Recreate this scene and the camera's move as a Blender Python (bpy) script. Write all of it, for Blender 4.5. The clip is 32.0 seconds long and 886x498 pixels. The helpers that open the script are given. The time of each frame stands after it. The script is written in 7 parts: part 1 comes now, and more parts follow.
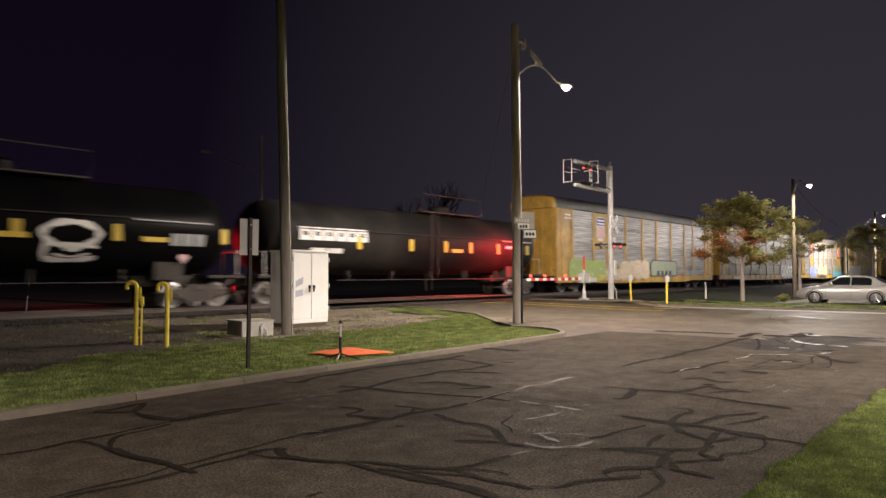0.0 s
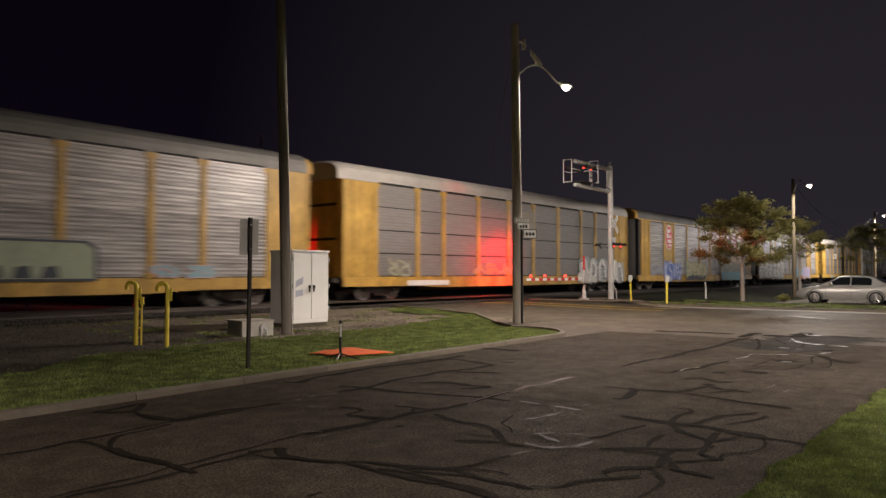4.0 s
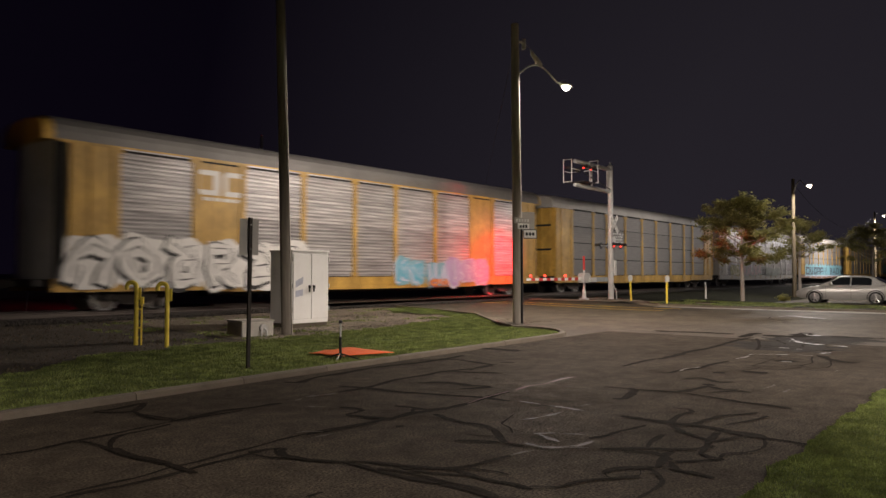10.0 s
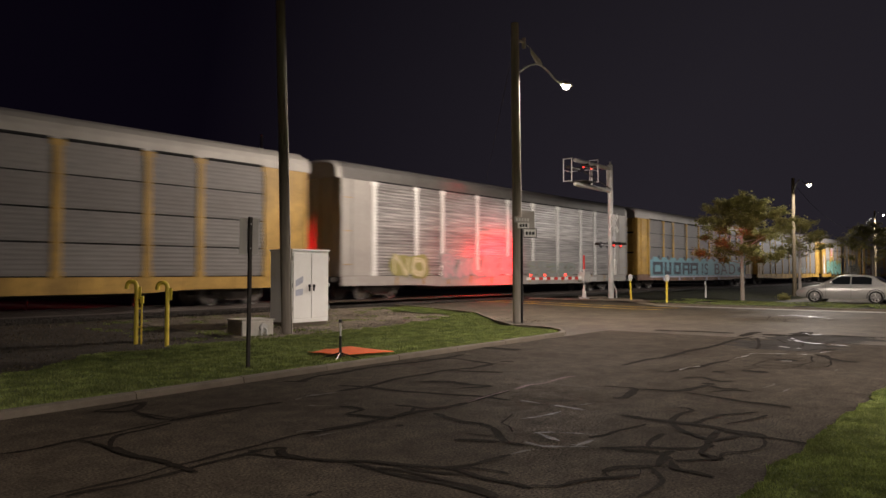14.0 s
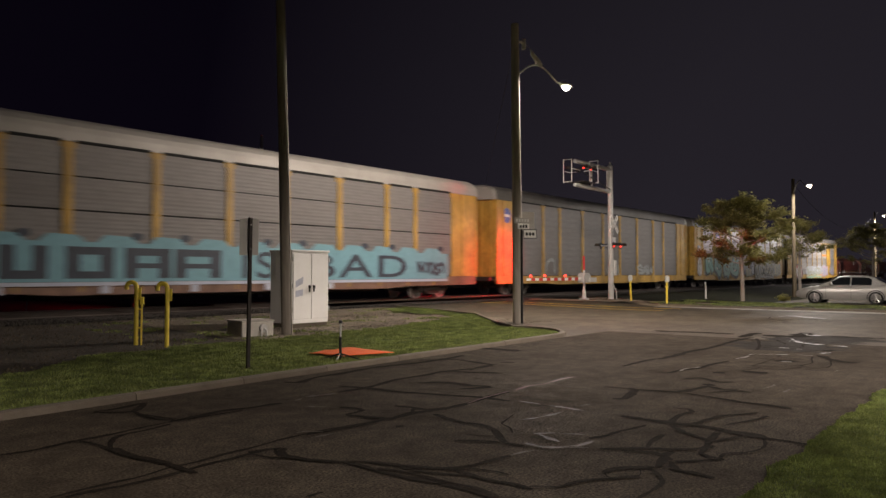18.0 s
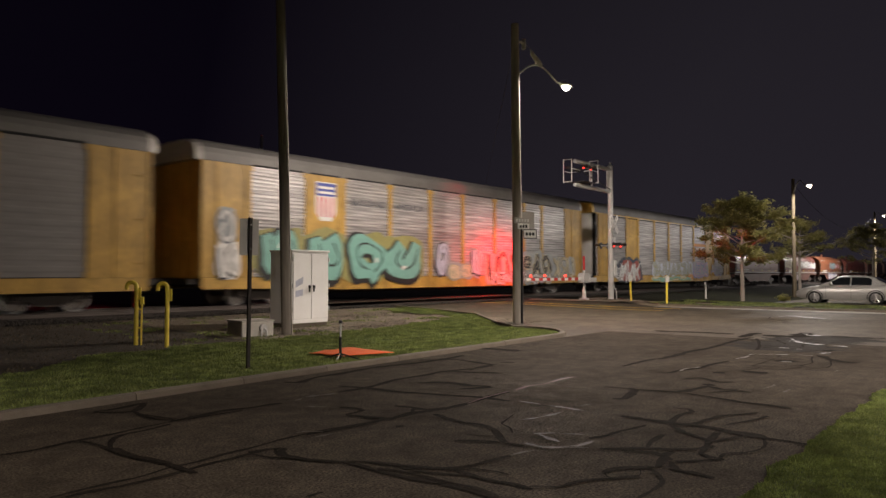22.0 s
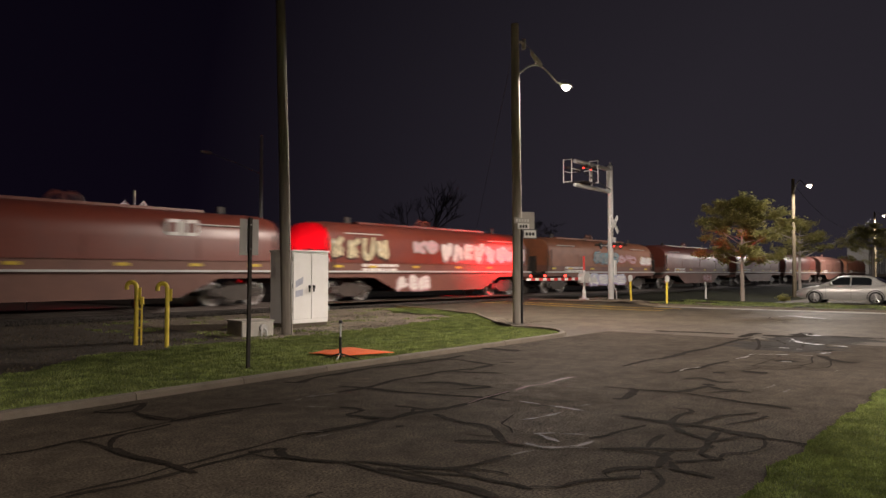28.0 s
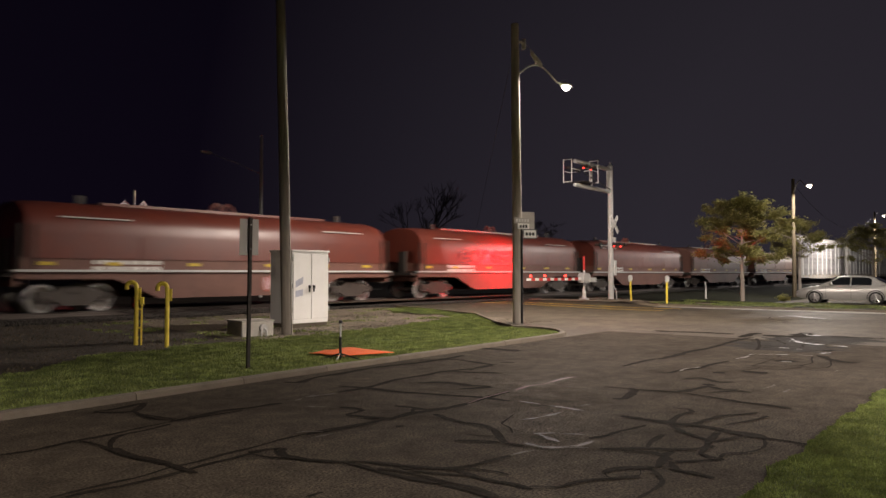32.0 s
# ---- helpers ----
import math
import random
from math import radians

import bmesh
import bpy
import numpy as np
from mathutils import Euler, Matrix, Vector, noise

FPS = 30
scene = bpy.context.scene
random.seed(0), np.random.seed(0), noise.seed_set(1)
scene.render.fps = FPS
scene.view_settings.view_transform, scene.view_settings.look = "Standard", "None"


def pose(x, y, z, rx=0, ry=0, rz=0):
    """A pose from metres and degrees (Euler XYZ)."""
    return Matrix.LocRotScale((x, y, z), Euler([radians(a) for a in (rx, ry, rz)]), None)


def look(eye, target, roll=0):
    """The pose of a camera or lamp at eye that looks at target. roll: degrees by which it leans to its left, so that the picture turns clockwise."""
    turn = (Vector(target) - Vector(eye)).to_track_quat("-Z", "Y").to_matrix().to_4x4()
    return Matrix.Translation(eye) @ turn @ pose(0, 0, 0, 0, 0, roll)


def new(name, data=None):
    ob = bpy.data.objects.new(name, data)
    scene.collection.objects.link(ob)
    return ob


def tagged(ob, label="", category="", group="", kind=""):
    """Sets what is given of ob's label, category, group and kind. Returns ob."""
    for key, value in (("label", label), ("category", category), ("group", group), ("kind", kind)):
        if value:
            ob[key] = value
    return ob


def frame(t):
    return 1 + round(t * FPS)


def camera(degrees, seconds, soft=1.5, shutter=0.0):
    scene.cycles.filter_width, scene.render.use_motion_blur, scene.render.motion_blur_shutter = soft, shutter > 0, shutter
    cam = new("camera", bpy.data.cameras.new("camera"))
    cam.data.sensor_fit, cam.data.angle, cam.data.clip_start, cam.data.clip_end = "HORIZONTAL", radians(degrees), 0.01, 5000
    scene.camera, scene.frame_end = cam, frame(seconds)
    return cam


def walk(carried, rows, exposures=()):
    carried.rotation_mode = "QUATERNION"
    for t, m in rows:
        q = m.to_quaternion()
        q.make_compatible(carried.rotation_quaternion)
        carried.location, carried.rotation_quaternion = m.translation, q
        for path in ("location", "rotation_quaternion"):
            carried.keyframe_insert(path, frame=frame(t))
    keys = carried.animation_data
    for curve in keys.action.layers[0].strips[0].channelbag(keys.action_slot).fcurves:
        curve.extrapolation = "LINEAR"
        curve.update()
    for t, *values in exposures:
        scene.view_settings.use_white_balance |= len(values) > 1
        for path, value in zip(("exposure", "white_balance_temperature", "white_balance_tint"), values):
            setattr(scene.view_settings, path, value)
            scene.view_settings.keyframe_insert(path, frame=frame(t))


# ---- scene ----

# World axes: x runs along the railway, y across it, z up. The camera stands beside the side road.
LENS = 62.8
cam = camera(LENS, 32.0, soft=1.5, shutter=0.8)
EYE = (0.0, 0.0, 1.6)


def aim(tilt):
    return look(EYE, (0.7728, 0.6346, 1.6 + math.tan(radians(tilt))))


STILL, DIPPED = aim(1.915), aim(1.85)
STOPS = [(0.0, 0.9), (1.5, 0.55), (3.0, 0.2), (6.0, 0.1), (12.0, 0.0), (20.0, 0.0), (25.0, 0.1), (28.0, 0.35), (32.0, 0.4)]
walk(cam, [(0.0, STILL), (10.2, STILL), (10.5, DIPPED), (16.5, DIPPED), (16.8, STILL), (32.0, STILL)], STOPS)

# ---- light ----


def night_sky():
    world = bpy.data.worlds.new("night_sky")
    world.use_nodes = True
    nt = world.node_tree
    nt.nodes.clear()
    out = nt.nodes.new("ShaderNodeOutputWorld")
    bg = nt.nodes.new("ShaderNodeBackground")
    co = nt.nodes.new("ShaderNodeTexCoord")
    sep = nt.nodes.new("ShaderNodeSeparateXYZ")
    east = nt.nodes.new("ShaderNodeMapRange")
    east.inputs[1].default_value, east.inputs[2].default_value = 0.52, 0.92
    ramp = nt.nodes.new("ShaderNodeValToRGB")
    ramp.color_ramp.elements[0].color = (0.0025, 0.0016, 0.0042, 1)
    ramp.color_ramp.elements[1].color = (0.0168, 0.0143, 0.0192, 1)
    low = nt.nodes.new("ShaderNodeMapRange")
    low.inputs[1].default_value, low.inputs[2].default_value = 0.45, -0.05
    low.inputs[3].default_value, low.inputs[4].default_value = 0.75, 1.15
    mul = nt.nodes.new("ShaderNodeMath")
    mul.operation = "MULTIPLY"
    nt.links.new(co.outputs["Generated"], sep.inputs[0])
    nt.links.new(sep.outputs[0], east.inputs[0])
    nt.links.new(sep.outputs[2], low.inputs[0])
    nt.links.new(east.outputs[0], ramp.inputs[0])
    nt.links.new(ramp.outputs[0], bg.inputs[0])
    nt.links.new(low.outputs[0], mul.inputs[0])
    mul.inputs[1].default_value = 1.0
    nt.links.new(mul.outputs[0], bg.inputs[1])
    nt.links.new(bg.outputs[0], out.inputs[0])
    scene.world = world


night_sky()


def lamp(name, kind, at, watts, colour, size=0.12, aimed=None, cone=90, blend=0.6):
    data = bpy.data.lights.new(name, kind)
    data.energy, data.color = watts, colour
    data.shadow_soft_size = size
    ob = new(name, data)
    ob.location = at
    if kind == "SPOT":
        data.spot_size, data.spot_blend = radians(cone), blend
        ob.matrix_basis = look(at, aimed)
    return ob


WARM, COOL = (1.0, 0.86, 0.75), (1.0, 0.91, 0.84)
RED = (1.0, 0.004, 0.012)
lamp("street_light_source", "SPOT", (22.7, 12.94, 8.1), 4800, WARM, 0.14, (22.7, 12.94, 0), 178, 0.16)
lamp("street_light_source", "SPOT", (49.9, 11.1, 6.91), 2800, COOL, 0.14, (49.9, 11.1, 0), 176, 0.08)
lamp("street_light_source", "SPOT", (105.3, 14.96, 8.6), 10500, COOL, 0.14, (105.3, 14.96, 0), 178, 0.05)
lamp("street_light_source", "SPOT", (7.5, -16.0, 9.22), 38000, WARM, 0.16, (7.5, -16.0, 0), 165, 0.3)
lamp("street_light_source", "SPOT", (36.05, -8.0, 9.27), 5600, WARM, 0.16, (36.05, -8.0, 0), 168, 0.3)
lamp("flasher_beam", "SPOT", (35.25, 18.5, 3.1), 1100, RED, 0.09, (31.2, 22.2, 2.3), 72, 1.0)
lamp("flasher_beam", "SPOT", (35.25, 18.5, 3.1), 4600, RED, 0.09, (32.0, 22.2, 2.1), 46, 1.0)
lamp("flasher_beam", "SPOT", (32.6, 17.95, 7.15), 1000, RED, 0.09, (27.8, 22.4, 5.7), 15, 1.0)
lamp("flasher_beam", "SPOT", (36.8, 17.2, 3.1), 1800, RED, 0.09, (41.2, 13.8, 3.2), 24, 1.0)
lamp("flasher_beam", "SPOT", (15.3, 28.6, 3.2), 4000, RED, 0.09, (18.8, 24.0, 1.9), 46, 1.0)
lamp("flasher_beam", "SPOT", (32.7, 17.2, 6.7), 250, RED, 0.1, (13.0, 4.0, 0), 40, 1.0)
lamp("flasher_beam", "SPOT", (14.8, 29.3, 3.2), 1300, RED, 0.09, (10.0, 38.0, 0.0), 110, 0.9)

# ---- small builders ----


class Shape:
    """Vertices and faces that grow into one mesh."""

    def __init__(self, smooth=False):
        self.v, self.f, self.smooth = [], [], smooth

    def quad(self, a, b, c, d):
        n = len(self.v)
        self.v += [a, b, c, d]
        self.f.append((n, n + 1, n + 2, n + 3))
        return self

    def box(self, x0, x1, y0, y1, z0, z1):
        n = len(self.v)
        self.v += [(x, y, z) for z in (z0, z1) for y in (y0, y1) for x in (x0, x1)]
        self.f += [tuple(n + i for i in q) for q in
                   ((0, 2, 3, 1), (4, 5, 7, 6), (0, 1, 5, 4), (2, 6, 7, 3), (0, 4, 6, 2), (1, 3, 7, 5))]
        return self

    def loft(self, rings, cap=True, close=True):
        n, k = len(self.v), len(rings[0])
        for r in rings:
            self.v += [tuple(p) for p in r]
        for i in range(len(rings) - 1):
            for j in range(k if close else k - 1):
                a, b = n + i * k + j, n + i * k + (j + 1) % k
                self.f.append((a, b, b + k, a + k))
        if cap:
            self.f.append(tuple(n + j for j in reversed(range(k))))
            self.f.append(tuple(n + (len(rings) - 1) * k + j for j in range(k)))
        return self

    def prism_x(self, profile, x0, x1):
        """A closed y, z profile drawn out along x."""
        return self.loft([[(x, y, z) for y, z in profile] for x in (x0, x1)])

    def prism_y(self, profile, y0, y1):
        return self.loft([[(x, y, z) for x, z in profile] for y in (y0, y1)])

    def prism_z(self, profile, z0, z1):
        return self.loft([[(x, y, z) for x, y in profile] for z in (z0, z1)])

    def tube(self, points, radii, seg=8, cap=True):
        pts = [Vector(p) for p in points]
        if not isinstance(radii, (list, tuple)):
            radii = [radii] * len(pts)
        rings = []
        for i, p in enumerate(pts):
            along = (pts[min(i + 1, len(pts) - 1)] - pts[max(i - 1, 0)]).normalized()
            side = along.orthogonal().normalized()
            if i and rings:
                side = (last - along * last.dot(along)).normalized()
            last, up = side, along.cross(side)
            rings.append([p + (side * math.cos(a) + up * math.sin(a)) * radii[i]
                          for a in (2 * math.pi * j / seg for j in range(seg))])
        return self.loft(rings, cap)

    def disc_y(self, x, z, r, y0, y1, seg=20):
        return self.loft([[(x + r * math.cos(a), y, z + r * math.sin(a))
                           for a in (2 * math.pi * j / seg for j in range(seg))] for y in (y0, y1)])

    def mesh(self, name):
        me = bpy.data.meshes.new(name)
        me.from_pydata(self.v, [], self.f)
        bm = bmesh.new()
        bm.from_mesh(me)
        bmesh.ops.recalc_face_normals(bm, faces=bm.faces)
        bm.to_mesh(me)
        bm.free()
        if self.smooth:
            me.shade_smooth()
            me.set_sharp_from_angle(angle=radians(42))
        return me


def part(name, shape, material, parent=None, label="", at=None, bevel=0.0):
    me = shape if isinstance(shape, bpy.types.Mesh) else shape.mesh(name)
    if not me.materials:
        me.materials.append(material)
    ob = new(name, me)
    if parent is not None:
        ob.parent = parent
    if at is not None:
        ob.matrix_basis = at if isinstance(at, Matrix) else Matrix.Translation(at)
    if bevel:
        mod = ob.modifiers.new("bevel", "BEVEL")
        mod.width, mod.segments, mod.limit_method = bevel, 2, "ANGLE"
    if label:
        tagged(ob, label)
    return ob


def thing(name, at, label, category, group="", kind=""):
    ob = new(name)
    ob.empty_display_size = 0.2
    ob.matrix_basis = at if isinstance(at, Matrix) else Matrix.Translation(at)
    return tagged(ob, label, category, group, kind)


# ---- materials ----


def surf(name, colour, rough=0.6, metal=0.0, vary=0.3, grain=60.0, stain=None, amount=0.35, stain_size=1.2,
         bump=0.15, stretch=(1, 1, 1), per_object=0.0, coat=0.0, glow=0.0, depth=0.01, spec=0.5, mid=0.0, island=0.0):
    """A surface of one base colour with fine grain, large stains and fine relief."""
    m = bpy.data.materials.new(name)
    m.use_nodes = True
    nt = m.node_tree
    p = nt.nodes["Principled BSDF"]
    L = nt.links.new
    co = nt.nodes.new("ShaderNodeTexCoord")
    mp = nt.nodes.new("ShaderNodeMapping")
    mp.inputs["Scale"].default_value = stretch
    L(co.outputs["Object"], mp.inputs[0])
    fine = nt.nodes.new("ShaderNodeTexNoise")
    fine.inputs["Scale"].default_value, fine.inputs["Detail"].default_value = grain, 4
    big = nt.nodes.new("ShaderNodeTexNoise")
    big.inputs["Scale"].default_value, big.inputs["Detail"].default_value = 1.0 / stain_size, 6
    big.inputs["Roughness"].default_value = 0.65
    L(mp.outputs[0], fine.inputs["Vector"])
    L(mp.outputs[0], big.inputs["Vector"])
    dark = tuple(c * (1 - vary) for c in colour)
    pale = tuple(min(1, c * (1 + vary)) for c in colour)
    r1 = nt.nodes.new("ShaderNodeMix")
    r1.data_type = "RGBA"
    r1.inputs["A"].default_value, r1.inputs["B"].default_value = (*dark, 1), (*pale, 1)
    if mid:
        sharp = nt.nodes.new("ShaderNodeMapRange")
        sharp.inputs[1].default_value, sharp.inputs[2].default_value = 0.33, 0.67
        L(fine.outputs[0], sharp.inputs[0])
        L(sharp.outputs[0], r1.inputs["Factor"])
    else:
        L(fine.outputs[0], r1.inputs["Factor"])
    r2 = nt.nodes.new("ShaderNodeMix")
    r2.data_type = "RGBA"
    r2.inputs["B"].default_value = (*(stain or tuple(c * 0.45 for c in colour)), 1)
    mr = nt.nodes.new("ShaderNodeMapRange")
    mr.inputs[1].default_value, mr.inputs[2].default_value = 0.45, 0.72
    mr.inputs[4].default_value = amount
    L(big.outputs[0], mr.inputs[0])
    L(mr.outputs[0], r2.inputs["Factor"])
    L(r1.outputs["Result"], r2.inputs["A"])
    last = r2.outputs["Result"]
    if mid:
        blot = nt.nodes.new("ShaderNodeTexNoise")
        blot.inputs["Scale"].default_value, blot.inputs["Detail"].default_value = mid, 5
        blot.inputs["Roughness"].default_value = 0.75
        L(mp.outputs[0], blot.inputs["Vector"])
        bl = nt.nodes.new("ShaderNodeMapRange")
        bl.inputs[1].default_value, bl.inputs[2].default_value = 0.3, 0.7
        bl.inputs[3].default_value, bl.inputs[4].default_value = 0.62, 1.38
        L(blot.outputs[0], bl.inputs[0])
        hb = nt.nodes.new("ShaderNodeHueSaturation")
        L(bl.outputs[0], hb.inputs["Value"])
        L(last, hb.inputs["Color"])
        last = hb.outputs[0]
    if island:
        geo = nt.nodes.new("ShaderNodeNewGeometry")
        ir = nt.nodes.new("ShaderNodeMapRange")
        ir.inputs[3].default_value, ir.inputs[4].default_value = 1 - island, 1 + island
        L(geo.outputs["Random Per Island"], ir.inputs[0])
        hi = nt.nodes.new("ShaderNodeHueSaturation")
        L(ir.outputs[0], hi.inputs["Value"])
        L(last, hi.inputs["Color"])
        last = hi.outputs[0]
    if per_object:
        info = nt.nodes.new("ShaderNodeObjectInfo")
        pr = nt.nodes.new("ShaderNodeMapRange")
        pr.inputs[3].default_value, pr.inputs[4].default_value = 1 - per_object, 1 + per_object
        L(info.outputs["Random"], pr.inputs[0])
        hs = nt.nodes.new("ShaderNodeHueSaturation")
        L(pr.outputs[0], hs.inputs["Value"])
        L(last, hs.inputs["Color"])
        last = hs.outputs[0]
    L(last, p.inputs["Base Color"])
    rr = nt.nodes.new("ShaderNodeMapRange")
    rr.inputs[3].default_value, rr.inputs[4].default_value = max(0.03, rough - 0.15), min(1, rough + 0.15)
    L(big.outputs[0], rr.inputs[0])
    L(rr.outputs[0], p.inputs["Roughness"])
    p.inputs["Metallic"].default_value = metal
    p.inputs["Coat Weight"].default_value = coat
    p.inputs["Specular IOR Level"].default_value = spec
    if bump:
        bp = nt.nodes.new("ShaderNodeBump")
        bp.inputs["Strength"].default_value, bp.inputs["Distance"].default_value = bump, depth
        L(fine.outputs[0], bp.inputs["Height"])
        L(bp.outputs[0], p.inputs["Normal"])
    if glow:
        p.inputs["Emission Color"].default_value = (*colour, 1)
        p.inputs["Emission Strength"].default_value = glow
    return m


ASPHALT = surf("asphalt", (0.0650, 0.0530, 0.0395), 0.85, mid=3.2, vary=0.7, grain=45, stain=(0.0395, 0.0312, 0.0229), amount=0.8,
               stain_size=1.7, bump=0.6, depth=0.010, spec=0.05)
STREET = surf("street_asphalt", (0.088, 0.0715, 0.0530), 0.70, mid=1.6, vary=0.6, grain=30, stain=(0.056, 0.0450, 0.0335), amount=0.8,
              stain_size=1.9, bump=0.5, depth=0.01, spec=0.2)
# pale base colour paints the glare of the street lamps on seams
PAINTED_GLINT = surf("seam_painted_glint", (0.13, 0.122, 0.112), 0.42, vary=0.6, grain=20, amount=0.6, stain_size=0.2, bump=0.5, spec=0.5)
# reddish base colour paints the flashers' reflection into these seams
RED_SHEEN = surf("sealant_painted_red_sheen", (0.055, 0.014, 0.012), 0.6, vary=0.4, grain=30, amount=0.4, stain_size=0.2, bump=0.4, spec=0.2)
TAR = surf("crack_sealant", (0.0200, 0.0160, 0.0126), 0.85, mid=6, vary=0.5, grain=40, stain=(0.018, 0.0142, 0.0105), amount=0.6, stain_size=0.35, bump=0.3, spec=0.03)
# sealant paler than tar: lamp highlights put into its base colour
PAINTED_SHINE = surf("sealant_painted_shine", (0.075, 0.067, 0.058), 0.62, vary=0.6, grain=30, amount=0.6, stain_size=0.15, bump=0.5, spec=0.15)
WET = surf("wet_asphalt", (0.0215, 0.0172, 0.0128), 0.8, spec=0.14, mid=3.2, vary=0.6, grain=38, amount=0.5, stain_size=0.6, bump=0.4)
PALE = surf("pale_concrete", (0.42, 0.40, 0.36), 0.85, vary=0.15, grain=60, amount=0.4, stain_size=0.4, bump=0.3)
APRON = surf("tan_concrete", (0.33, 0.275, 0.205), 0.85, vary=0.25, grain=50, amount=0.6, stain_size=0.5, bump=0.3)
BOGIE = surf("bogie_steel", (0.065, 0.054, 0.047), 0.65, 0.1, vary=0.3, grain=20, stain=(0.06, 0.045, 0.035), amount=0.6, stain_size=0.4, bump=0.2)
TAN = surf("tan_dirt", (0.105, 0.084, 0.060), 0.95, island=0.4, mid=5, vary=0.6, grain=30, stain=(0.07, 0.06, 0.045), amount=0.8, stain_size=0.7, bump=0.9, depth=0.03)
DIRT = surf("dirt", (0.052, 0.042, 0.031), 0.95, mid=5, vary=0.8, grain=25, stain=(0.022, 0.018, 0.014), amount=0.8,
            stain_size=0.8, bump=0.9, depth=0.03)
SOIL = surf("lawn_soil", (0.062, 0.080, 0.025), 0.95, vary=0.5, grain=30, amount=0.5, stain_size=0.7, bump=0.8, depth=0.03)
EARTH = surf("tan_bare_earth", (0.165, 0.134, 0.097), 0.95, mid=4, vary=0.6, grain=25, stain=(0.06, 0.048, 0.034), amount=0.8, stain_size=0.9, bump=0.9, depth=0.03)
SLOPE = surf("damp_dark_earth", (0.016, 0.0165, 0.009), 0.95, mid=3, vary=0.7, grain=14, amount=0.7, stain_size=1.5, bump=0.8, depth=0.03, spec=0.1)
CABWHITE = surf("white_cabinet_enamel", (0.93, 0.92, 0.90), 0.45, vary=0.04, grain=30, stain=(0.7, 0.67, 0.62), amount=0.25, stain_size=0.5, bump=0.03)
VAULT = surf("pale_box_concrete", (0.60, 0.57, 0.51), 0.85, vary=0.2, grain=50, amount=0.5, stain_size=0.4, bump=0.3)
BALLAST = surf("ballast", (0.042, 0.035, 0.030), 0.95, island=0.4, mid=7, vary=0.6, grain=18, amount=0.6, stain_size=0.5, bump=1.0, depth=0.06)
CONCRETE = surf("concrete", (0.150, 0.124, 0.095), 0.85, vary=0.25, grain=70, amount=0.55, stain_size=0.6, bump=0.3, per_object=0.12)
GRASS = surf("grass_blades", (0.180, 0.222, 0.062), 0.7, island=0.6, mid=1.5, vary=0.5, grain=3, stain=(0.165, 0.18, 0.055), amount=0.7, stain_size=0.9, bump=0)
WOOD = surf("weathered_pole_wood", (0.245, 0.215, 0.18), 0.85, vary=0.5, grain=22, amount=0.55, stain_size=0.7, bump=0.7,
            stretch=(1, 1, 0.06))
GREYWOOD = surf("grey_pole_wood", (0.34, 0.305, 0.26), 0.85, vary=0.45, grain=22, amount=0.5, stain_size=0.7, bump=0.7, stretch=(1, 1, 0.06))
POSTWOOD = surf("dark_post_wood", (0.115, 0.092, 0.062), 0.9, vary=0.45, grain=22, amount=0.5, stain_size=0.7, bump=0.7, stretch=(1, 1, 0.06), spec=0.1)
GALV = surf("galvanised_steel", (0.56, 0.555, 0.54), 0.55, 0.1, vary=0.18, grain=35, amount=0.35, stain_size=0.8, bump=0.05)
ALU = surf("aluminium_paint", (0.62, 0.62, 0.60), 0.5, 0.05, vary=0.12, grain=30, amount=0.25, bump=0.05)
WHITE = surf("white_paint", (0.86, 0.85, 0.83), 0.5, vary=0.06, grain=40, stain=(0.5, 0.47, 0.42), amount=0.35, stain_size=0.5, bump=0.05)
YELLOW = surf("yellow_post_paint", (0.80, 0.62, 0.07), 0.5, vary=0.15, grain=30, amount=0.3, stain_size=0.3, bump=0.05)
LINE = surf("yellow_road_paint", (0.80, 0.50, 0.05), 0.7, vary=0.2, grain=60, stain=(0.4, 0.26, 0.05), amount=0.4, stain_size=0.4, bump=0.2)
BLACK = surf("black_enamel", (0.012, 0.012, 0.013), 0.4, vary=0.3, grain=30, amount=0.3, bump=0.05)
DARK = surf("dark_steel", (0.035, 0.031, 0.028), 0.7, 0.2, vary=0.4, grain=25, stain=(0.07, 0.045, 0.03), amount=0.6, stain_size=0.4, bump=0.2)
RUST = surf("wheel_steel", (0.36, 0.33, 0.31), 0.38, 0.6, vary=0.3, grain=20, stain=(0.09, 0.055, 0.035), amount=0.6, stain_size=0.3, bump=0.2)
RAIL = surf("rail_steel", (0.12, 0.10, 0.09), 0.5, 0.5, vary=0.2, grain=20, amount=0.3, bump=0.05)
TREAD = surf("polished_tread", (0.72, 0.71, 0.70), 0.42, 0.8, vary=0.1, amount=0.1, bump=0)
REDP = surf("red_paint", (0.62, 0.04, 0.035), 0.5, vary=0.15, amount=0.3, bump=0.05)
ORANGE = surf("orange_mesh_fabric", (0.95, 0.16, 0.03), 0.8, vary=0.15, grain=120, amount=0.3, stain_size=0.4, bump=0.3)
REDLIT = surf("red_lens_lit", (1.0, 0.045, 0.03), 0.3, vary=0.02, amount=0, bump=0, glow=4.0)
LAMPLIT = surf("lamp_lens_lit", (1.0, 0.86, 0.62), 0.3, vary=0.02, amount=0, bump=0, glow=60)
REDDIM = surf("red_lens", (0.45, 0.02, 0.02), 0.2, vary=0.05, amount=0.1, bump=0)
SIGNBACK = surf("sign_back", (0.46, 0.44, 0.41), 0.55, 0.1, vary=0.1, amount=0.3, bump=0.05)
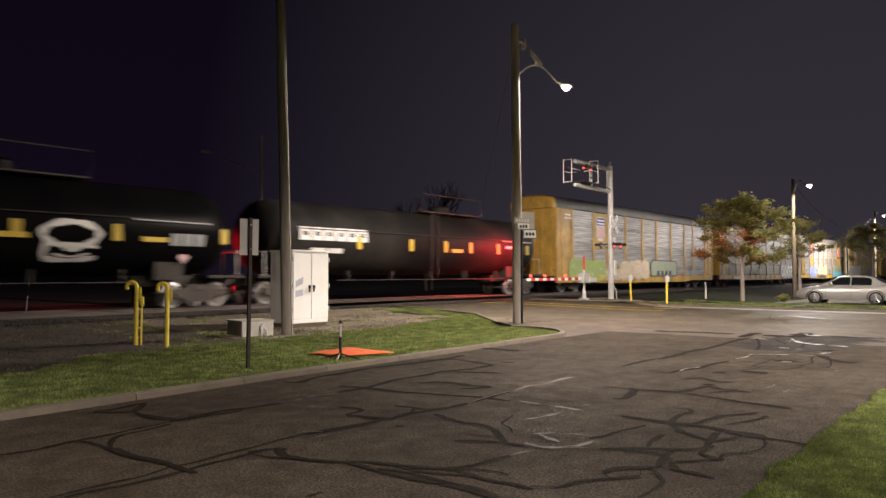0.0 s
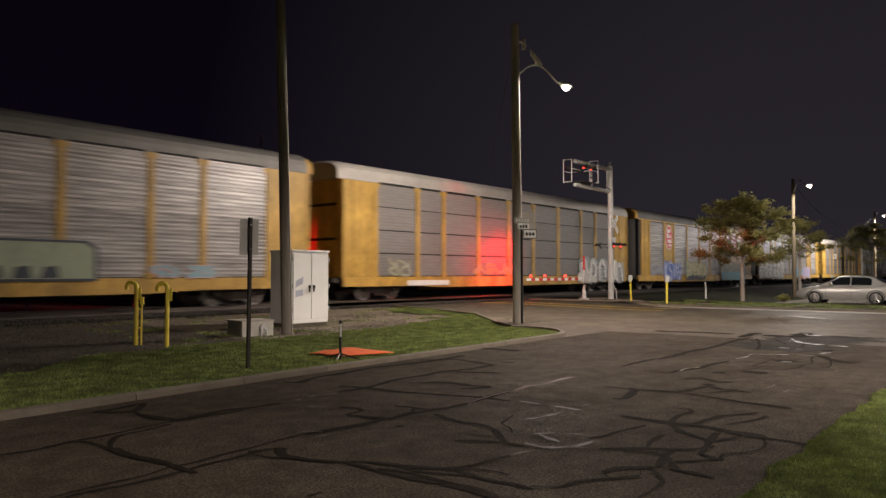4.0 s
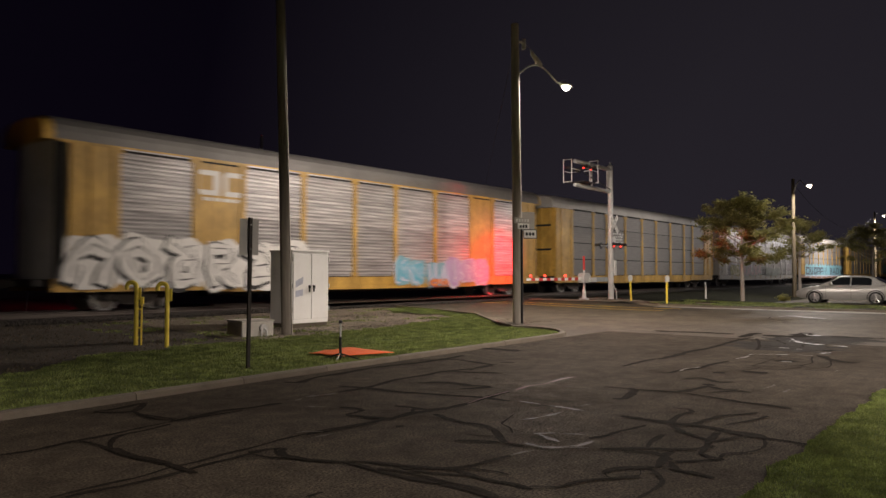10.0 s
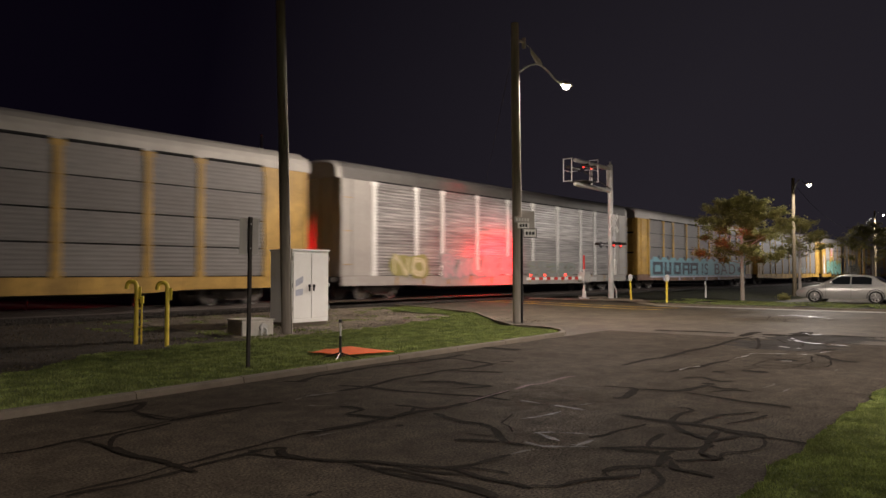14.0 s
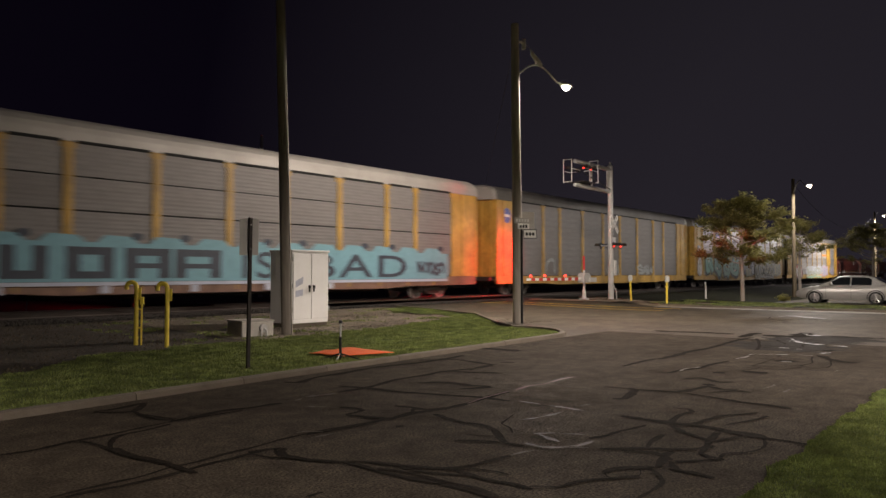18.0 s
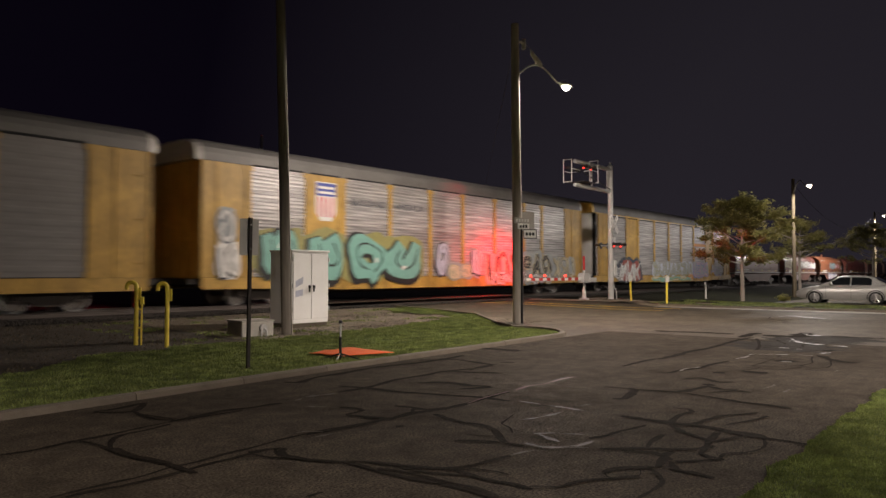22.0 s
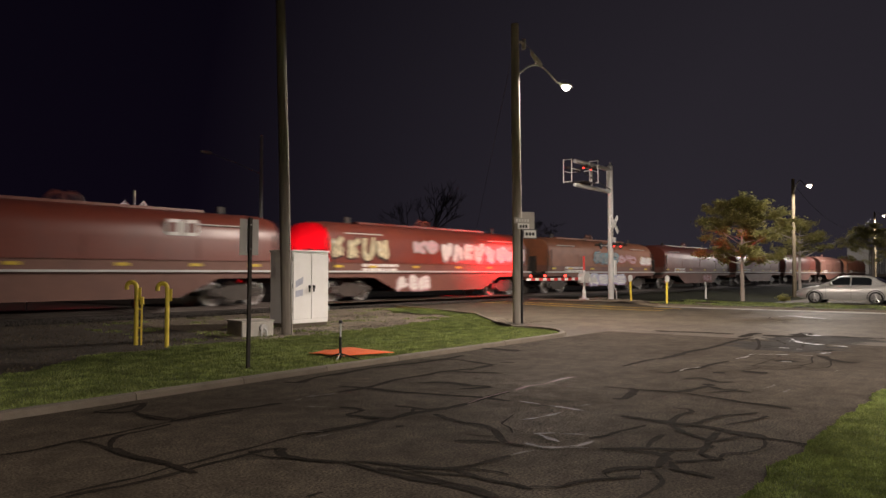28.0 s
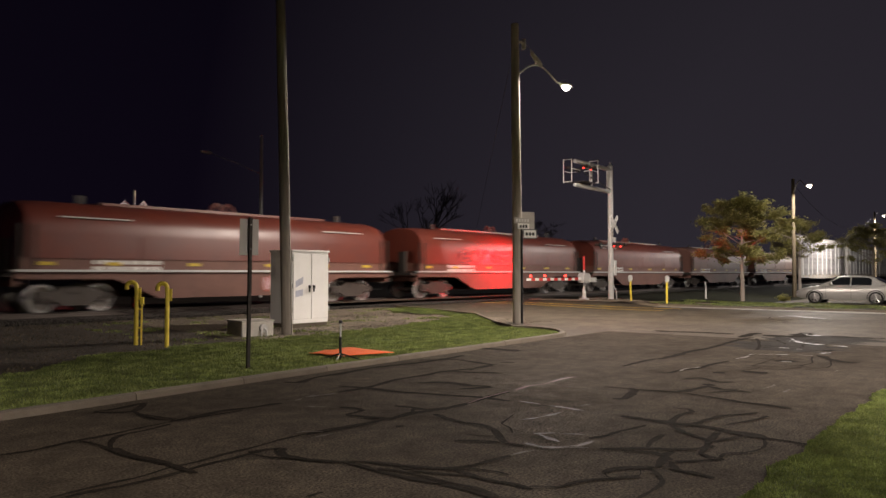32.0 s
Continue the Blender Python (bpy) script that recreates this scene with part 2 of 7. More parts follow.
BARK = surf("bark", (0.42, 0.36, 0.31), 0.9, vary=0.4, grain=25, amount=0.5, stain_size=0.3, bump=0.8, stretch=(1, 1, 0.25))
LEAF = surf("leaves", (0.25, 0.235, 0.085), 0.8, spec=0.2, island=0.5, vary=0.45, grain=2.2, stain=(0.22, 0.13, 0.05), amount=0.55, stain_size=1.3, bump=0)


def translucent(m, colour, share):
    """Lets light through thin leaves."""
    nt = m.node_tree
    p, out = nt.nodes["Principled BSDF"], nt.nodes["Material Output"]
    tr = nt.nodes.new("ShaderNodeBsdfTranslucent")
    tr.inputs[0].default_value = (*colour, 1)
    mix = nt.nodes.new("ShaderNodeMixShader")
    mix.inputs[0].default_value = share
    nt.links.new(p.outputs[0], mix.inputs[1])
    nt.links.new(tr.outputs[0], mix.inputs[2])
    nt.links.new(mix.outputs[0], out.inputs["Surface"])


translucent(LEAF, (0.36, 0.34, 0.12), 0.45)
translucent(GRASS, (0.16, 0.20, 0.05), 0.25)
TWIG = surf("bare_twigs", (0.12, 0.10, 0.085), 0.9, vary=0.3, amount=0.3, bump=0)
FARLEAF = surf("dark_foliage", (0.03, 0.035, 0.02), 0.8, vary=0.4, grain=1, amount=0.5, bump=0)

CAR_YELLOW = surf("railcar_yellow", (0.48, 0.288, 0.056), 0.55, vary=0.22, grain=14, mid=0.9, stain=(0.21, 0.12, 0.032), amount=0.75, stain_size=0.9, bump=0.05, stretch=(1, 1, 0.4))
CAR_PANEL = surf("railcar_grey_panel", (0.205, 0.194, 0.187), 0.58, 0.08, spec=0.25, vary=0.25, grain=8, stain=(0.18, 0.155, 0.14), amount=0.5, stain_size=1.6, bump=0.05, stretch=(0.2, 1, 1), per_object=0.08)
CAR_SILVER = surf("railcar_silver_panel", (0.365, 0.349, 0.342), 0.44, 0.3, spec=0.4, mid=2.6, vary=0.4, grain=9, stain=(0.22, 0.19, 0.17), amount=0.45, stain_size=1.4, bump=0.05, stretch=(0.06, 1, 1), per_object=0.12)
SILL_BROWN = surf("rusty_sill_brown", (0.22, 0.125, 0.085), 0.65, vary=0.25, grain=12, stain=(0.09, 0.05, 0.035), amount=0.7, stain_size=0.7, bump=0.08)
ROOF_PALE = surf("railcar_pale_roof", (0.40, 0.375, 0.346), 0.6, 0.2, vary=0.12, grain=10, amount=0.35, stain_size=1.5, bump=0.05)
ROOF_DARK = surf("railcar_dark_roof", (0.145, 0.137, 0.130), 0.6, 0.3, vary=0.2, grain=10, amount=0.35, stain_size=1.5, bump=0.05)
# near-black colour standing in for the shade inside gaps and slots
SLIT = surf("painted_gap_shade", (0.01, 0.01, 0.01), 0.9, vary=0.1, amount=0.1, bump=0)
COIL_RED = surf("oxide_red_hood", (0.15, 0.034, 0.021), 0.42, spec=0.6, vary=0.15, grain=8, stain=(0.10, 0.03, 0.025), amount=0.7, stain_size=1.0, bump=0.05, per_object=0.15)
COIL_BODY = surf("oxide_red_body", (0.17, 0.078, 0.058), 0.6, vary=0.2, grain=10, stain=(0.12, 0.06, 0.05), amount=0.7, stain_size=1.2, bump=0.08)
COIL_RUST = surf("rusty_hood", (0.24, 0.085, 0.04), 0.55, vary=0.25, grain=10, stain=(0.10, 0.05, 0.03), amount=0.6, stain_size=1.0, bump=0.1)
TANK_BLACK = surf("tank_black", (0.004, 0.004, 0.0045), 0.36, spec=0.03, vary=0.3, grain=8, stain=(0.010, 0.009, 0.008), amount=0.5, stain_size=1.2, bump=0.04)
TANK_DUSTY = surf("dusty_tank_black", (0.010, 0.0095, 0.009), 0.6, spec=0.1, vary=0.4, grain=6, stain=(0.035, 0.031, 0.028), amount=0.9, stain_size=2.2, bump=0.04, stretch=(1, 1, 0.6))
LOGO_RED = surf("logo_red", (0.62, 0.05, 0.08), 0.5, vary=0.1, amount=0.2, bump=0)
LOGO_BLUE = surf("logo_blue", (0.05, 0.07, 0.32), 0.5, vary=0.1, amount=0.2, bump=0)
REFLECT = surf("reflective_yellow", (0.62, 0.44, 0.05), 0.4, vary=0.1, amount=0.2, bump=0)

SPRAY = {}
for spray, rgb in {"white": (0.75, 0.73, 0.70), "cyan": (0.19, 0.38, 0.45), "blue": (0.09, 0.16, 0.48), "green": (0.34, 0.46, 0.10),
                   "teal": (0.20, 0.42, 0.36), "black": (0.015, 0.015, 0.015), "olive": (0.30, 0.28, 0.10), "pink": (0.55, 0.36, 0.38),
                   "brown": (0.32, 0.07, 0.05), "grey": (0.34, 0.36, 0.36), "yellow": (0.62, 0.52, 0.10), "lilac": (0.40, 0.32, 0.52), "mist": (0.50, 0.52, 0.62),
                   "sage": (0.32, 0.36, 0.26), "cream": (0.60, 0.52, 0.34), "slate": (0.045, 0.055, 0.075), "aqua": (0.12, 0.40, 0.52),
                   "orange": (0.70, 0.26, 0.05)}.items():
    SPRAY[spray] = surf("spray_paint_" + spray, rgb, 0.6, vary=0.2, grain=6, amount=0.3, stain_size=0.5, bump=0)

# ---- ground ----
TRACK = 23.75
RAIL_TOP = 0.42


def smooth01(v):
    v = min(1.0, max(0.0, v))
    return v * v * (3 - 2 * v)


def rise(y):
    """Height of the ground, which climbs a little to the railway."""
    return 0.20 * smooth01((y - 12.5) / 8.5) - 0.20 * smooth01((y - 28) / 10)


def sheet(name, x0, x1, y0, y1, lift, material, step=0.5, label="", rough=0.0, thick=0.0):
    """A ground sheet that follows the rise across the railway."""
    s = Shape()
    ny = max(1, int((y1 - y0) / step))
    nx = max(1, int((x1 - x0) / (step * 4)))
    for j in range(ny + 1):
        y = y0 + (y1 - y0) * j / ny
        for i in range(nx + 1):
            x = x0 + (x1 - x0) * i / nx
            s.v.append((x, y, rise(y) + lift + rough * noise.noise((x * 0.7, y * 0.7, 3))))
    for j in range(ny):
        for i in range(nx):
            a = j * (nx + 1) + i
            s.f.append((a, a + 1, a + nx + 2, a + nx + 1))
    return tagged(part(name, s, material), label, "ground", kind="structure")


def ground_sheet():
    s = Shape()
    ys = [-1500, -60] + [k for k in range(-12, 13, 4)] + [12.5 + 0.5 * k for k in range(1, 56)] + [60, 300, 1500]
    xs = [-1500, -200, -60, -30, 0, 30, 60, 120, 250, 1500]
    for y in ys:
        for x in xs:
            s.v.append((x, y, rise(y) - 0.06))
    k = len(xs)
    for j in range(len(ys) - 1):
        for i in range(k - 1):
            a = j * k + i
            s.f.append((a, a + 1, a + k + 1, a + k))
    tagged(part("ground", s, DIRT), "dark bare gravelly dirt reaching to the horizon", "ground", kind="structure")


ground_sheet()
KERB_N, KERB_S, ST_W, ST_E = 9.15, 1.7, 18.6, 34.1
sheet("road", -60, ST_W - 0.1, KERB_S - 0.1, KERB_N + 0.1, 0.0, ASPHALT, 2, "worn dark asphalt side road with tar-sealed cracks")
sheet("street", ST_W - 0.1, ST_E, -40, 21.9, 0.0, STREET, 0.5, "worn grey asphalt street leading over the level crossing")
sheet("street", ST_W - 0.1, ST_E, 25.6, 70, 0.0, STREET, 0.5, "worn grey asphalt street beyond the railway")
sheet("street", 15.4, ST_W - 0.1, KERB_N + 0.1, 16.0, 0.0, STREET, 0.5, "worn grey asphalt at the rounded corner of the street")
sheet("dirt_yard", -40, 21.0, 12.2, 20.9, 0.0, DIRT, 0.25, "dark gravelly bare dirt between lawn and railway", rough=0.02)
sheet("bare_earth", 10.2, 20.98, 13.4, 20.9, 0.012, EARTH, 0.25, "tan bare earth and gravel beside the cabinet", rough=0.02)
sheet("crossing_deck", ST_W - 0.1, ST_E + 1.0, 21.9, 25.6, 0.19, STREET, 0.5, "dark asphalt crossing surface between the rails")
sheet("parking_lot", ST_E + 5.2, 78, -12, 11.0, 0.04, STREET, 1.0, "pale worn asphalt parking lot beside the street")
sheet("dark_verge", ST_E + 2.3, 640, 11.05, 20.8, 0.01, SLOPE, 1.0, "dark damp earth and thin grass between lot and railway", rough=0.04)
sheet("ballast_bed", -430, 640, 20.9, 26.6, 0.06, BALLAST, 0.5, "dark grey crushed stone ballast under the track", rough=0.05)


def build_rails():
    for y in (TRACK - 0.72, TRACK + 0.72):
        s = Shape()
        prof = [(-0.07, 0), (0.07, 0), (0.07, 0.02), (0.012, 0.035), (0.012, 0.12), (0.036, 0.13), (0.036, 0.16), (-0.036, 0.16),
                (-0.036, 0.13), (-0.012, 0.12), (-0.012, 0.035), (-0.07, 0.02)]
        s.prism_x([(y + a, RAIL_TOP - 0.16 + b) for a, b in prof], -430, 640)
        tagged(part("rail", s, RAIL), "steel running rail with polished top on timber ties", "rail", "rails of the track", "structure")


build_rails()


def kerb_line(points, name="kerb", width=0.14, height=0.09, stone=2.0):
    """Concrete kerb stones along a line, a joint between each two."""
    root = tagged(new(name), "worn pale concrete kerb with joints and stains", "kerb", kind="structure")
    pts = [Vector(p) for p in points]
    for a, b in zip(pts, pts[1:]):
        n = max(1, round((b - a).length / stone))
        side = Vector((-(b - a).y, (b - a).x)).normalized() * width
        for i in range(n):
            p, q = a + (b - a) * (i / n), a + (b - a) * ((i + 1) / n)
            q = q - (q - p).normalized() * 0.012
            s = Shape()
            rings = []
            for c in (p, q):
                z = rise(c.y)
                up = height + random.uniform(-0.006, 0.006)
                rings.append([(c.x, c.y, z - 0.05), (c.x + side.x * 0.12, c.y + side.y * 0.12, z + up - 0.02),
                              (c.x + side.x * 0.28, c.y + side.y * 0.28, z + up), (c.x + side.x, c.y + side.y, z + up),
                              (c.x + side.x, c.y + side.y, z - 0.05)])
            s.loft(rings)
            part("kerb_stone", s, CONCRETE, root)
    return root


def arc(cx, cy, r, a0, a1, n):
    return [(cx + r * math.cos(radians(a0 + (a1 - a0) * i / n)), cy + r * math.sin(radians(a0 + (a1 - a0) * i / n))) for i in range(n + 1)]


NOSE = [(-60, 8.72), (3.0, 8.72), (8.0, 9.0)] + [(15.2, 9.25)] + arc(15.6, 11.4, 2.15, -75, 10, 6) + [(18.6, 12.9), (21.3, 15.8), (22.0, 20.5)]
kerb_line(NOSE)
kerb_line([(44, -12), (ST_E + 0.15, -12), (ST_E + 0.15, 14.5), (36.6, 16.6), (37.2, 20.5)][1:][::-1])


def lawn(name, inside, x0, x1, y0, y1, lift, count, seed, label, blade=1.0, thick=1.0, step=0.25, soil=True):
    """Soil sheet with tufts of bent blades as one mesh."""
    rng = random.Random(seed)
    base = Shape()
    nx, ny = int((x1 - x0) / step), int((y1 - y0) / step) if soil else 0
    for j in range(ny):
        for i in range(nx):
            x, y = x0 + i * step, y0 + j * step
            if inside(x + step / 2, y + step / 2) and inside(x + step / 2, y + step):
                base.quad(*[(px, py, rise(py) + lift + 0.03 * noise.noise((px, py, 0.5))) for px, py in
                            ((x, y), (x + step, y), (x + step, y + step), (x, y + step))])
    if soil:
        tagged(part(name + "_ground", base, SOIL), "uneven soil under the mown grass", "ground", kind="structure")
    s = Shape()
    made = 0
    while made < count:
        x, y = rng.uniform(x0, x1), rng.uniform(y0, y1)
        if not inside(x, y):
            made += 1 if rng.random() < 0.3 else 0
            continue
        made += 1
        z = rise(y) + lift + 0.03 * noise.noise((x, y, 0.5)) - 0.01
        tall = blade * (0.05 + 0.05 * rng.random() + 0.05 * max(0, noise.noise((x * 0.8, y * 0.8, 9)))) * (1.9 if rng.random() < 0.012 else 1)
        a, lean = rng.uniform(0, 6.28), rng.uniform(0.1, 0.7) * tall
        w = rng.uniform(0.004, 0.009) * thick
        ca, sa = math.cos(a), math.sin(a)
        n = len(s.v)
        bend = rng.uniform(0, 6.28)
        bx, by = math.cos(bend) * lean, math.sin(bend) * lean
        s.v += [(x - ca * w, y - sa * w, z), (x + ca * w, y + sa * w, z),
                (x + bx * 0.4 + ca * w * 0.7, y + by * 0.4 + sa * w * 0.7, z + tall * 0.6),
                (x + bx * 0.4 - ca * w * 0.7, y + by * 0.4 - sa * w * 0.7, z + tall * 0.6), (x + bx, y + by, z + tall)]
        s.f += [(n, n + 1, n + 2, n + 3), (n + 3, n + 2, n + 4)]
    me = bpy.data.meshes.new(name)
    me.from_pydata(s.v, [], s.f)
    tagged(part(name, me, GRASS), label, "grass", kind="stuff")


def island_top(x):
    """Where the island's grass gives way to bare dirt."""
    return 12.0 + 2.0 * smooth01((x - 4) / 3) + 0.22 * max(0.0, x - 12.9) + 0.4 * noise.noise((x * 0.6, 4, 0))


def in_island(x, y):
    edge = 17.6 if y < 12.9 else 18.4 + (y - 12.9) * 0.93 if y < 15.8 else 21.1 + (y - 15.8) * 0.15
    by_street = 13 < y < 19.6 and edge - 1.6 + 0.8 * noise.noise((x, y, 6)) < x
    if y < 8.85 + 0.035 * x or (y > island_top(x) + 0.35 * noise.noise((x * 2, y * 2, 1)) and not by_street):
        return False
    if x > 15.6 and y < 11.4 and (x - 15.6) ** 2 + (y - 11.4) ** 2 > 1.95 ** 2:
        return False
    return not (y >= 11.4 and x > edge) and not (y > 15 and noise.noise((x, y, 4)) > 0.3)


def in_verge(x, y):
    return y < 1.68 + 0.10 * noise.noise((x * 1.5, 0, 7)) + 0.05 * noise.noise((x * 6, 0, 3))


def in_strip(x, y):
    return noise.noise((x * 0.8, y * 0.8, 2)) > -0.12


lawn("island_grass", in_island, -1, 23, 8.8, 20, 0.035, 340000, 5, "mown green grass on the kerbed island", 0.5)
lawn("verge_grass", in_verge, 3.5, 18.3, 0.1, 1.9, 0.02, 360000, 6, "mown green grass beside the side road", 0.30, 0.65, 0.1)
lawn("verge_grass", in_verge, -7, 3.5, -5, 1.9, 0.02, 90000, 9, "mown green grass beside the side road", 0.32, 1.4)
sheet("verge_soil", -30, 3.6, -30, 1.62, 0.02, SOIL, 2.0, "mown green verge beside the side road")
sheet("verge_soil", 3.6, 18.4, -30, 0.15, 0.02, SOIL, 2.0, "mown green verge beside the side road")
lawn("strip_grass", in_strip, 34.4, 39.2, -6, 15, 0.10, 26000, 7, "short grass strip between street and parking lot", 0.7)



def stones(name, x0, x1, y0, y1, count, sizes, material, label, seed, lift):
    """Loose crushed stones as one mesh."""
    rng = random.Random(seed)
    s = Shape()
    for _ in range(count):
        x, y, r = rng.uniform(x0, x1), rng.uniform(y0, y1), rng.uniform(*sizes)
        if y < 19 and in_island(x, y):
            continue
        z, a = rise(y) + lift, rng.uniform(0, 6.28)
        ring = [(x + r * rng.uniform(0.7, 1.2) * math.cos(a + k * 1.57), y + r * rng.uniform(0.7, 1.2) * math.sin(a + k * 1.57)) for k in range(4)]
        n = len(s.v)
        s.v += [(px, py, z - 0.02) for px, py in ring] + [(x + rng.uniform(-0.3, 0.3) * r, y + rng.uniform(-0.3, 0.3) * r, z + r * rng.uniform(0.5, 1.0))]
        s.f += [(n, n + 1, n + 4), (n + 1, n + 2, n + 4), (n + 2, n + 3, n + 4), (n + 3, n, n + 4)]
    me = bpy.data.meshes.new(name)
    me.from_pydata(s.v, [], s.f)
    tagged(part(name, me, material), label, "gravel", kind="stuff")


def in_yard(x, y):
    return x > 8.5 and y > island_top(x) - 0.3 and noise.noise((x * 0.9, y * 1.6, 12)) + 0.5 * noise.noise((x * 4, y * 4, 5)) > 0.28


lawn("yard_grass", in_yard, 2, 21.5, 12.0, 20.2, 0.01, 26000, 8, "thin tufts of grass on the bare dirt", 0.6, 1.4, 0.25, False)
stones("gravel", 2, 21, 12.5, 20.9, 16000, (0.012, 0.045), TAN, "loose gravel on the bare dirt", 41, 0.0)
stones("gravel", 12, 20, 13.5, 18.5, 12000, (0.012, 0.04), TAN, "tan gravel beside the cabinet", 43, 0.0)
stones("ballast_stones", 0, 34, 20.6, 22.9, 9000, (0.02, 0.05), BALLAST, "crushed ballast stones beside the rail", 42, 0.05)
# ---- road markings and sealed cracks ----


def ribbon(points, width, lift, wobble=0.05, seed=1, step=0.07, taper=True, broken=False):
    """A flat wandering strip on the road along a few corners."""
    rng = random.Random(seed)
    pts = [Vector((p[0], p[1])) for p in points]
    line = []
    ends = [pts[0] * 2 - pts[1]] + pts + [pts[-1] * 2 - pts[-2]]
    for o, a, b, e in zip(ends, ends[1:], ends[2:], ends[3:]):
        n = max(2, int((b - a).length / step))
        for i in range(n):
            u = i / n
            line.append(0.5 * (2 * a + (b - o) * u + (2 * o - 5 * a + 4 * b - e) * u * u + (3 * a - o - 3 * b + e) * u ** 3))
    line.append(pts[-1])
    off = rng.uniform(0, 50)
    line = [p + Vector((noise.noise((p.x * 1.3, p.y * 1.3, off)), noise.noise((p.x * 1.3, p.y * 1.3, off + 9)))) * wobble for p in line]
    s = Shape()
    last = len(line) - 1
    for i, p in enumerate(line):
        along = (line[min(i + 1, last)] - line[max(i - 1, 0)]).normalized()
        w = width / 2 * (0.9 + 0.5 * noise.noise((p.x * 3, p.y * 3, off)) + 0.45 * noise.noise((p.x * 13, p.y * 13, off)))
        if broken:
            w *= max(0.0, 0.5 + 1.9 * noise.noise((p.x * 5.5, p.y * 5.5, off + 4)))
        if taper:
            w *= min(1, 0.6 + 0.3 * min(i, last - i))
        side = Vector((-along.y, along.x)) * w
        for q in (p - side, p + side):
            s.v.append((q.x, q.y, rise(q.y) + lift))
    for i in range(last):
        s.f.append((2 * i, 2 * i + 1, 2 * i + 3, 2 * i + 2))
    return s


def build_cracks():
    root = tagged(new("crack_sealing"), "black tar crack sealing on the worn asphalt", "road repair", kind="structure")
    k = 0
    # three of these looks paint reflected light as seam colour
    looks = {"": (TAR, ""), "wet": (PAINTED_SHINE, "seam with the lamps' shine painted pale"), "gloss": (RED_SHEEN, "seam with the flashers' red reflection painted in"), "glint": (PAINTED_GLINT, "seam with a pale painted glint"), "damp": (WET, "darker damp patch of asphalt")}
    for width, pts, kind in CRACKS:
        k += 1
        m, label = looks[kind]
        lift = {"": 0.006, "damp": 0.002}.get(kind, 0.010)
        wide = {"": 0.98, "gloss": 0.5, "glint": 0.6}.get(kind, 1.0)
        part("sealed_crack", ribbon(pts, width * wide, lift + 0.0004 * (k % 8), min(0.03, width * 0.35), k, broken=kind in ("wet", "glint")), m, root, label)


def crack(width, *pts, kind=""):
    CRACKS.append((width, pts, kind))


CRACKS = []
crack(0.081, (2.50, 7.08), (2.76, 7.04), (2.98, 7.09), (3.17, 7.13), (3.39, 7.13), (3.63, 7.16), (3.86, 7.21), (4.20, 7.25))
crack(0.118, (4.20, 7.25), (4.43, 7.30), (4.66, 7.32), (4.98, 7.36), (5.23, 7.28), (5.47, 7.27), (5.70, 7.24))
crack(0.058, (4.38, 7.21), (4.59, 7.21), (4.80, 7.20), (5.08, 7.18))
crack(0.066, (4.14, 7.14), (3.84, 7.06), (3.63, 7.04), (3.47, 6.96), (3.32, 6.74), (3.23, 6.54))
crack(0.051, (3.17, 7.13), (3.20, 6.96), (3.22, 6.72), (3.20, 6.47))
crack(0.095, (3.23, 6.57), (3.21, 6.33), (3.21, 6.08), (3.25, 5.86), (3.26, 5.62))
crack(0.082, (3.26, 5.65), (3.27, 5.42), (3.27, 5.23))
crack(0.102, (3.95, 8.45), (4.10, 8.43), (4.27, 8.44), (4.49, 8.52), (4.63, 8.54))
crack(0.112, (3.93, 8.42), (4.08, 8.24), (4.22, 8.13), (4.31, 8.17), (4.63, 8.54))
crack(0.062, (4.24, 8.10), (4.20, 7.78), (4.19, 7.45), (4.30, 7.31))
crack(0.053, (4.23, 7.95), (4.26, 7.71), (4.30, 7.41), (4.34, 7.31))
crack(0.062, (2.26, 5.47), (2.51, 5.49), (2.72, 5.49), (2.94, 5.48), (3.22, 5.55), (3.47, 5.53), (3.78, 5.58), (4.09, 5.60), (4.45, 5.65), (4.73, 5.65))
crack(0.068, (2.33, 5.39), (2.50, 5.39), (2.74, 5.35), (2.96, 5.34), (3.10, 5.34), (3.27, 5.37), (3.50, 5.41), (3.67, 5.41), (3.89, 5.41), (4.03, 5.40))
crack(0.115, (4.72, 5.63), (4.92, 5.62), (5.12, 5.59), (5.41, 5.55), (5.75, 5.55), (5.89, 5.52), (6.21, 5.54), (6.43, 5.48), (6.79, 5.44), (7.29, 5.48), (7.85, 5.53), (8.13, 5.54))
crack(0.083, (3.93, 5.46), (4.03, 5.43), (4.13, 5.41), (4.21, 5.31), (4.14, 5.27), (4.07, 5.13), (4.09, 4.96), (4.14, 4.80), (4.24, 4.62), (4.36, 4.48), (4.43, 4.28), (4.50, 4.08), (4.58, 3.90), (4.65, 3.79), (4.73, 3.61))
crack(0.051, (3.91, 5.43), (3.96, 5.18), (4.04, 5.05))
crack(0.072, (4.26, 4.57), (4.25, 4.36), (4.23, 4.14), (4.24, 3.97), (4.27, 3.76), (4.29, 3.55), (4.30, 3.33), (4.29, 3.17), (4.26, 3.00))
crack(0.061, (4.29, 4.23), (4.34, 4.06), (4.36, 3.83), (4.35, 3.54), (4.37, 3.34), (4.34, 3.16), (4.29, 3.00))
crack(0.054, (4.44, 4.15), (4.46, 3.86), (4.54, 3.64), (4.60, 3.51))
crack(0.062, (4.64, 3.72), (4.64, 3.60), (4.59, 3.40), (4.59, 3.23), (4.62, 3.10), (4.59, 2.93))
crack(0.068, (4.65, 3.79), (4.78, 3.68), (4.94, 3.65), (5.15, 3.63), (5.33, 3.60))
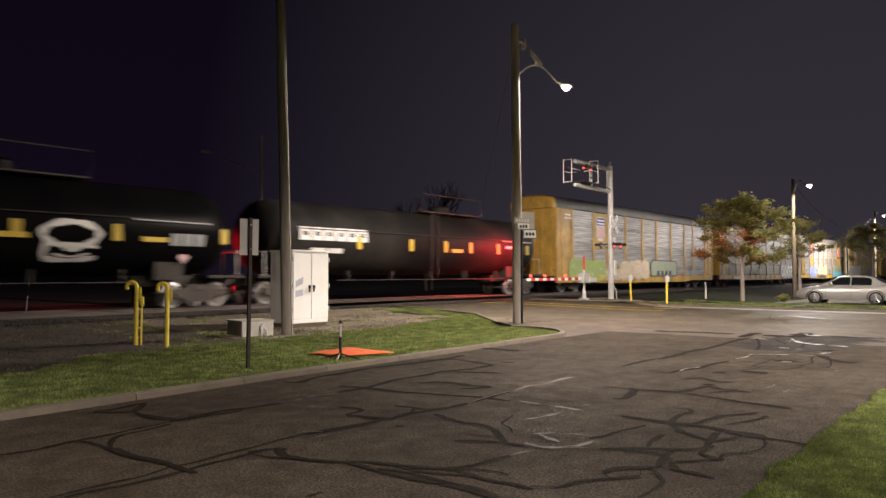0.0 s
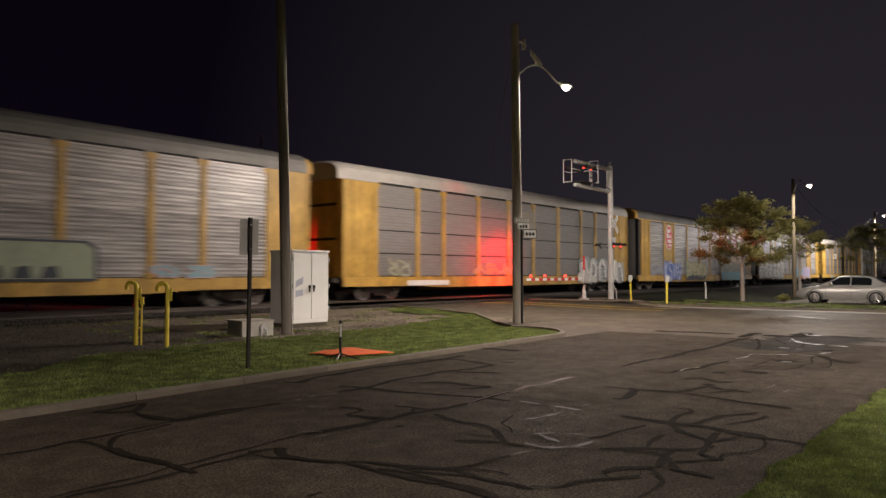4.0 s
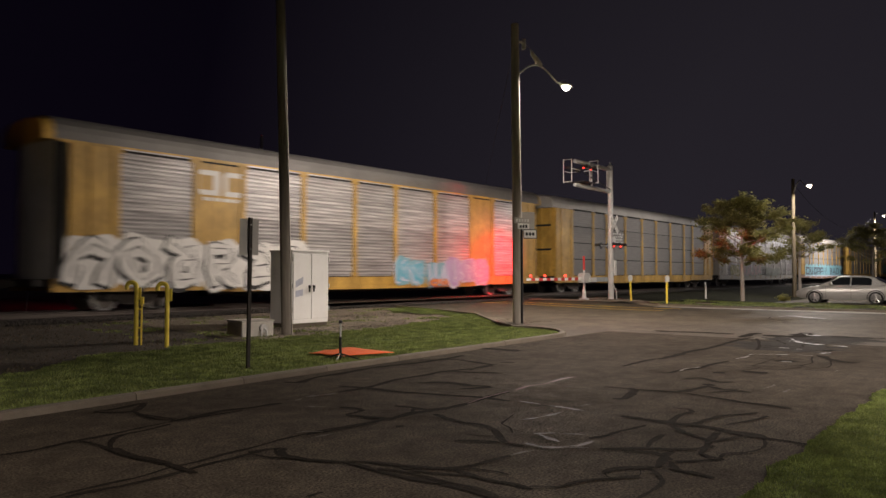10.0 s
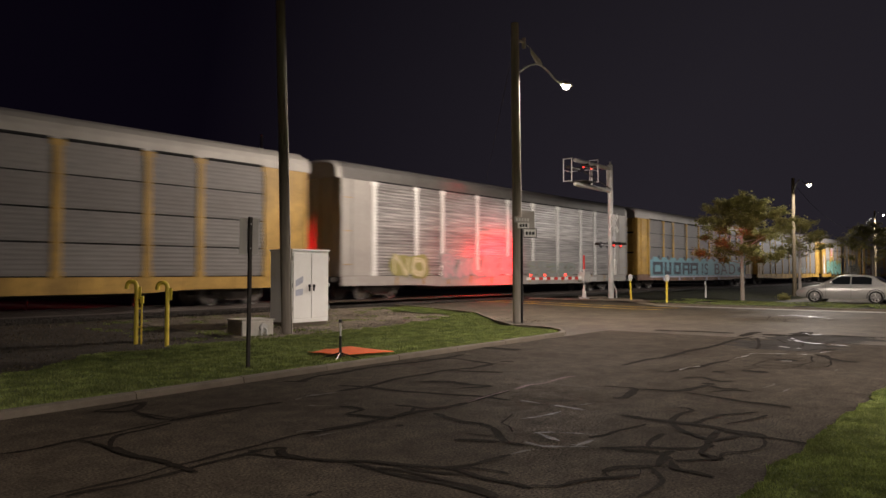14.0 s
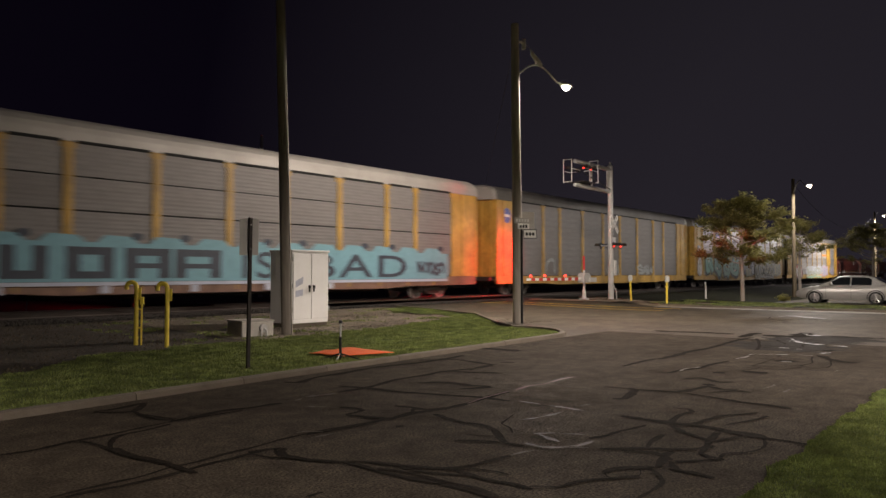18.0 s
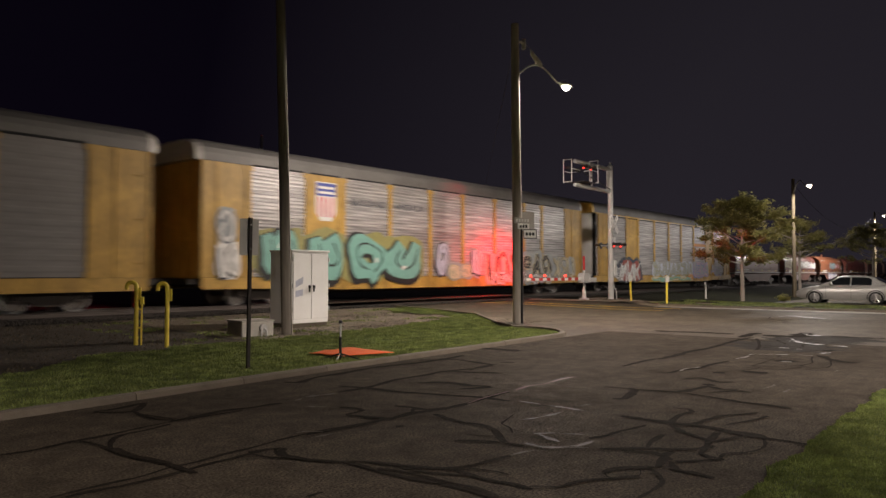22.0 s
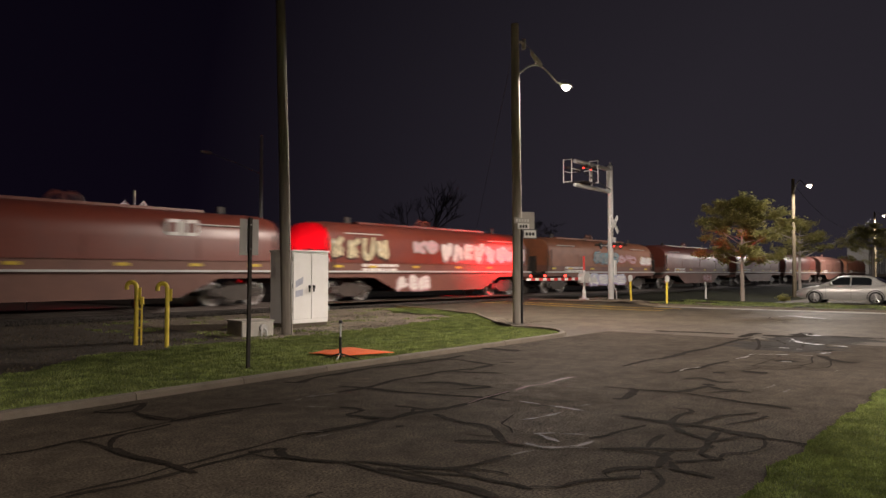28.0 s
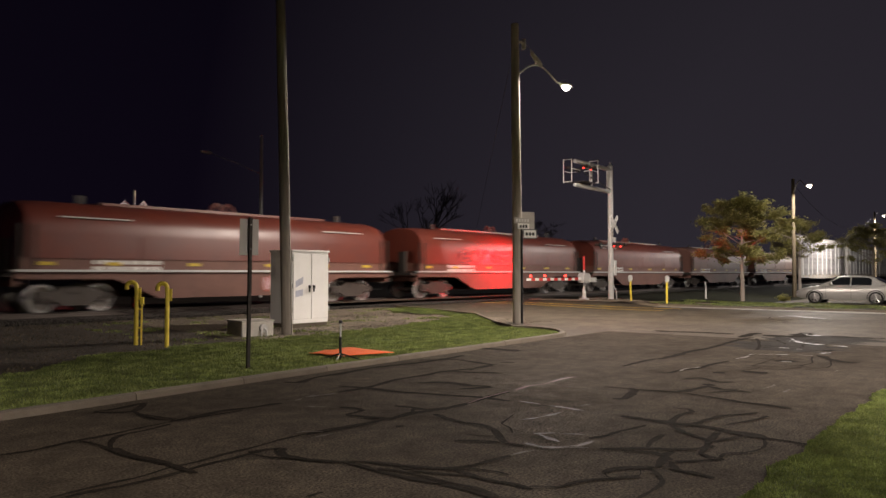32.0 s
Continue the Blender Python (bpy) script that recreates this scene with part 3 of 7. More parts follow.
crack(0.053, (4.76, 3.63), (4.80, 3.50), (4.82, 3.40), (4.80, 3.27))
crack(0.108, (5.94, 6.47), (6.02, 6.32), (5.96, 6.11), (5.76, 6.09), (5.67, 6.04), (5.74, 5.80), (5.79, 5.59), (5.87, 5.50))
crack(0.127, (6.44, 6.03), (6.49, 5.80), (6.49, 5.58), (6.65, 5.49), (6.79, 5.44))
crack(0.071, (6.46, 5.73), (6.14, 5.53), (5.87, 5.50))
crack(0.111, (5.57, 5.22), (5.62, 5.16))
crack(0.084, (6.33, 5.33), (6.23, 5.06), (6.18, 4.79), (6.22, 4.60), (6.16, 4.41), (5.98, 4.21), (5.81, 4.03), (5.71, 3.89), (5.72, 3.71))
crack(0.076, (6.12, 4.37), (6.02, 4.25), (5.82, 4.05))
crack(0.080, (5.45, 4.33), (5.57, 4.18), (5.66, 3.96))
crack(0.047, (5.75, 4.42), (5.77, 4.27), (5.86, 4.13))
crack(0.030, (6.85, 4.61), (6.54, 4.49), (6.37, 4.42), (6.28, 4.26), (6.08, 4.09))
crack(0.122, (7.05, 7.70), (7.17, 7.24), (7.20, 6.74), (7.34, 6.36), (7.44, 5.96), (7.57, 5.60), (7.56, 5.15))
crack(0.148, (6.78, 8.62), (6.90, 8.38), (7.40, 8.59), (7.88, 8.60), (8.64, 8.74), (9.27, 8.68), (9.88, 8.56), (10.75, 8.60), (11.18, 8.67))
crack(0.117, (6.69, 7.30), (7.20, 7.28), (8.00, 7.49), (8.63, 7.48), (9.21, 7.49), (9.90, 7.32), (10.33, 7.39))
crack(0.151, (10.07, 8.86), (10.27, 8.62), (10.54, 8.44), (10.53, 8.04), (10.39, 7.43))
crack(0.149, (7.96, 7.01), (8.27, 6.72), (8.26, 6.31), (8.38, 6.00))
crack(0.135, (7.89, 6.21), (8.34, 5.97))
crack(0.291, (12.49, 9.23), (12.54, 8.82), (12.56, 8.27))
crack(0.128, (9.21, 7.49), (9.34, 7.13), (9.58, 6.63))
crack(0.076, (9.55, 7.29), (10.02, 7.40), (10.52, 7.40))
crack(0.160, (10.75, 7.50), (10.84, 7.26))
crack(0.129, (7.59, 3.65), (7.59, 3.45), (7.57, 3.24), (7.58, 3.09), (7.55, 2.98), (7.62, 2.77), (7.59, 2.59), (7.51, 2.39), (7.49, 2.22), (7.45, 2.11), (7.45, 2.00))
crack(0.185, (7.54, 2.40), (7.51, 2.23), (7.45, 2.08))
crack(0.049, (7.45, 2.08), (7.45, 1.85), (7.41, 1.65))
crack(0.072, (8.39, 3.32), (8.45, 3.24), (8.32, 3.12), (8.13, 3.15), (7.96, 3.15), (7.62, 3.08), (7.33, 2.90), (7.18, 2.75), (7.10, 2.61), (6.98, 2.46))
crack(0.083, (7.55, 3.08), (7.66, 2.85), (7.92, 2.82), (8.13, 2.80), (8.32, 2.77), (8.50, 2.64), (8.73, 2.52))
crack(0.053, (7.86, 2.56), (8.03, 2.50), (8.33, 2.41), (8.60, 2.37))
crack(0.066, (6.35, 3.41), (6.55, 3.33), (6.82, 3.31), (7.04, 3.26), (7.31, 3.23))
crack(0.064, (6.99, 2.91), (6.75, 2.89), (6.56, 2.87), (6.37, 2.81))
crack(0.083, (6.04, 3.12), (6.18, 2.97), (6.34, 2.82), (6.43, 2.65), (6.52, 2.53), (6.64, 2.42), (6.82, 2.38))
crack(0.082, (6.09, 2.93), (6.20, 2.76), (6.20, 2.66), (6.11, 2.52), (6.06, 2.47))
crack(0.073, (7.46, 2.54), (7.17, 2.49), (6.91, 2.44), (6.67, 2.38), (6.46, 2.35))
crack(0.061, (6.98, 2.43), (7.16, 2.36), (7.39, 2.30))
crack(0.042, (7.40, 2.09), (7.23, 2.02), (7.05, 1.99), (6.90, 2.00), (6.75, 2.05), (6.62, 2.16), (6.54, 2.18), (6.41, 2.16))
crack(0.062, (6.48, 2.36), (6.39, 2.25), (6.39, 2.13))
crack(0.087, (6.05, 2.42), (6.18, 2.30), (6.30, 2.20), (6.39, 2.12))
crack(0.082, (6.39, 2.56), (6.23, 2.57), (6.04, 2.52), (5.78, 2.47))
crack(0.076, (5.34, 2.74), (5.47, 2.73), (5.58, 2.68), (5.67, 2.58), (5.77, 2.48))
crack(0.018, (5.35, 2.72), (5.26, 2.65), (5.29, 2.55), (5.39, 2.47), (5.54, 2.50), (5.65, 2.57))
crack(0.049, (5.71, 2.50), (5.56, 2.36), (5.36, 2.25), (5.10, 2.23), (4.89, 2.23))
crack(0.073, (6.02, 2.46), (5.81, 2.32), (5.80, 2.18), (5.75, 1.99))
crack(0.071, (5.42, 2.46), (5.29, 2.55), (5.18, 2.63), (5.07, 2.72), (4.91, 2.78), (4.78, 2.80), (4.72, 2.91), (4.65, 2.99))
crack(0.133, (8.53, 4.23), (8.61, 4.13), (8.96, 4.18), (9.35, 4.28), (9.47, 4.05), (9.58, 3.78), (9.81, 3.72), (10.10, 3.67), (10.33, 3.63), (10.20, 3.39), (10.35, 3.21))
crack(0.195, (9.46, 4.46), (9.36, 4.26))
crack(0.231, (9.65, 3.77), (9.82, 3.70))
crack(0.204, (10.57, 3.75), (10.42, 3.60))
crack(0.108, (9.56, 3.66), (9.50, 3.38), (9.39, 3.05), (9.32, 2.83), (9.33, 2.57), (9.27, 2.30))
crack(0.084, (9.73, 3.46), (10.15, 3.23), (10.16, 3.01))
crack(0.099, (9.35, 4.74), (9.41, 4.43))
crack(0.109, (11.24, 4.81), (11.32, 4.61), (11.67, 4.60), (12.13, 4.49), (12.84, 4.46), (13.52, 4.39))
crack(0.162, (12.96, 5.48), (13.57, 5.46), (14.80, 5.54), (15.74, 5.46), (17.65, 5.59), (18.85, 5.56))
crack(0.112, (11.62, 5.58), (12.55, 5.58), (13.01, 5.56))
crack(0.118, (10.80, 4.17), (11.08, 4.02), (10.83, 3.68), (10.99, 3.49))
crack(0.212, (11.83, 4.09), (11.90, 3.91))
crack(0.380, (19.36, 8.27), (19.38, 7.64), (19.59, 7.09), (19.61, 6.21))
crack(0.096, (18.61, 5.36), (16.91, 4.81), (15.86, 4.59))
crack(0.238, (18.67, 5.78), (19.89, 5.87), (20.41, 5.80))
crack(0.656, (19.71, 5.53), (19.72, 4.99), (19.95, 4.72), (21.22, 4.81))
crack(0.188, (15.56, 3.33), (14.76, 2.88), (14.74, 2.52))
crack(0.174, (16.46, 3.52), (16.76, 3.32))
crack(0.365, (20.45, 4.11), (20.54, 3.50), (20.60, 2.93))
crack(0.274, (12.28, 3.76), (12.28, 3.54), (12.26, 3.36))
crack(0.338, (14.04, 3.75), (14.31, 3.44))
crack(0.042, (3.43, 4.06), (3.52, 4.07), (3.57, 4.06))
# seams whose pale colour stands in for reflected lamplight
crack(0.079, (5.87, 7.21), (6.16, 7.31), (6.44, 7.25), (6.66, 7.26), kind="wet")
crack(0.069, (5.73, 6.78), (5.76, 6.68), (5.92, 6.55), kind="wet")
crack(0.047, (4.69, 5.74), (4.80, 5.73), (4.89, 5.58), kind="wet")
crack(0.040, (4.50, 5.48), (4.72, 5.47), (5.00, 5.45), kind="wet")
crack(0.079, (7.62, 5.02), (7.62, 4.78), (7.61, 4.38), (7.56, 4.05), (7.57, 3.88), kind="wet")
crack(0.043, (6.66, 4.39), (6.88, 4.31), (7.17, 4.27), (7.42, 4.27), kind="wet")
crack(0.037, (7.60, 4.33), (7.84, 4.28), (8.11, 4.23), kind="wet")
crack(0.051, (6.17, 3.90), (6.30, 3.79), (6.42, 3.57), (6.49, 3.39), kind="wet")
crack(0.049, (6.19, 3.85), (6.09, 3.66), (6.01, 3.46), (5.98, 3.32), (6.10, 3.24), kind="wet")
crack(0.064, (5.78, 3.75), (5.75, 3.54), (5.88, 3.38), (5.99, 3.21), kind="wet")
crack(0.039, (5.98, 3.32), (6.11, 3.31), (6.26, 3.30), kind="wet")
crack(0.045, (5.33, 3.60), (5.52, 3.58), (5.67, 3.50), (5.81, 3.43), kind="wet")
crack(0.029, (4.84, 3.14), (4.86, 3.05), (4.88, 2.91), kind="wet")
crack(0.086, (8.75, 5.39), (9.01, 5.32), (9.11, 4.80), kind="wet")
# two seams carrying the painted red reflection of the flashers
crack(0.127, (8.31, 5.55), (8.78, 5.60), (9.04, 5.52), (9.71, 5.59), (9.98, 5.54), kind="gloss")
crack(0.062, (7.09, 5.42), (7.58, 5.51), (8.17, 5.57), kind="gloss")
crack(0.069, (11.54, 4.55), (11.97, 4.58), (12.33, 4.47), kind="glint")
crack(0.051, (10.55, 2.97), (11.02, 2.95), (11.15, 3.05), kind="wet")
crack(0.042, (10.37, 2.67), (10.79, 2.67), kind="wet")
# broken pale strips, painted glints of the far lamps
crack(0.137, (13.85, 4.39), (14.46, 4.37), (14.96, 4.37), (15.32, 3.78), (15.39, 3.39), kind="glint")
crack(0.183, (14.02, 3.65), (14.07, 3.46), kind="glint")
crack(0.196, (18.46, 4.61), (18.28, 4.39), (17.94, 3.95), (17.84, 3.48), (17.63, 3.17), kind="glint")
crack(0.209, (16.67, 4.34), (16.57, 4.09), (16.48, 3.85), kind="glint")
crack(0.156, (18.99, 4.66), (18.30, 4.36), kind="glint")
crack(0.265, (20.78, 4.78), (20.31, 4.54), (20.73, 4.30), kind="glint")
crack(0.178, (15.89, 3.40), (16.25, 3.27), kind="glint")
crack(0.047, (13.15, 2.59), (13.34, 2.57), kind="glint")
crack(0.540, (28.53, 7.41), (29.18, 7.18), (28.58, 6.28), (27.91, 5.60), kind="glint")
crack(2.2, (16.0, 4.2), (17.6, 4.4), (19.0, 4.2), (20.6, 3.6), kind="damp")
build_cracks()


def crack_web(x, y, rx, ry, cell, seed):
    """A worn patch broken into small blocks by fine dark cracks, one mesh."""
    rng = random.Random(seed)
    s = Shape()
    nx, ny = int(2 * rx / cell), int(2 * ry / cell)
    node = {(i, j): (x - rx + (i + rng.uniform(0.1, 0.9)) * cell, y - ry + (j + rng.uniform(0.1, 0.9)) * cell) for i in range(nx + 1) for j in range(ny + 1)}
    k = 0
    for (i, j), p in node.items():
        for q in (node.get((i + 1, j)), node.get((i, j + 1))):
            far = ((p[0] - x) / rx) ** 2 + ((p[1] - y) / ry) ** 2
            if q is None or far > 1 or rng.random() < 0.12 + 0.5 * far:
                continue
            k += 1
            r = ribbon([p, q], rng.uniform(0.02, 0.05), 0.005 + 0.0003 * (k % 9), 0.05, seed * 300 + k, 0.09, False)
            n = len(s.v)
            s.v += r.v
            s.f += [tuple(n + a for a in f) for f in r.f]
    tagged(part("crack_web", s, TAR), "web of fine dark cracks in the worn asphalt", "road damage", kind="stuff")


crack_web(13.6, 3.5, 1.6, 0.9, 0.5, 1)
crack_web(17.6, 4.3, 2.0, 1.1, 0.6, 2)
crack_web(26.4, 6.4, 2.4, 1.5, 0.7, 3)
for pts in (((31.9, 12.4), (30.4, 17.0), (29.3, 21.8)), ((29.9, 12.4), (28.9, 17.0), (27.9, 21.8))):
    s = ribbon(pts, 0.24, 0.012, 0.0, 3, 0.5, False)
    tagged(part("yellow_line", s, LINE), "worn yellow centre line on the street", "road marking", kind="structure")
apron = ribbon([(33.9, 13.0), (34.3, 14.6), (35.6, 15.9), (36.6, 17.4), (36.9, 20.0)], 1.5, 0.014, 0.03, 6, 0.3, False)
tagged(part("apron", apron, APRON), "worn tan concrete apron at the foot of the crossing signal", "pavement", kind="structure")
strip = ribbon([(32.4, 20.7), (33.3, 18.7), (35.4, 16.7), (37.0, 14.6), (37.5, 11.9)], 1.3, 0.055, 0.03, 8, 0.3, False)
tagged(part("footway", strip, APRON), "worn tan concrete footway strip behind the far kerb", "pavement", kind="structure")
gutter = ribbon([(33.5, -20), (33.5, 14.2)], 1.1, 0.006, 0.02, 5, 0.5, False)
tagged(part("gutter", gutter, PALE), "pale concrete gutter along the far kerb", "gutter", kind="structure")

# ---- poles, lamps, signs ----


def utility_pole(x, y, top, r0, r1, lean, label, timber=None):
    z = rise(y) - 0.1
    pole = thing("utility_pole", (x, y, z), label, "pole", "poles along the railway")
    s = Shape(True)
    s.tube([(lean * k / 12, 0.006 * math.sin(k), top * k / 12) for k in range(13)], [r0 + (r1 - r0) * k / 12 for k in range(13)], 14)
    part("shaft", s, timber or WOOD, pole)
    return pole


def street_lamp(pole, length, mount, side=(1, 0), end=0.28, bow=0.62):
    """A bent arm with its luminaire on a pole, both parts of the pole."""
    dx, dy = side
    pts = []
    for k in range(13):
        a = k / 12
        up = bow * math.sin(math.pi * min(1, a * 1.12)) + end * a
        pts.append((dx * length * a * 0.86, dy * length * a * 0.86, mount + up))
    part("lamp_arm", Shape(True).tube(pts, 0.028, 8), GALV, pole, "curved grey steel lamp arm")
    ex, ey, ez = pts[-1]
    head = Shape(True)
    rings = []
    for a, w, h0, h1 in ((0, 0.05, -0.04, 0.05), (0.12, 0.09, -0.06, 0.08), (0.3, 0.14, -0.05, 0.1), (0.55, 0.15, -0.04, 0.09), (0.68, 0.08, -0.03, 0.05)):
        c = [(-w, h0), (w, h0), (w * 0.9, h1 * 0.5), (w * 0.4, h1), (-w * 0.4, h1), (-w * 0.9, h1 * 0.5)]
        rings.append([(ex + dx * a - dy * u, ey + dy * a + dx * u, ez + v) for u, v in c])
    head.loft(rings)
    h = part("luminaire", head, ALU, pole, "grey cobra-head luminaire")
    lens = Shape(True)
    rings = []
    for r, v in ((0.125, -0.045), (0.12, -0.10), (0.09, -0.155), (0.035, -0.185)):
        rings.append([(ex + dx * 0.38 + r * 1.25 * math.cos(q), ey + dy * 0.38 + r * math.sin(q), ez + v) for q in (2 * math.pi * j / 14 for j in range(14))])
    lens.loft(rings)
    ln = part("lens", lens, LAMPLIT, h, "glowing warm glass lens")
    ln.visible_shadow = False


P1 = utility_pole(11.86, 14.89, 11.5, 0.142, 0.115, -0.39, "tall weathered wooden utility pole beside the white cabinet")
part("ground_wire", Shape().tube([(0.02, -0.15, 0.1), (-0.18, -0.14, 6), (-0.35, -0.13, 11)], 0.008, 5), DARK, P1)
P2 = utility_pole(19.55, 12.94, 9.75, 0.165, 0.125, -0.14, "weathered wooden pole carrying a lit street lamp and street signs", GREYWOOD)
street_lamp(P2, 3.2, 8.12, (1, 0), 0.30, 0.46)
part("conduit", Shape(True).tube([(-0.03, -0.17, 0.05), (-0.03, -0.165, 3.2)], 0.045, 8), BLACK, P2, "black cable guard")
part("bracket", Shape().box(0.1, 0.42, -0.03, 0.03, 9.22, 9.27).box(0.36, 0.42, -0.06, 0.06, 9.05, 9.4), GALV, P2)
wrap = Shape(True)
wrap.tube([(0.40, 0, 9.26), (0.82, 0, 9.14), (0.92, 0.03, 9.06), (1.1, 0.0, 8.92), (1.35, 0.04, 8.82), (1.52, 0, 8.78)], [0.006, 0.012, 0.06, 0.08, 0.11, 0.03], 8)
part("hanging_wrap", wrap, SIGNBACK, P2, "loose crumpled grey wrapping hanging from the pole")


def steel_lamp_post(x, y, h, mount=None, side=(0.05, 1), length=1.0):
    z = rise(y)
    post = thing("street_lamp", (x, y, z), "tall wooden street lamp pole with a lit lamp", "street lamp", "street lamps along the railway")
    part("shaft", Shape(True).tube([(0, 0, 0), (0, 0, h)], [0.14, 0.10], 12), POSTWOOD, post)
    street_lamp(post, length, mount or h - 0.75, side)
    return post


steel_lamp_post(52.2, 12.6, 7.9, 6.90, (-0.838, -0.546), 2.76)
steel_lamp_post(107.94, 16.33, 9.47, 8.53, (-0.888, -0.461), 3.0)
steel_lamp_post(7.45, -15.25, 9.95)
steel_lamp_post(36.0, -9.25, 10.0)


def wires():
    for a, b, sag in (((52.2, 12.6, 7.6), (107.9, 16.3, 9.2), 2.4),):
        pts = []
        for k in range(17):
            u = k / 16
            pts.append(tuple(a[i] + (b[i] - a[i]) * u for i in range(2)) + (a[2] + (b[2] - a[2]) * u - 4 * sag * u * (1 - u),))
        tagged(part("overhead_cable", Shape().tube(pts, 0.012, 5), TAR), "thin black cable sagging between lamp poles", "cable")
    guy = Shape().tube([(19.5, 13.0, 9.1), (55.5, 42.7, 1.0)], 0.008, 5)
    tagged(part("service_wire", guy, DARK), "thin service wire running from the lamp pole over the railway", "cable")


wires()


def back_of_sign():
    z = rise(10.07) + 0.10
    sign = thing("road_sign", pose(7.22, 10.07, z, 0, 0.6, 0), "rectangular road sign seen from behind on a dark post", "sign")
    part("post", Shape().box(-0.03, 0.03, -0.018, 0.018, -0.1, 2.42), DARK, sign, "dark rusty channel post")
    plate = part("plate", Shape().prism_y([(-0.155, 1.80), (0.155, 1.80), (0.155, 2.40), (-0.155, 2.40)], -0.004, 0.004), SIGNBACK, sign,
                 "bare grey aluminium sign back", pose(0.0, 0.03, 0, 0, 0, -22), 0.0)
    part("bolt", Shape().disc_y(0, 2.3, 0.012, -0.02, 0.06, 8), GALV, sign)
    part("bolt", Shape().disc_y(0, 1.9, 0.012, -0.02, 0.06, 8), GALV, sign)


back_of_sign()


def pole_signs():
    """Street name blades and a small white sign on the lamp pole."""
    for x, y, z, w, h, turn, mat, label in ((19.45, 12.68, 3.28, 0.62, 0.18, -30, SIGNBACK, "green street name blade, lettering worn to bars"),
                                            (19.52, 12.70, 3.10, 0.40, 0.18, -35, WHITE, "white street name blade"),
                                            (19.78, 12.62, 2.86, 0.46, 0.30, -35, WHITE, "white rectangular sign with a black border")):
        sg = thing("street_sign", pose(x, y, z, 0, 0, turn), label + " on the lamp pole", "sign", "signs on the lamp pole")
        part("plate", Shape().box(-w / 2, w / 2, -0.004, 0.004, -h / 2, h / 2), mat, sg)
        if mat is WHITE:
            b = Shape()
            b.box(-w / 2, w / 2, -0.007, -0.0045, h / 2 - 0.025, h / 2).box(-w / 2, w / 2, -0.007, -0.0045, -h / 2, -h / 2 + 0.025)
            b.box(-w / 2, -w / 2 + 0.02, -0.007, -0.0045, -h / 2 + 0.025, h / 2 - 0.025).box(w / 2 - 0.02, w / 2, -0.007, -0.0045, -h / 2 + 0.025, h / 2 - 0.025)
            if w > 0.44:
                part("border", b, BLACK, sg)
            for k in range(3):
                part("lettering_bar", Shape().box(-w * 0.34 + k * w * 0.24, -w * 0.16 + k * w * 0.24, -0.007, -0.0045, -0.05, 0.05), BLACK, sg)
        else:
            for k in range(5):
                part("lettering_bar", Shape().box(-w * 0.4 + k * w * 0.16, -w * 0.29 + k * w * 0.16, -0.007, -0.0045, -0.05, 0.05), WHITE, sg)
    back = thing("road_sign", pose(19.95, 13.15, 3.3, 0, 0, -30), "square road sign seen from behind on the lamp pole", "sign", "signs on the lamp pole")
    part("plate", Shape().box(-0.04, 0.56, -0.004, 0.004, -0.32, 0.32), SIGNBACK, back)


pole_signs()


def control_cabinet():
    z = rise(16.2)
    cab = thing("control_cabinet", pose(12.85, 15.95, z, 0, 0, 0), "white metal crossing control cabinet with double doors", "cabinet")
    w, dp, h = 1.32, 0.95, 2.12
    part("body", Shape().box(0, w, 0, dp, 0.12, h), CABWHITE, cab, "", None, 0.012)
    part("base", Shape().box(0.02, w - 0.02, 0.02, dp - 0.02, 0, 0.12), CONCRETE, cab)
    part("roof", Shape().box(-0.03, w + 0.03, -0.05, dp + 0.03, h, h + 0.05), CABWHITE, cab, "", None, 0.01)
    for k in range(2):
        x0 = 0.03 + k * (w / 2 - 0.005)
        door = part("door", Shape().box(x0, x0 + w / 2 - 0.05, -0.035, -0.002, 0.24, h - 0.06), CABWHITE, cab, "", None, 0.008)
        hx = w / 2 + (-0.10 if k == 0 else 0.06)
        part("handle", Shape().box(hx, hx + 0.05, -0.085, -0.036, 1.10, 1.18).box(hx + 0.012, hx + 0.035, -0.08, -0.036, 1.0, 1.1), BLACK, door, "black latch handle")
        for zz in (0.45, 1.1, 1.85):
            hh = 0.0 if k == 0 else w
            part("hinge", Shape(True).tube([(hh, -0.03, zz), (hh, -0.03, zz + 0.12)], 0.022, 8), GALV, door)
    part("graffiti_mark", Shape().prism_y([(0.10, 1.12), (0.36, 1.24), (0.36, 1.42), (0.10, 1.30)], -0.039, -0.0365)
         .prism_y([(0.10, 0.86), (0.36, 0.90), (0.36, 1.07), (0.10, 1.03)], -0.039, -0.0365), SPRAY["mist"], cab, "pale blue grey sprayed bars")
    part("drip_rail", Shape().box(0.03, w - 0.03, -0.03, -0.002, 0.14, 0.22), CABWHITE, cab)
    part("side_vent", Shape().box(-0.02, -0.002, 0.25, 0.7, 1.4, 1.7), CABWHITE, cab)


control_cabinet()


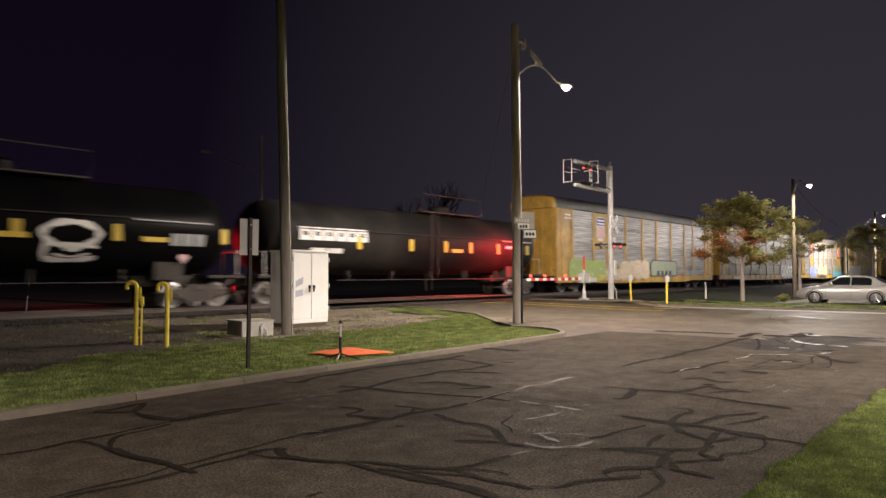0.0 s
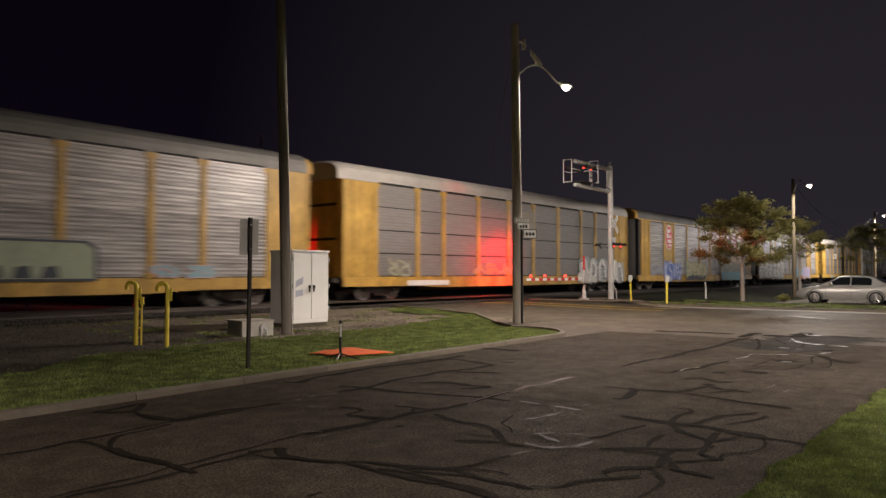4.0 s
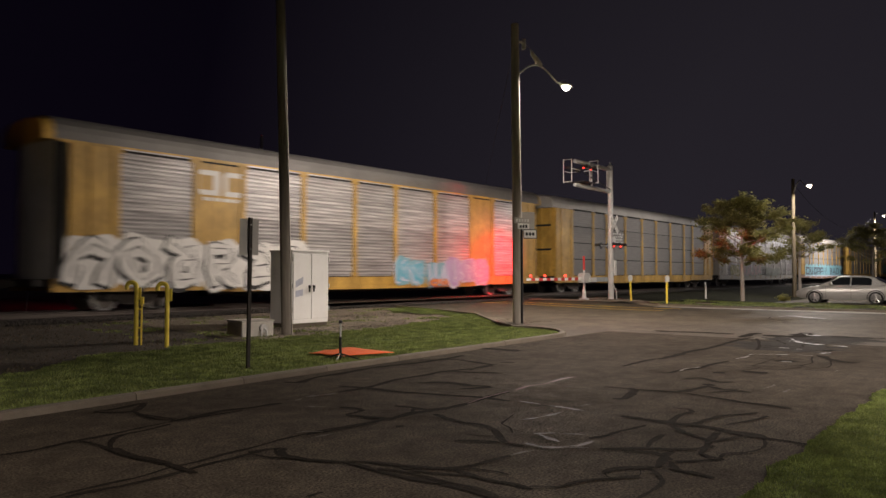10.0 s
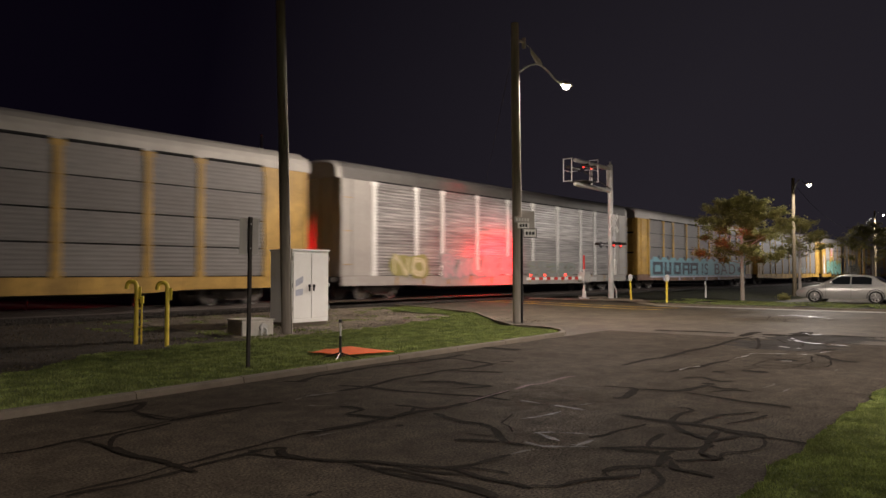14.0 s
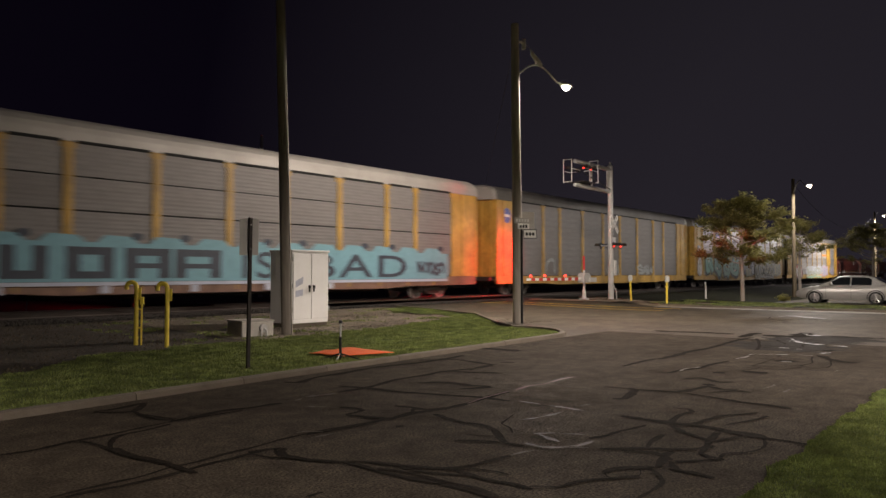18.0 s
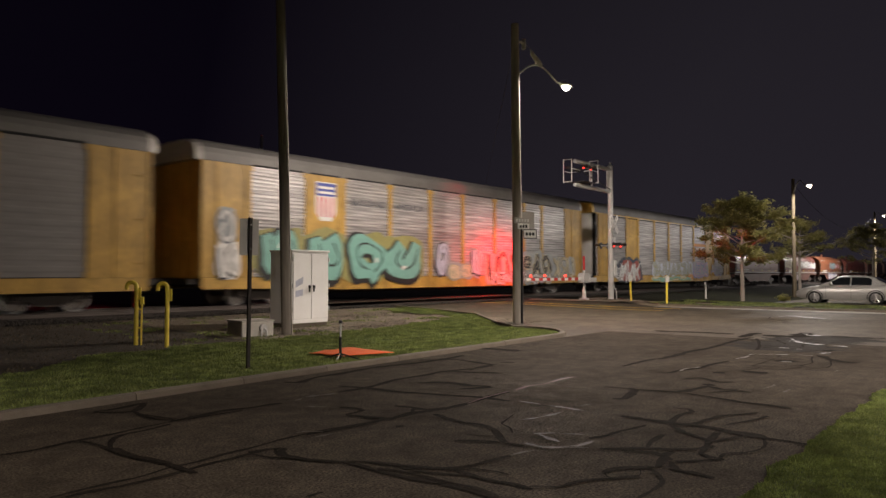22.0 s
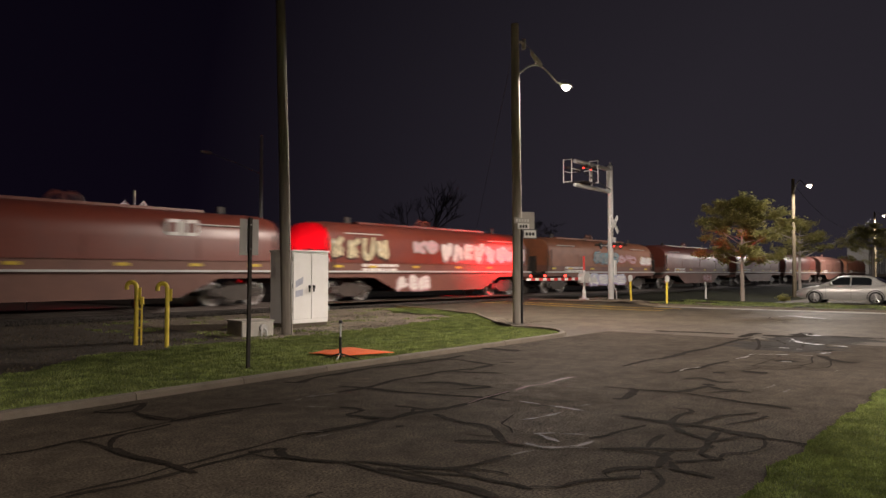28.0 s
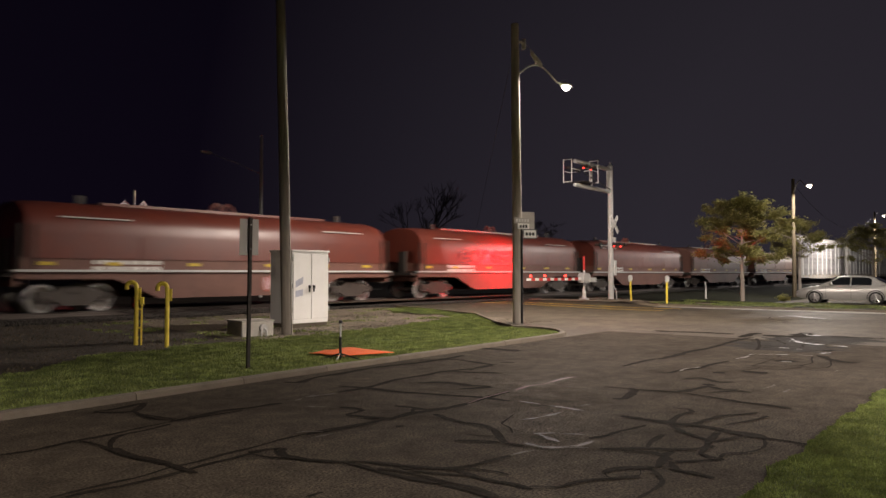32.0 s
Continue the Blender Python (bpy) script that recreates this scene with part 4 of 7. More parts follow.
def cable_vault():
    z = rise(15) - 0.02
    v = thing("cable_vault", pose(10.56, 14.98, z, 0, 0, -8), "low weathered concrete cable box with a steel fitting", "utility box")
    part("body", Shape().box(0, 0.86, 0, 0.80, -0.05, 0.38), VAULT, v, "", None, 0.03)
    part("lid", Shape().box(-0.02, 0.88, -0.02, 0.82, 0.38, 0.42), VAULT, v, "", None, 0.015)
    part("fitting", Shape(True).disc_y(0.55, 0.22, 0.10, -0.07, -0.002, 16).tube([(0.55, -0.08, 0.22), (0.6, -0.12, 0.16), (0.6, -0.12, -0.02)], 0.025, 8)
         .tube([(0.5, -0.06, 0.22), (0.46, -0.1, 0.14), (0.47, -0.1, -0.02)], 0.02, 8), GALV, v, "grey steel conduit fitting")


cable_vault()


def vent_pipe(x, y, turn, ladder):
    z = rise(y) + 0.06
    v = thing("marker_post", pose(x, y, z, 0, 0, turn), "yellow painted steel pipe post with a hooked top", "post", "yellow hooked posts")
    top = 1.32
    pts = [(0, 0, -0.1), (0, 0, top - 0.12)] + [(-0.10 + 0.10 * math.cos(a), 0, top - 0.12 + 0.10 * math.sin(a)) for a in [math.pi * k / 8 for k in range(1, 9)]] + [(-0.20, 0, top - 0.18)]
    part("pipe", Shape(True).tube(pts, 0.045, 12), YELLOW, v)
    part("plate", Shape().box(0.045, 0.095, -0.02, 0.02, top - 0.40, top - 0.14), YELLOW, v)
    if ladder:
        part("side_rail", Shape(True).tube([(0.105, 0.02, -0.1), (0.105, 0.02, 0.92)], 0.02, 8), YELLOW, v)
        part("junction_box", Shape().box(0.08, 0.15, -0.04, 0.05, 0.82, 0.98), YELLOW, v, "", None, 0.01)
        for zz in (0.3, 0.7):
            part("rung", Shape().box(0.02, 0.10, -0.01, 0.025, zz, zz + 0.03), YELLOW, v)


vent_pipe(7.96, 15.13, -40, True)
vent_pipe(8.25, 14.38, -40, False)


def fallen_sign():
    z = rise(10.5) + 0.09
    f = thing("work_sign", pose(9.75, 10.42, z), "orange fabric road work sign collapsed on the grass with its stand", "road sign")
    sh = Shape()
    cx = [(-0.62, -0.50, 0.0), (0.44, -0.84, 0.0), (0.44, 0.38, 0.02), (-0.66, 0.36, 0.0)]
    n = 10
    for j in range(n + 1):
        for i in range(n + 1):
            u, v = i / n, j / n
            p = [cx[0][k] * (1 - u) * (1 - v) + cx[1][k] * u * (1 - v) + cx[2][k] * u * v + cx[3][k] * (1 - u) * v for k in range(3)]
            p[2] += 0.03 * (1 - abs(2 * u - 1)) * (1 - abs(2 * v - 1)) + 0.02 * noise.noise((u * 4, v * 4, 1))
            sh.v.append(tuple(p))
    for j in range(n):
        for i in range(n):
            a = j * (n + 1) + i
            sh.f.append((a, a + 1, a + n + 2, a + n + 1))
    sh.smooth = True
    fabric = part("fabric", sh, ORANGE, f, "slack orange warning fabric")
    mod = fabric.modifiers.new("thickness", "SOLIDIFY")
    mod.thickness = 0.006
    part("mast", Shape(True).tube([(-0.74, -0.62, -0.05), (-0.74, -0.62, 0.36)], 0.026, 10), BLACK, f, "dark stand mast")
    part("mast_tube", Shape(True).tube([(-0.74, -0.62, 0.36), (-0.74, -0.62, 0.62)], 0.016, 8), GALV, f)
    part("knob", Shape(True).tube([(-0.74, -0.62, 0.6), (-0.74, -0.62, 0.66)], 0.035, 8), BLACK, f)
    for k in range(4):
        a = 0.6 + k * math.pi / 2
        part("leg", Shape(True).tube([(-0.74, -0.62, 0.06), (-0.74 + 0.38 * math.cos(a), -0.62 + 0.38 * math.sin(a), -0.05)], 0.014, 6), BLACK, f)


fallen_sign()

# ---- crossing signals ----


def flasher_pair(parent, x, y, z, turn, lit, back=0.25):
    """Two hooded red lamps on black backing discs."""
    m = pose(x, y, z, 0, 0, turn)
    arm = part("flasher_arm", Shape(True).tube([(-0.42, 0, 0), (0.42, 0, 0)], 0.025, 8), GALV, parent, "", m)
    for dx in (-0.40, 0.40):
        part("backing", Shape(True).disc_y(dx, 0, back, -0.02, 0.0, 20), BLACK, arm, "black round backing")
        hood = Shape(True)
        rings = []
        for yy, r in ((-0.02, 0.115), (-0.32, 0.125)):
            rings.append([(dx + r * math.cos(a), yy, r * math.sin(a)) for a in [radians(-10 + 200 * k / 10) for k in range(11)]])
        hood.loft(rings, cap=False, close=False)
        hd = part("hood", hood, DARK, arm, "dark hood lit red inside")
        mod = hd.modifiers.new("thickness", "SOLIDIFY")
        mod.thickness = 0.008
        part("lens", Shape(True).disc_y(dx, 0, min(0.112, back * 0.5), -0.05, -0.021, 18), REDLIT if lit else REDDIM, arm, "lit red lens" if lit else "dark red lens")


def crossbuck(parent, z, turn):
    for a in (45, -45):
        blade = part("crossbuck_blade", Shape().box(-0.62, 0.62, -0.008, 0.008, -0.115, 0.115), WHITE, parent, "white crossbuck blade",
                     pose(0, 0, 0, 0, 0, turn) @ pose(0, -0.20 - 0.02 * (a > 0), z, 0, a, 0))
        for k in range(4):
            if k != 1:
                part("lettering_bar", Shape().box(-0.48 + 0.28 * k, -0.30 + 0.28 * k, -0.011, -0.0085, -0.035, 0.035), SIGNBACK, blade)


def cantilever_mast():
    x, y = 35.9, 17.8
    z = rise(y)
    c = thing("crossing_signal", (x, y, z), "galvanised cantilever crossing signal with crossbuck and red flashers", "railway signal")
    part("base", Shape().box(-0.3, 0.3, -0.3, 0.3, -0.05, 0.08), CONCRETE, c)
    part("mast", Shape(True).tube([(0, 0, 0.08), (0, 0, 7.25)], [0.15, 0.14], 16), GALV, c)
    part("cap", Shape(True).tube([(0, 0, 7.25), (0, 0, 7.33)], [0.16, 0.04], 12), GALV, c)
    for zz in (7.05, 5.85):
        part("arm", Shape(True).tube([(0.1, 0, zz), (-3.85, 0, zz + 0.03)], 0.105, 12), GALV, c, "thick horizontal tube arm")
        part("arm_cap", Shape(True).tube([(-3.85, 0, zz + 0.03), (-3.93, 0, zz + 0.03)], [0.105, 0.04], 12), GALV, c)
    for xx in (-0.35, -2.1):
        part("brace", Shape(True).tube([(xx, 0, 5.87), (xx, 0, 7.05)], 0.055, 8), GALV, c)
    part("conduit", Shape(True).tube([(-0.3, -0.14, 5.95), (-1.8, -0.16, 6.25), (-3.1, -0.1, 6.55)], 0.03, 6), DARK, c)
    plat = part("walkway", Shape().box(-3.75, -2.5, -0.5, 0.5, 6.02, 6.06), DARK, c, "dark steel grating walkway")
    for xx, side in ((-3.9, 0.62), (-2.6, -0.62)):
        for yy in (side * 0.25, side):
            part("rail_post", Shape(True).tube([(xx, yy, 6.02), (xx, yy, 7.2)], 0.028, 6), GALV, plat)
        for zz in (6.05, 7.17):
            part("hand_rail", Shape(True).tube([(xx, side * 0.25, zz), (xx, side, zz)], 0.024, 6), GALV, plat)
        part("hand_rail", Shape(True).tube([(xx, side, 6.6), (-3.25, side, 6.6), (-3.25, side * 0.3, 6.6)], 0.018, 6), GALV, plat)
    flasher_pair(c, -3.2, -0.3, 6.75, 0, True, 0.14)
    flasher_pair(c, -3.2, 0.3, 6.75, 180, True, 0.14)
    flasher_pair(c, 0, -0.36, 2.95, 0, True, 0.18)
    flasher_pair(c, 0, 0.36, 2.95, 180, True, 0.18)
    crossbuck(c, 4.1, 0)
    part("sign_plate", Shape().box(-0.22, 0.22, -0.19, -0.18, 3.1, 3.4), WHITE, c, "small white plate under the crossbuck")
    part("cover", Shape().box(0.02, 0.2, -0.24, -0.16, 1.35, 2.15), WHITE, c, "white sleeve on the mast")
    part("brace_leg", Shape(True).tube([(0.15, 0, 1.0), (0.42, -0.1, 0.5), (0.45, -0.1, 0.0)], 0.035, 8), GALV, c)
    part("bell", Shape(True).tube([(0, 0, 7.33), (0, 0, 7.45)], [0.06, 0.05], 10), GALV, c)
    return c


cantilever_mast()


def gate_mast():
    x, y = 34.95, 18.9
    z = rise(y)
    g = thing("crossing_gate", (x, y, z), "lowered crossing gate with red and white striped arm", "crossing gate")
    part("base", Shape().box(-0.19, 0.19, -0.19, 0.19, -0.05, 0.10), GALV, g)
    part("pedestal", Shape(True).tube([(0, 0, 0.1), (0, 0, 0.2), (0, 0, 0.55), (0, 0, 0.6)], [0.13, 0.12, 0.08, 0.05], 12), GALV, g)
    part("mast", Shape(True).tube([(0, 0, 0.5), (0, 0, 2.2)], 0.055, 10), ALU, g)
    part("mast_tip", Shape(True).tube([(0, 0, 1.6), (0, 0, 2.35)], 0.06, 10), REDP, g, "red painted mast tip")
    box = part("mechanism", Shape().prism_y([(-0.34, 0.92), (0.26, 0.92), (0.40, 1.05), (0.40, 1.30), (0.24, 1.46), (-0.20, 1.46), (-0.34, 1.34)], -0.2, 0.2), GALV, g, "grey gate mechanism housing", None, 0.03)
    for yy in (-0.28, 0.2):
        part("counterweight", Shape().box(0.2, 0.9, yy, yy + 0.08, 0.95, 1.2), GALV, box)
    n = 15
    for k in range(n):
        part("stripe", Shape().box(-0.33 - 5.3 * (k + 1) / n, -0.33 - 5.3 * k / n - 0.001, -0.025, 0.025, 1.12 - 0.07 + 0.02 * k / n, 1.12 + 0.09 - 0.02 * k / n), REDP if k % 2 else WHITE, g,
             "red stripe" if k % 2 else "white stripe")
    for xx in (-2.0, -4.0, -5.3):
        lm = part("arm_lamp", Shape(True).tube([(xx, 0, 1.2), (xx, 0, 1.25)], 0.03, 8), BLACK, g)
        part("lens", Shape(True).disc_y(xx, 1.30, 0.05, -0.05, 0.05, 14), REDLIT, lm, "lit red lens")


gate_mast()


def far_mast():
    x, y = 15.1, 29.0
    z = rise(y)
    c = thing("crossing_signal", (x, y, z), "crossing signal mast with crossbuck beyond the railway", "railway signal")
    part("mast", Shape(True).tube([(0, 0, -0.2), (0, 0, 4.85)], 0.06, 10), GALV, c)
    crossbuck(c, 3.9, -27)
    flasher_pair(c, 0, 0.2, 2.9, 180, True)
    flasher_pair(c, 0, -0.2, 2.9, 0, True)


far_mast()


def delineator(x, y, h, lean, label, head=True):
    p = thing("marker_post", pose(x, y, rise(y) + 0.08, 0, lean, 0), label, "post", "marker posts beside the crossing")
    part("stake", Shape(True).tube([(0, 0, -0.1), (0, 0, h)], 0.055, 8), YELLOW if head else WHITE, p)
    if head:
        head = part("head", Shape().prism_y([(-0.10, h - 0.06), (0.05, h - 0.06), (0.12, h + 0.04), (0.12, h + 0.22), (0.02, h + 0.30), (-0.10, h + 0.22)], -0.05, 0.05), GALV, p,
                    "weathered white reflector head", pose(0, 0, 0, 0, 0, -50), 0.015)
        part("collar", Shape(True).tube([(0, 0, h - 0.14), (0, 0, h - 0.05)], 0.068, 10), YELLOW, head)


delineator(36.0, 16.7, 1.05, -5, "yellow marker post with a white head")
delineator(34.9, 14.3, 1.1, 2, "yellow marker post with a white head")
delineator(44.0, 15.6, 0.95, 0, "short white marker post", False)

stake = thing("marker_post", pose(10.4, 27.4, rise(27.4), 0, 4, 0), "thin white plastic stake beyond the track", "post", "marker posts beside the crossing")
part("stake", Shape(True).tube([(0, 0, -0.1), (0, 0, 1.25)], 0.03, 8), WHITE, stake)

# ---- trees, car ----


def tree(x, y, height, spread, seed, leaves, base_h, label, bare=False, lean=(0, 0), leaf_mat=None):
    rng = random.Random(seed)
    t = thing("tree", (x, y, rise(y)), label, "tree", "trees beside the street")
    wood = Shape(True)
    wood.tube([(0, 0, -0.1), (0.02, 0.03, base_h * 0.6), (lean[0] * 0.2, lean[1] * 0.2, base_h), (lean[0] * 0.6, lean[1] * 0.6, height * 0.7), (lean[0], lean[1], height * 0.93)],
              [0.13, 0.11, 0.10, 0.05, 0.015], 10)
    tips = []
    for k in range(26 if not bare else 34):
        u = base_h + (height * 0.88 - base_h) * (k + rng.random()) / (26 if not bare else 34)
        a = k * 2.4 + rng.uniform(-0.4, 0.4)
        v = (u - base_h) / (height - base_h)
        fill = 0.85 + 0.9 * v if v < 0.18 else 1 - 0.93 * (v - 0.18) / 0.82
        r = spread * fill * rng.uniform(0.6, 1.2)
        c = Vector((lean[0] * (u / height), lean[1] * (u / height), u))
        e = c + Vector((math.cos(a) * r, math.sin(a) * r, rng.uniform(0.1, 0.5) * r if not bare else rng.uniform(0.5, 1.2) * r))
        mid = c.lerp(e, 0.5) + Vector((0, 0, -0.04 * r + 0.12))
        wood.tube([tuple(c), tuple(mid), tuple(e)], [0.035, 0.022, 0.006], 5)
        for j in range(7 if not bare else 6):
            f = rng.uniform(0.3, 1.0)
            q = c.lerp(e, f)
            g = q + Vector((rng.uniform(-1, 1), rng.uniform(-1, 1), rng.uniform(-0.25, 0.6))) * 0.34 * spread * 0.5
            wood.tube([tuple(q), tuple(g)], [0.01, 0.004], 3)
            tips += [q.lerp(g, 0.5), g]
        tips.append(e)
    part("trunk", wood, TWIG if bare else BARK, t)
    if bare:
        return t
    s = Shape()
    for _ in range(leaves):
        c = rng.choice(tips) + Vector((rng.gauss(0, 0.14), rng.gauss(0, 0.14), rng.gauss(0, 0.09)))
        a, b = rng.uniform(0, 6.28), rng.uniform(-1.4, 1.4)
        size = rng.uniform(0.035, 0.08)
        u = Vector((math.cos(a), math.sin(a), 0.3 * b)) * size
        v = Vector((-math.sin(a) * math.cos(b), math.cos(a) * math.cos(b), math.sin(b))) * size * 0.55
        n = len(s.v)
        s.v += [tuple(c - u), tuple(c - v), tuple(c + u), tuple(c + v)]
        s.f.append((n, n + 1, n + 2, n + 3))
    me = bpy.data.meshes.new("crown")
    me.from_pydata(s.v, [], s.f)
    part("crown", me, leaf_mat or LEAF, t, "loose layered crown of small green and rusty leaves")
    return t


def bare_tree(x, y, height, seed):
    """A leafless tree whose limbs fork again and again."""
    rng = random.Random(seed)
    t = thing("tree", (x, y, rise(y)), "bare leafless tree in the dark behind the railway", "tree", "trees behind the railway")
    wood = Shape(True)

    def limb(a, way, length, r, depth):
        mid = a + way * length * 0.5 + Vector((rng.uniform(-1, 1), rng.uniform(-1, 1), 0)) * length * 0.06
        b = a + way * length
        wood.tube([tuple(a), tuple(mid), tuple(b)], [r, r * 0.85, r * 0.62], 6 if depth < 3 else 4, depth == 0)
        if depth == 5:
            return
        for _ in range(3 if depth < 4 else 4):
            turn = Vector((rng.uniform(-1, 1), rng.uniform(-1, 1), rng.uniform(-0.1, 0.5)))
            limb(a.lerp(b, rng.uniform(0.7, 1.0)), (way + turn * 0.75).normalized(), length * rng.uniform(0.62, 0.85), r * 0.58, depth + 1)

    limb(Vector((0, 0, -0.1)), Vector((0.03, 0, 1)).normalized(), height * 0.27, 0.2, 0)
    part("trunk", wood, TWIG, t)
    return t


tree(42.56, 13.0, 6.2, 3.3, 11, 36000, 1.9, "young street tree with green and rusty autumn leaves")
tree(60.9, 14.3, 6.1, 3.3, 14, 14000, 2.4, "small street tree with sparse green leaves")
tree(78.0, 12.0, 6.6, 3.6, 12, 16000, 2.4, "young street tree with yellow green leaves")
bare_tree(52.3, 45.0, 12.6, 21)
bare_tree(55.5, 47.0, 9.0, 23)
tree(84.0, 52.0, 9.0, 6.0, 22, 7000, 1.5, "dark leafy tree behind the railway", False, (0, 0), FARLEAF)


def shrub(x, y):
    rng = random.Random(4)
    b = thing("shrub", (x, y, rise(y) + 0.1), "small low green shrub at the lot's edge", "shrub")
    s = Shape()
    for _ in range(450):
        c = Vector((rng.gauss(0, 0.15), rng.gauss(0, 0.15), abs(rng.gauss(0.1, 0.11))))
        u = Vector((rng.uniform(-1, 1), rng.uniform(-1, 1), rng.uniform(0, 1))) * 0.06
        v = Vector((rng.uniform(-1, 1), rng.uniform(-1, 1), rng.uniform(-1, 1))) * 0.025
        n = len(s.v)
        s.v += [tuple(c - u), tuple(c - v), tuple(c + u), tuple(c + v)]
        s.f.append((n, n + 1, n + 2, n + 3))
    me = bpy.data.meshes.new("foliage")
    me.from_pydata(s.v, [], s.f)
    part("foliage", me, LEAF, b)


shrub(43.1, 10.96)


def far_pole():
    p = thing("utility_pole", (29.6, 40, 0), "slim wooden pole with an unlit lamp behind the railway", "pole", "poles along the railway")
    part("shaft", Shape(True).tube([(0, 0, 0), (0, 0, 10.8)], [0.15, 0.11], 10), ALU, p)
    part("lamp_arm", Shape(True).tube([(0, 0, 8.2), (-1.2, 1.0, 8.9), (-2.6, 2.0, 9.5)], 0.03, 6), GALV, p)
    part("luminaire", Shape(True).tube([(-2.5, 1.9, 9.5), (-2.7, 2.1, 9.55), (-3.1, 2.4, 9.6)], [0.06, 0.14, 0.08], 8), ALU, p)


far_pole()


def glass_mat():
    m = bpy.data.materials.new("tinted_glass")
    m.use_nodes = True
    p = m.node_tree.nodes["Principled BSDF"]
    p.inputs["Base Color"].default_value = (0.012, 0.014, 0.016, 1)
    p.inputs["Roughness"].default_value = 0.08
    p.inputs["Coat Weight"].default_value = 0.5
    return m


GLASS = glass_mat()
CAR_PAINT = surf("silver_beige_car_paint", (0.47, 0.46, 0.445), 0.35, 0.25, vary=0.05, grain=80, amount=0.12, stain_size=1.5, bump=0, coat=0.6)
TYRE = surf("tyre_rubber", (0.02, 0.02, 0.02), 0.8, vary=0.2, amount=0.3, bump=0.2)
ALLOY = surf("alloy_rim", (0.62, 0.62, 0.62), 0.3, 0.9, vary=0.08, amount=0.2, bump=0)
LAMPGLASS = surf("lamp_glass", (0.5, 0.5, 0.5), 0.12, 0.3, vary=0.1, amount=0.1, bump=0)


def sedan():
    """A sedan, nose towards +y; the local x is its width."""
    c = thing("sedan", pose(42.2, 7.62, 0.04), "silver beige sedan parked in the lot", "car")
    # outline stations from tail to nose: y, half width at belt, sill z, belt z
    st = [(-2.42, 0.62, 0.42, 0.80), (-2.36, 0.80, 0.30, 0.98), (-2.0, 0.88, 0.24, 1.02), (-1.4, 0.91, 0.22, 0.98), (-0.4, 0.92, 0.22, 0.94),
          (0.6, 0.92, 0.22, 0.93), (1.2, 0.91, 0.22, 0.91), (1.7, 0.89, 0.24, 0.84), (2.1, 0.82, 0.28, 0.74), (2.33, 0.66, 0.33, 0.62), (2.40, 0.45, 0.40, 0.52)]
    rings = []
    for y, w, z0, z1 in st:
        h = z1 - z0
        half = [(w * 0.90, z0), (w, z0 + h * 0.28), (w * 1.0, z0 + h * 0.6), (w * 0.965, z0 + h * 0.88), (w * 0.86, z1), (w * 0.45, z1 + 0.03)]
        rings.append([(a, y, b) for a, b in half] + [(-a, y, b) for a, b in reversed(half)])
    body = part("body", Shape(True).loft(rings), CAR_PAINT, c)
    # cabin
    cab = [(-1.78, 0.70, 0.98, 1.02), (-1.25, 0.64, 0.96, 1.34), (-0.75, 0.60, 0.94, 1.43), (-0.1, 0.59, 0.93, 1.45), (0.35, 0.61, 0.92, 1.38), (0.75, 0.66, 0.91, 1.18), (1.22, 0.74, 0.89, 0.93)]
    rings = []
    for y, w, z0, z1 in cab:
        half = [(0.86, z0 - 0.03), (0.86 * 0.5 + w * 0.5, (z0 + z1) / 2), (w, z1 - 0.04), (w * 0.8, z1)]
        rings.append([(a, y, b) for a, b in half] + [(-a, y, b) for a, b in reversed(half)])
    part("roof", Shape(True).loft(rings), CAR_PAINT, c)
    for sgn in (-1, 1):
        for ys, name in (((-0.22, 0.62), "front_window"), ((-1.18, -0.30), "rear_window")):
            g = Shape()
            ztop = lambda y: 1.38 if -1.0 < y < 0.25 else (1.38 - max(0, (y - 0.25)) * 0.62 if y > 0 else 1.38 - (-1.0 - y) * 0.5)
            pts = []
            for k in range(7):
                y = ys[0] + (ys[1] - ys[0]) * k / 6
                pts.append((y, 0.97, ztop(y) - 0.03))
            low = [(sgn * 0.868, y, a) for y, a, b in pts]
            high = [(sgn * (0.868 - (b - 0.97) * 0.50), y, b) for y, a, b in pts]
            g.loft([low, high], cap=False, close=False)
            w = part(name, g, GLASS, c, "dark side window")
            mod = w.modifiers.new("thickness", "SOLIDIFY")
            mod.thickness = 0.01
        part("mirror", Shape(True).tube([(sgn * 0.86, 0.62, 0.98), (sgn * 0.98, 0.60, 1.02), (sgn * 1.04, 0.58, 1.02)], [0.03, 0.08, 0.06], 8), CAR_PAINT, c)
        for y in (-0.26,):
            part("door_handle", Shape().box(sgn * 0.915, sgn * 0.945, y - 0.42, y - 0.24, 0.80, 0.83), CAR_PAINT, c)
        part("door_seam", Shape().box(sgn * 0.915, sgn * 0.924, -0.285, -0.275, 0.30, 0.94).box(sgn * 0.915, sgn * 0.924, 0.86, 0.87, 0.30, 0.90), BLACK, c, "dark door seam")
        part("headlight", Shape(True).tube([(sgn * 0.58, 2.18, 0.62), (sgn * 0.76, 2.02, 0.66)], [0.09, 0.07], 10), LAMPGLASS, c, "clear headlight")
        part("tail_light", Shape(True).tube([(sgn * 0.66, -2.38, 0.82), (sgn * 0.82, -2.2, 0.86)], [0.09, 0.07], 10), REDDIM, c, "red tail light")
        for y in (1.39, -1.36):
            wh = part("wheel", Shape(True).disc_y(0, 0, 0.36, -0.012, 0.012, 24), BLACK, c, "", pose(sgn * 0.80, y, 0.325, 0, 0, 90 * sgn))
            tyre = Shape(True)
            rings = []
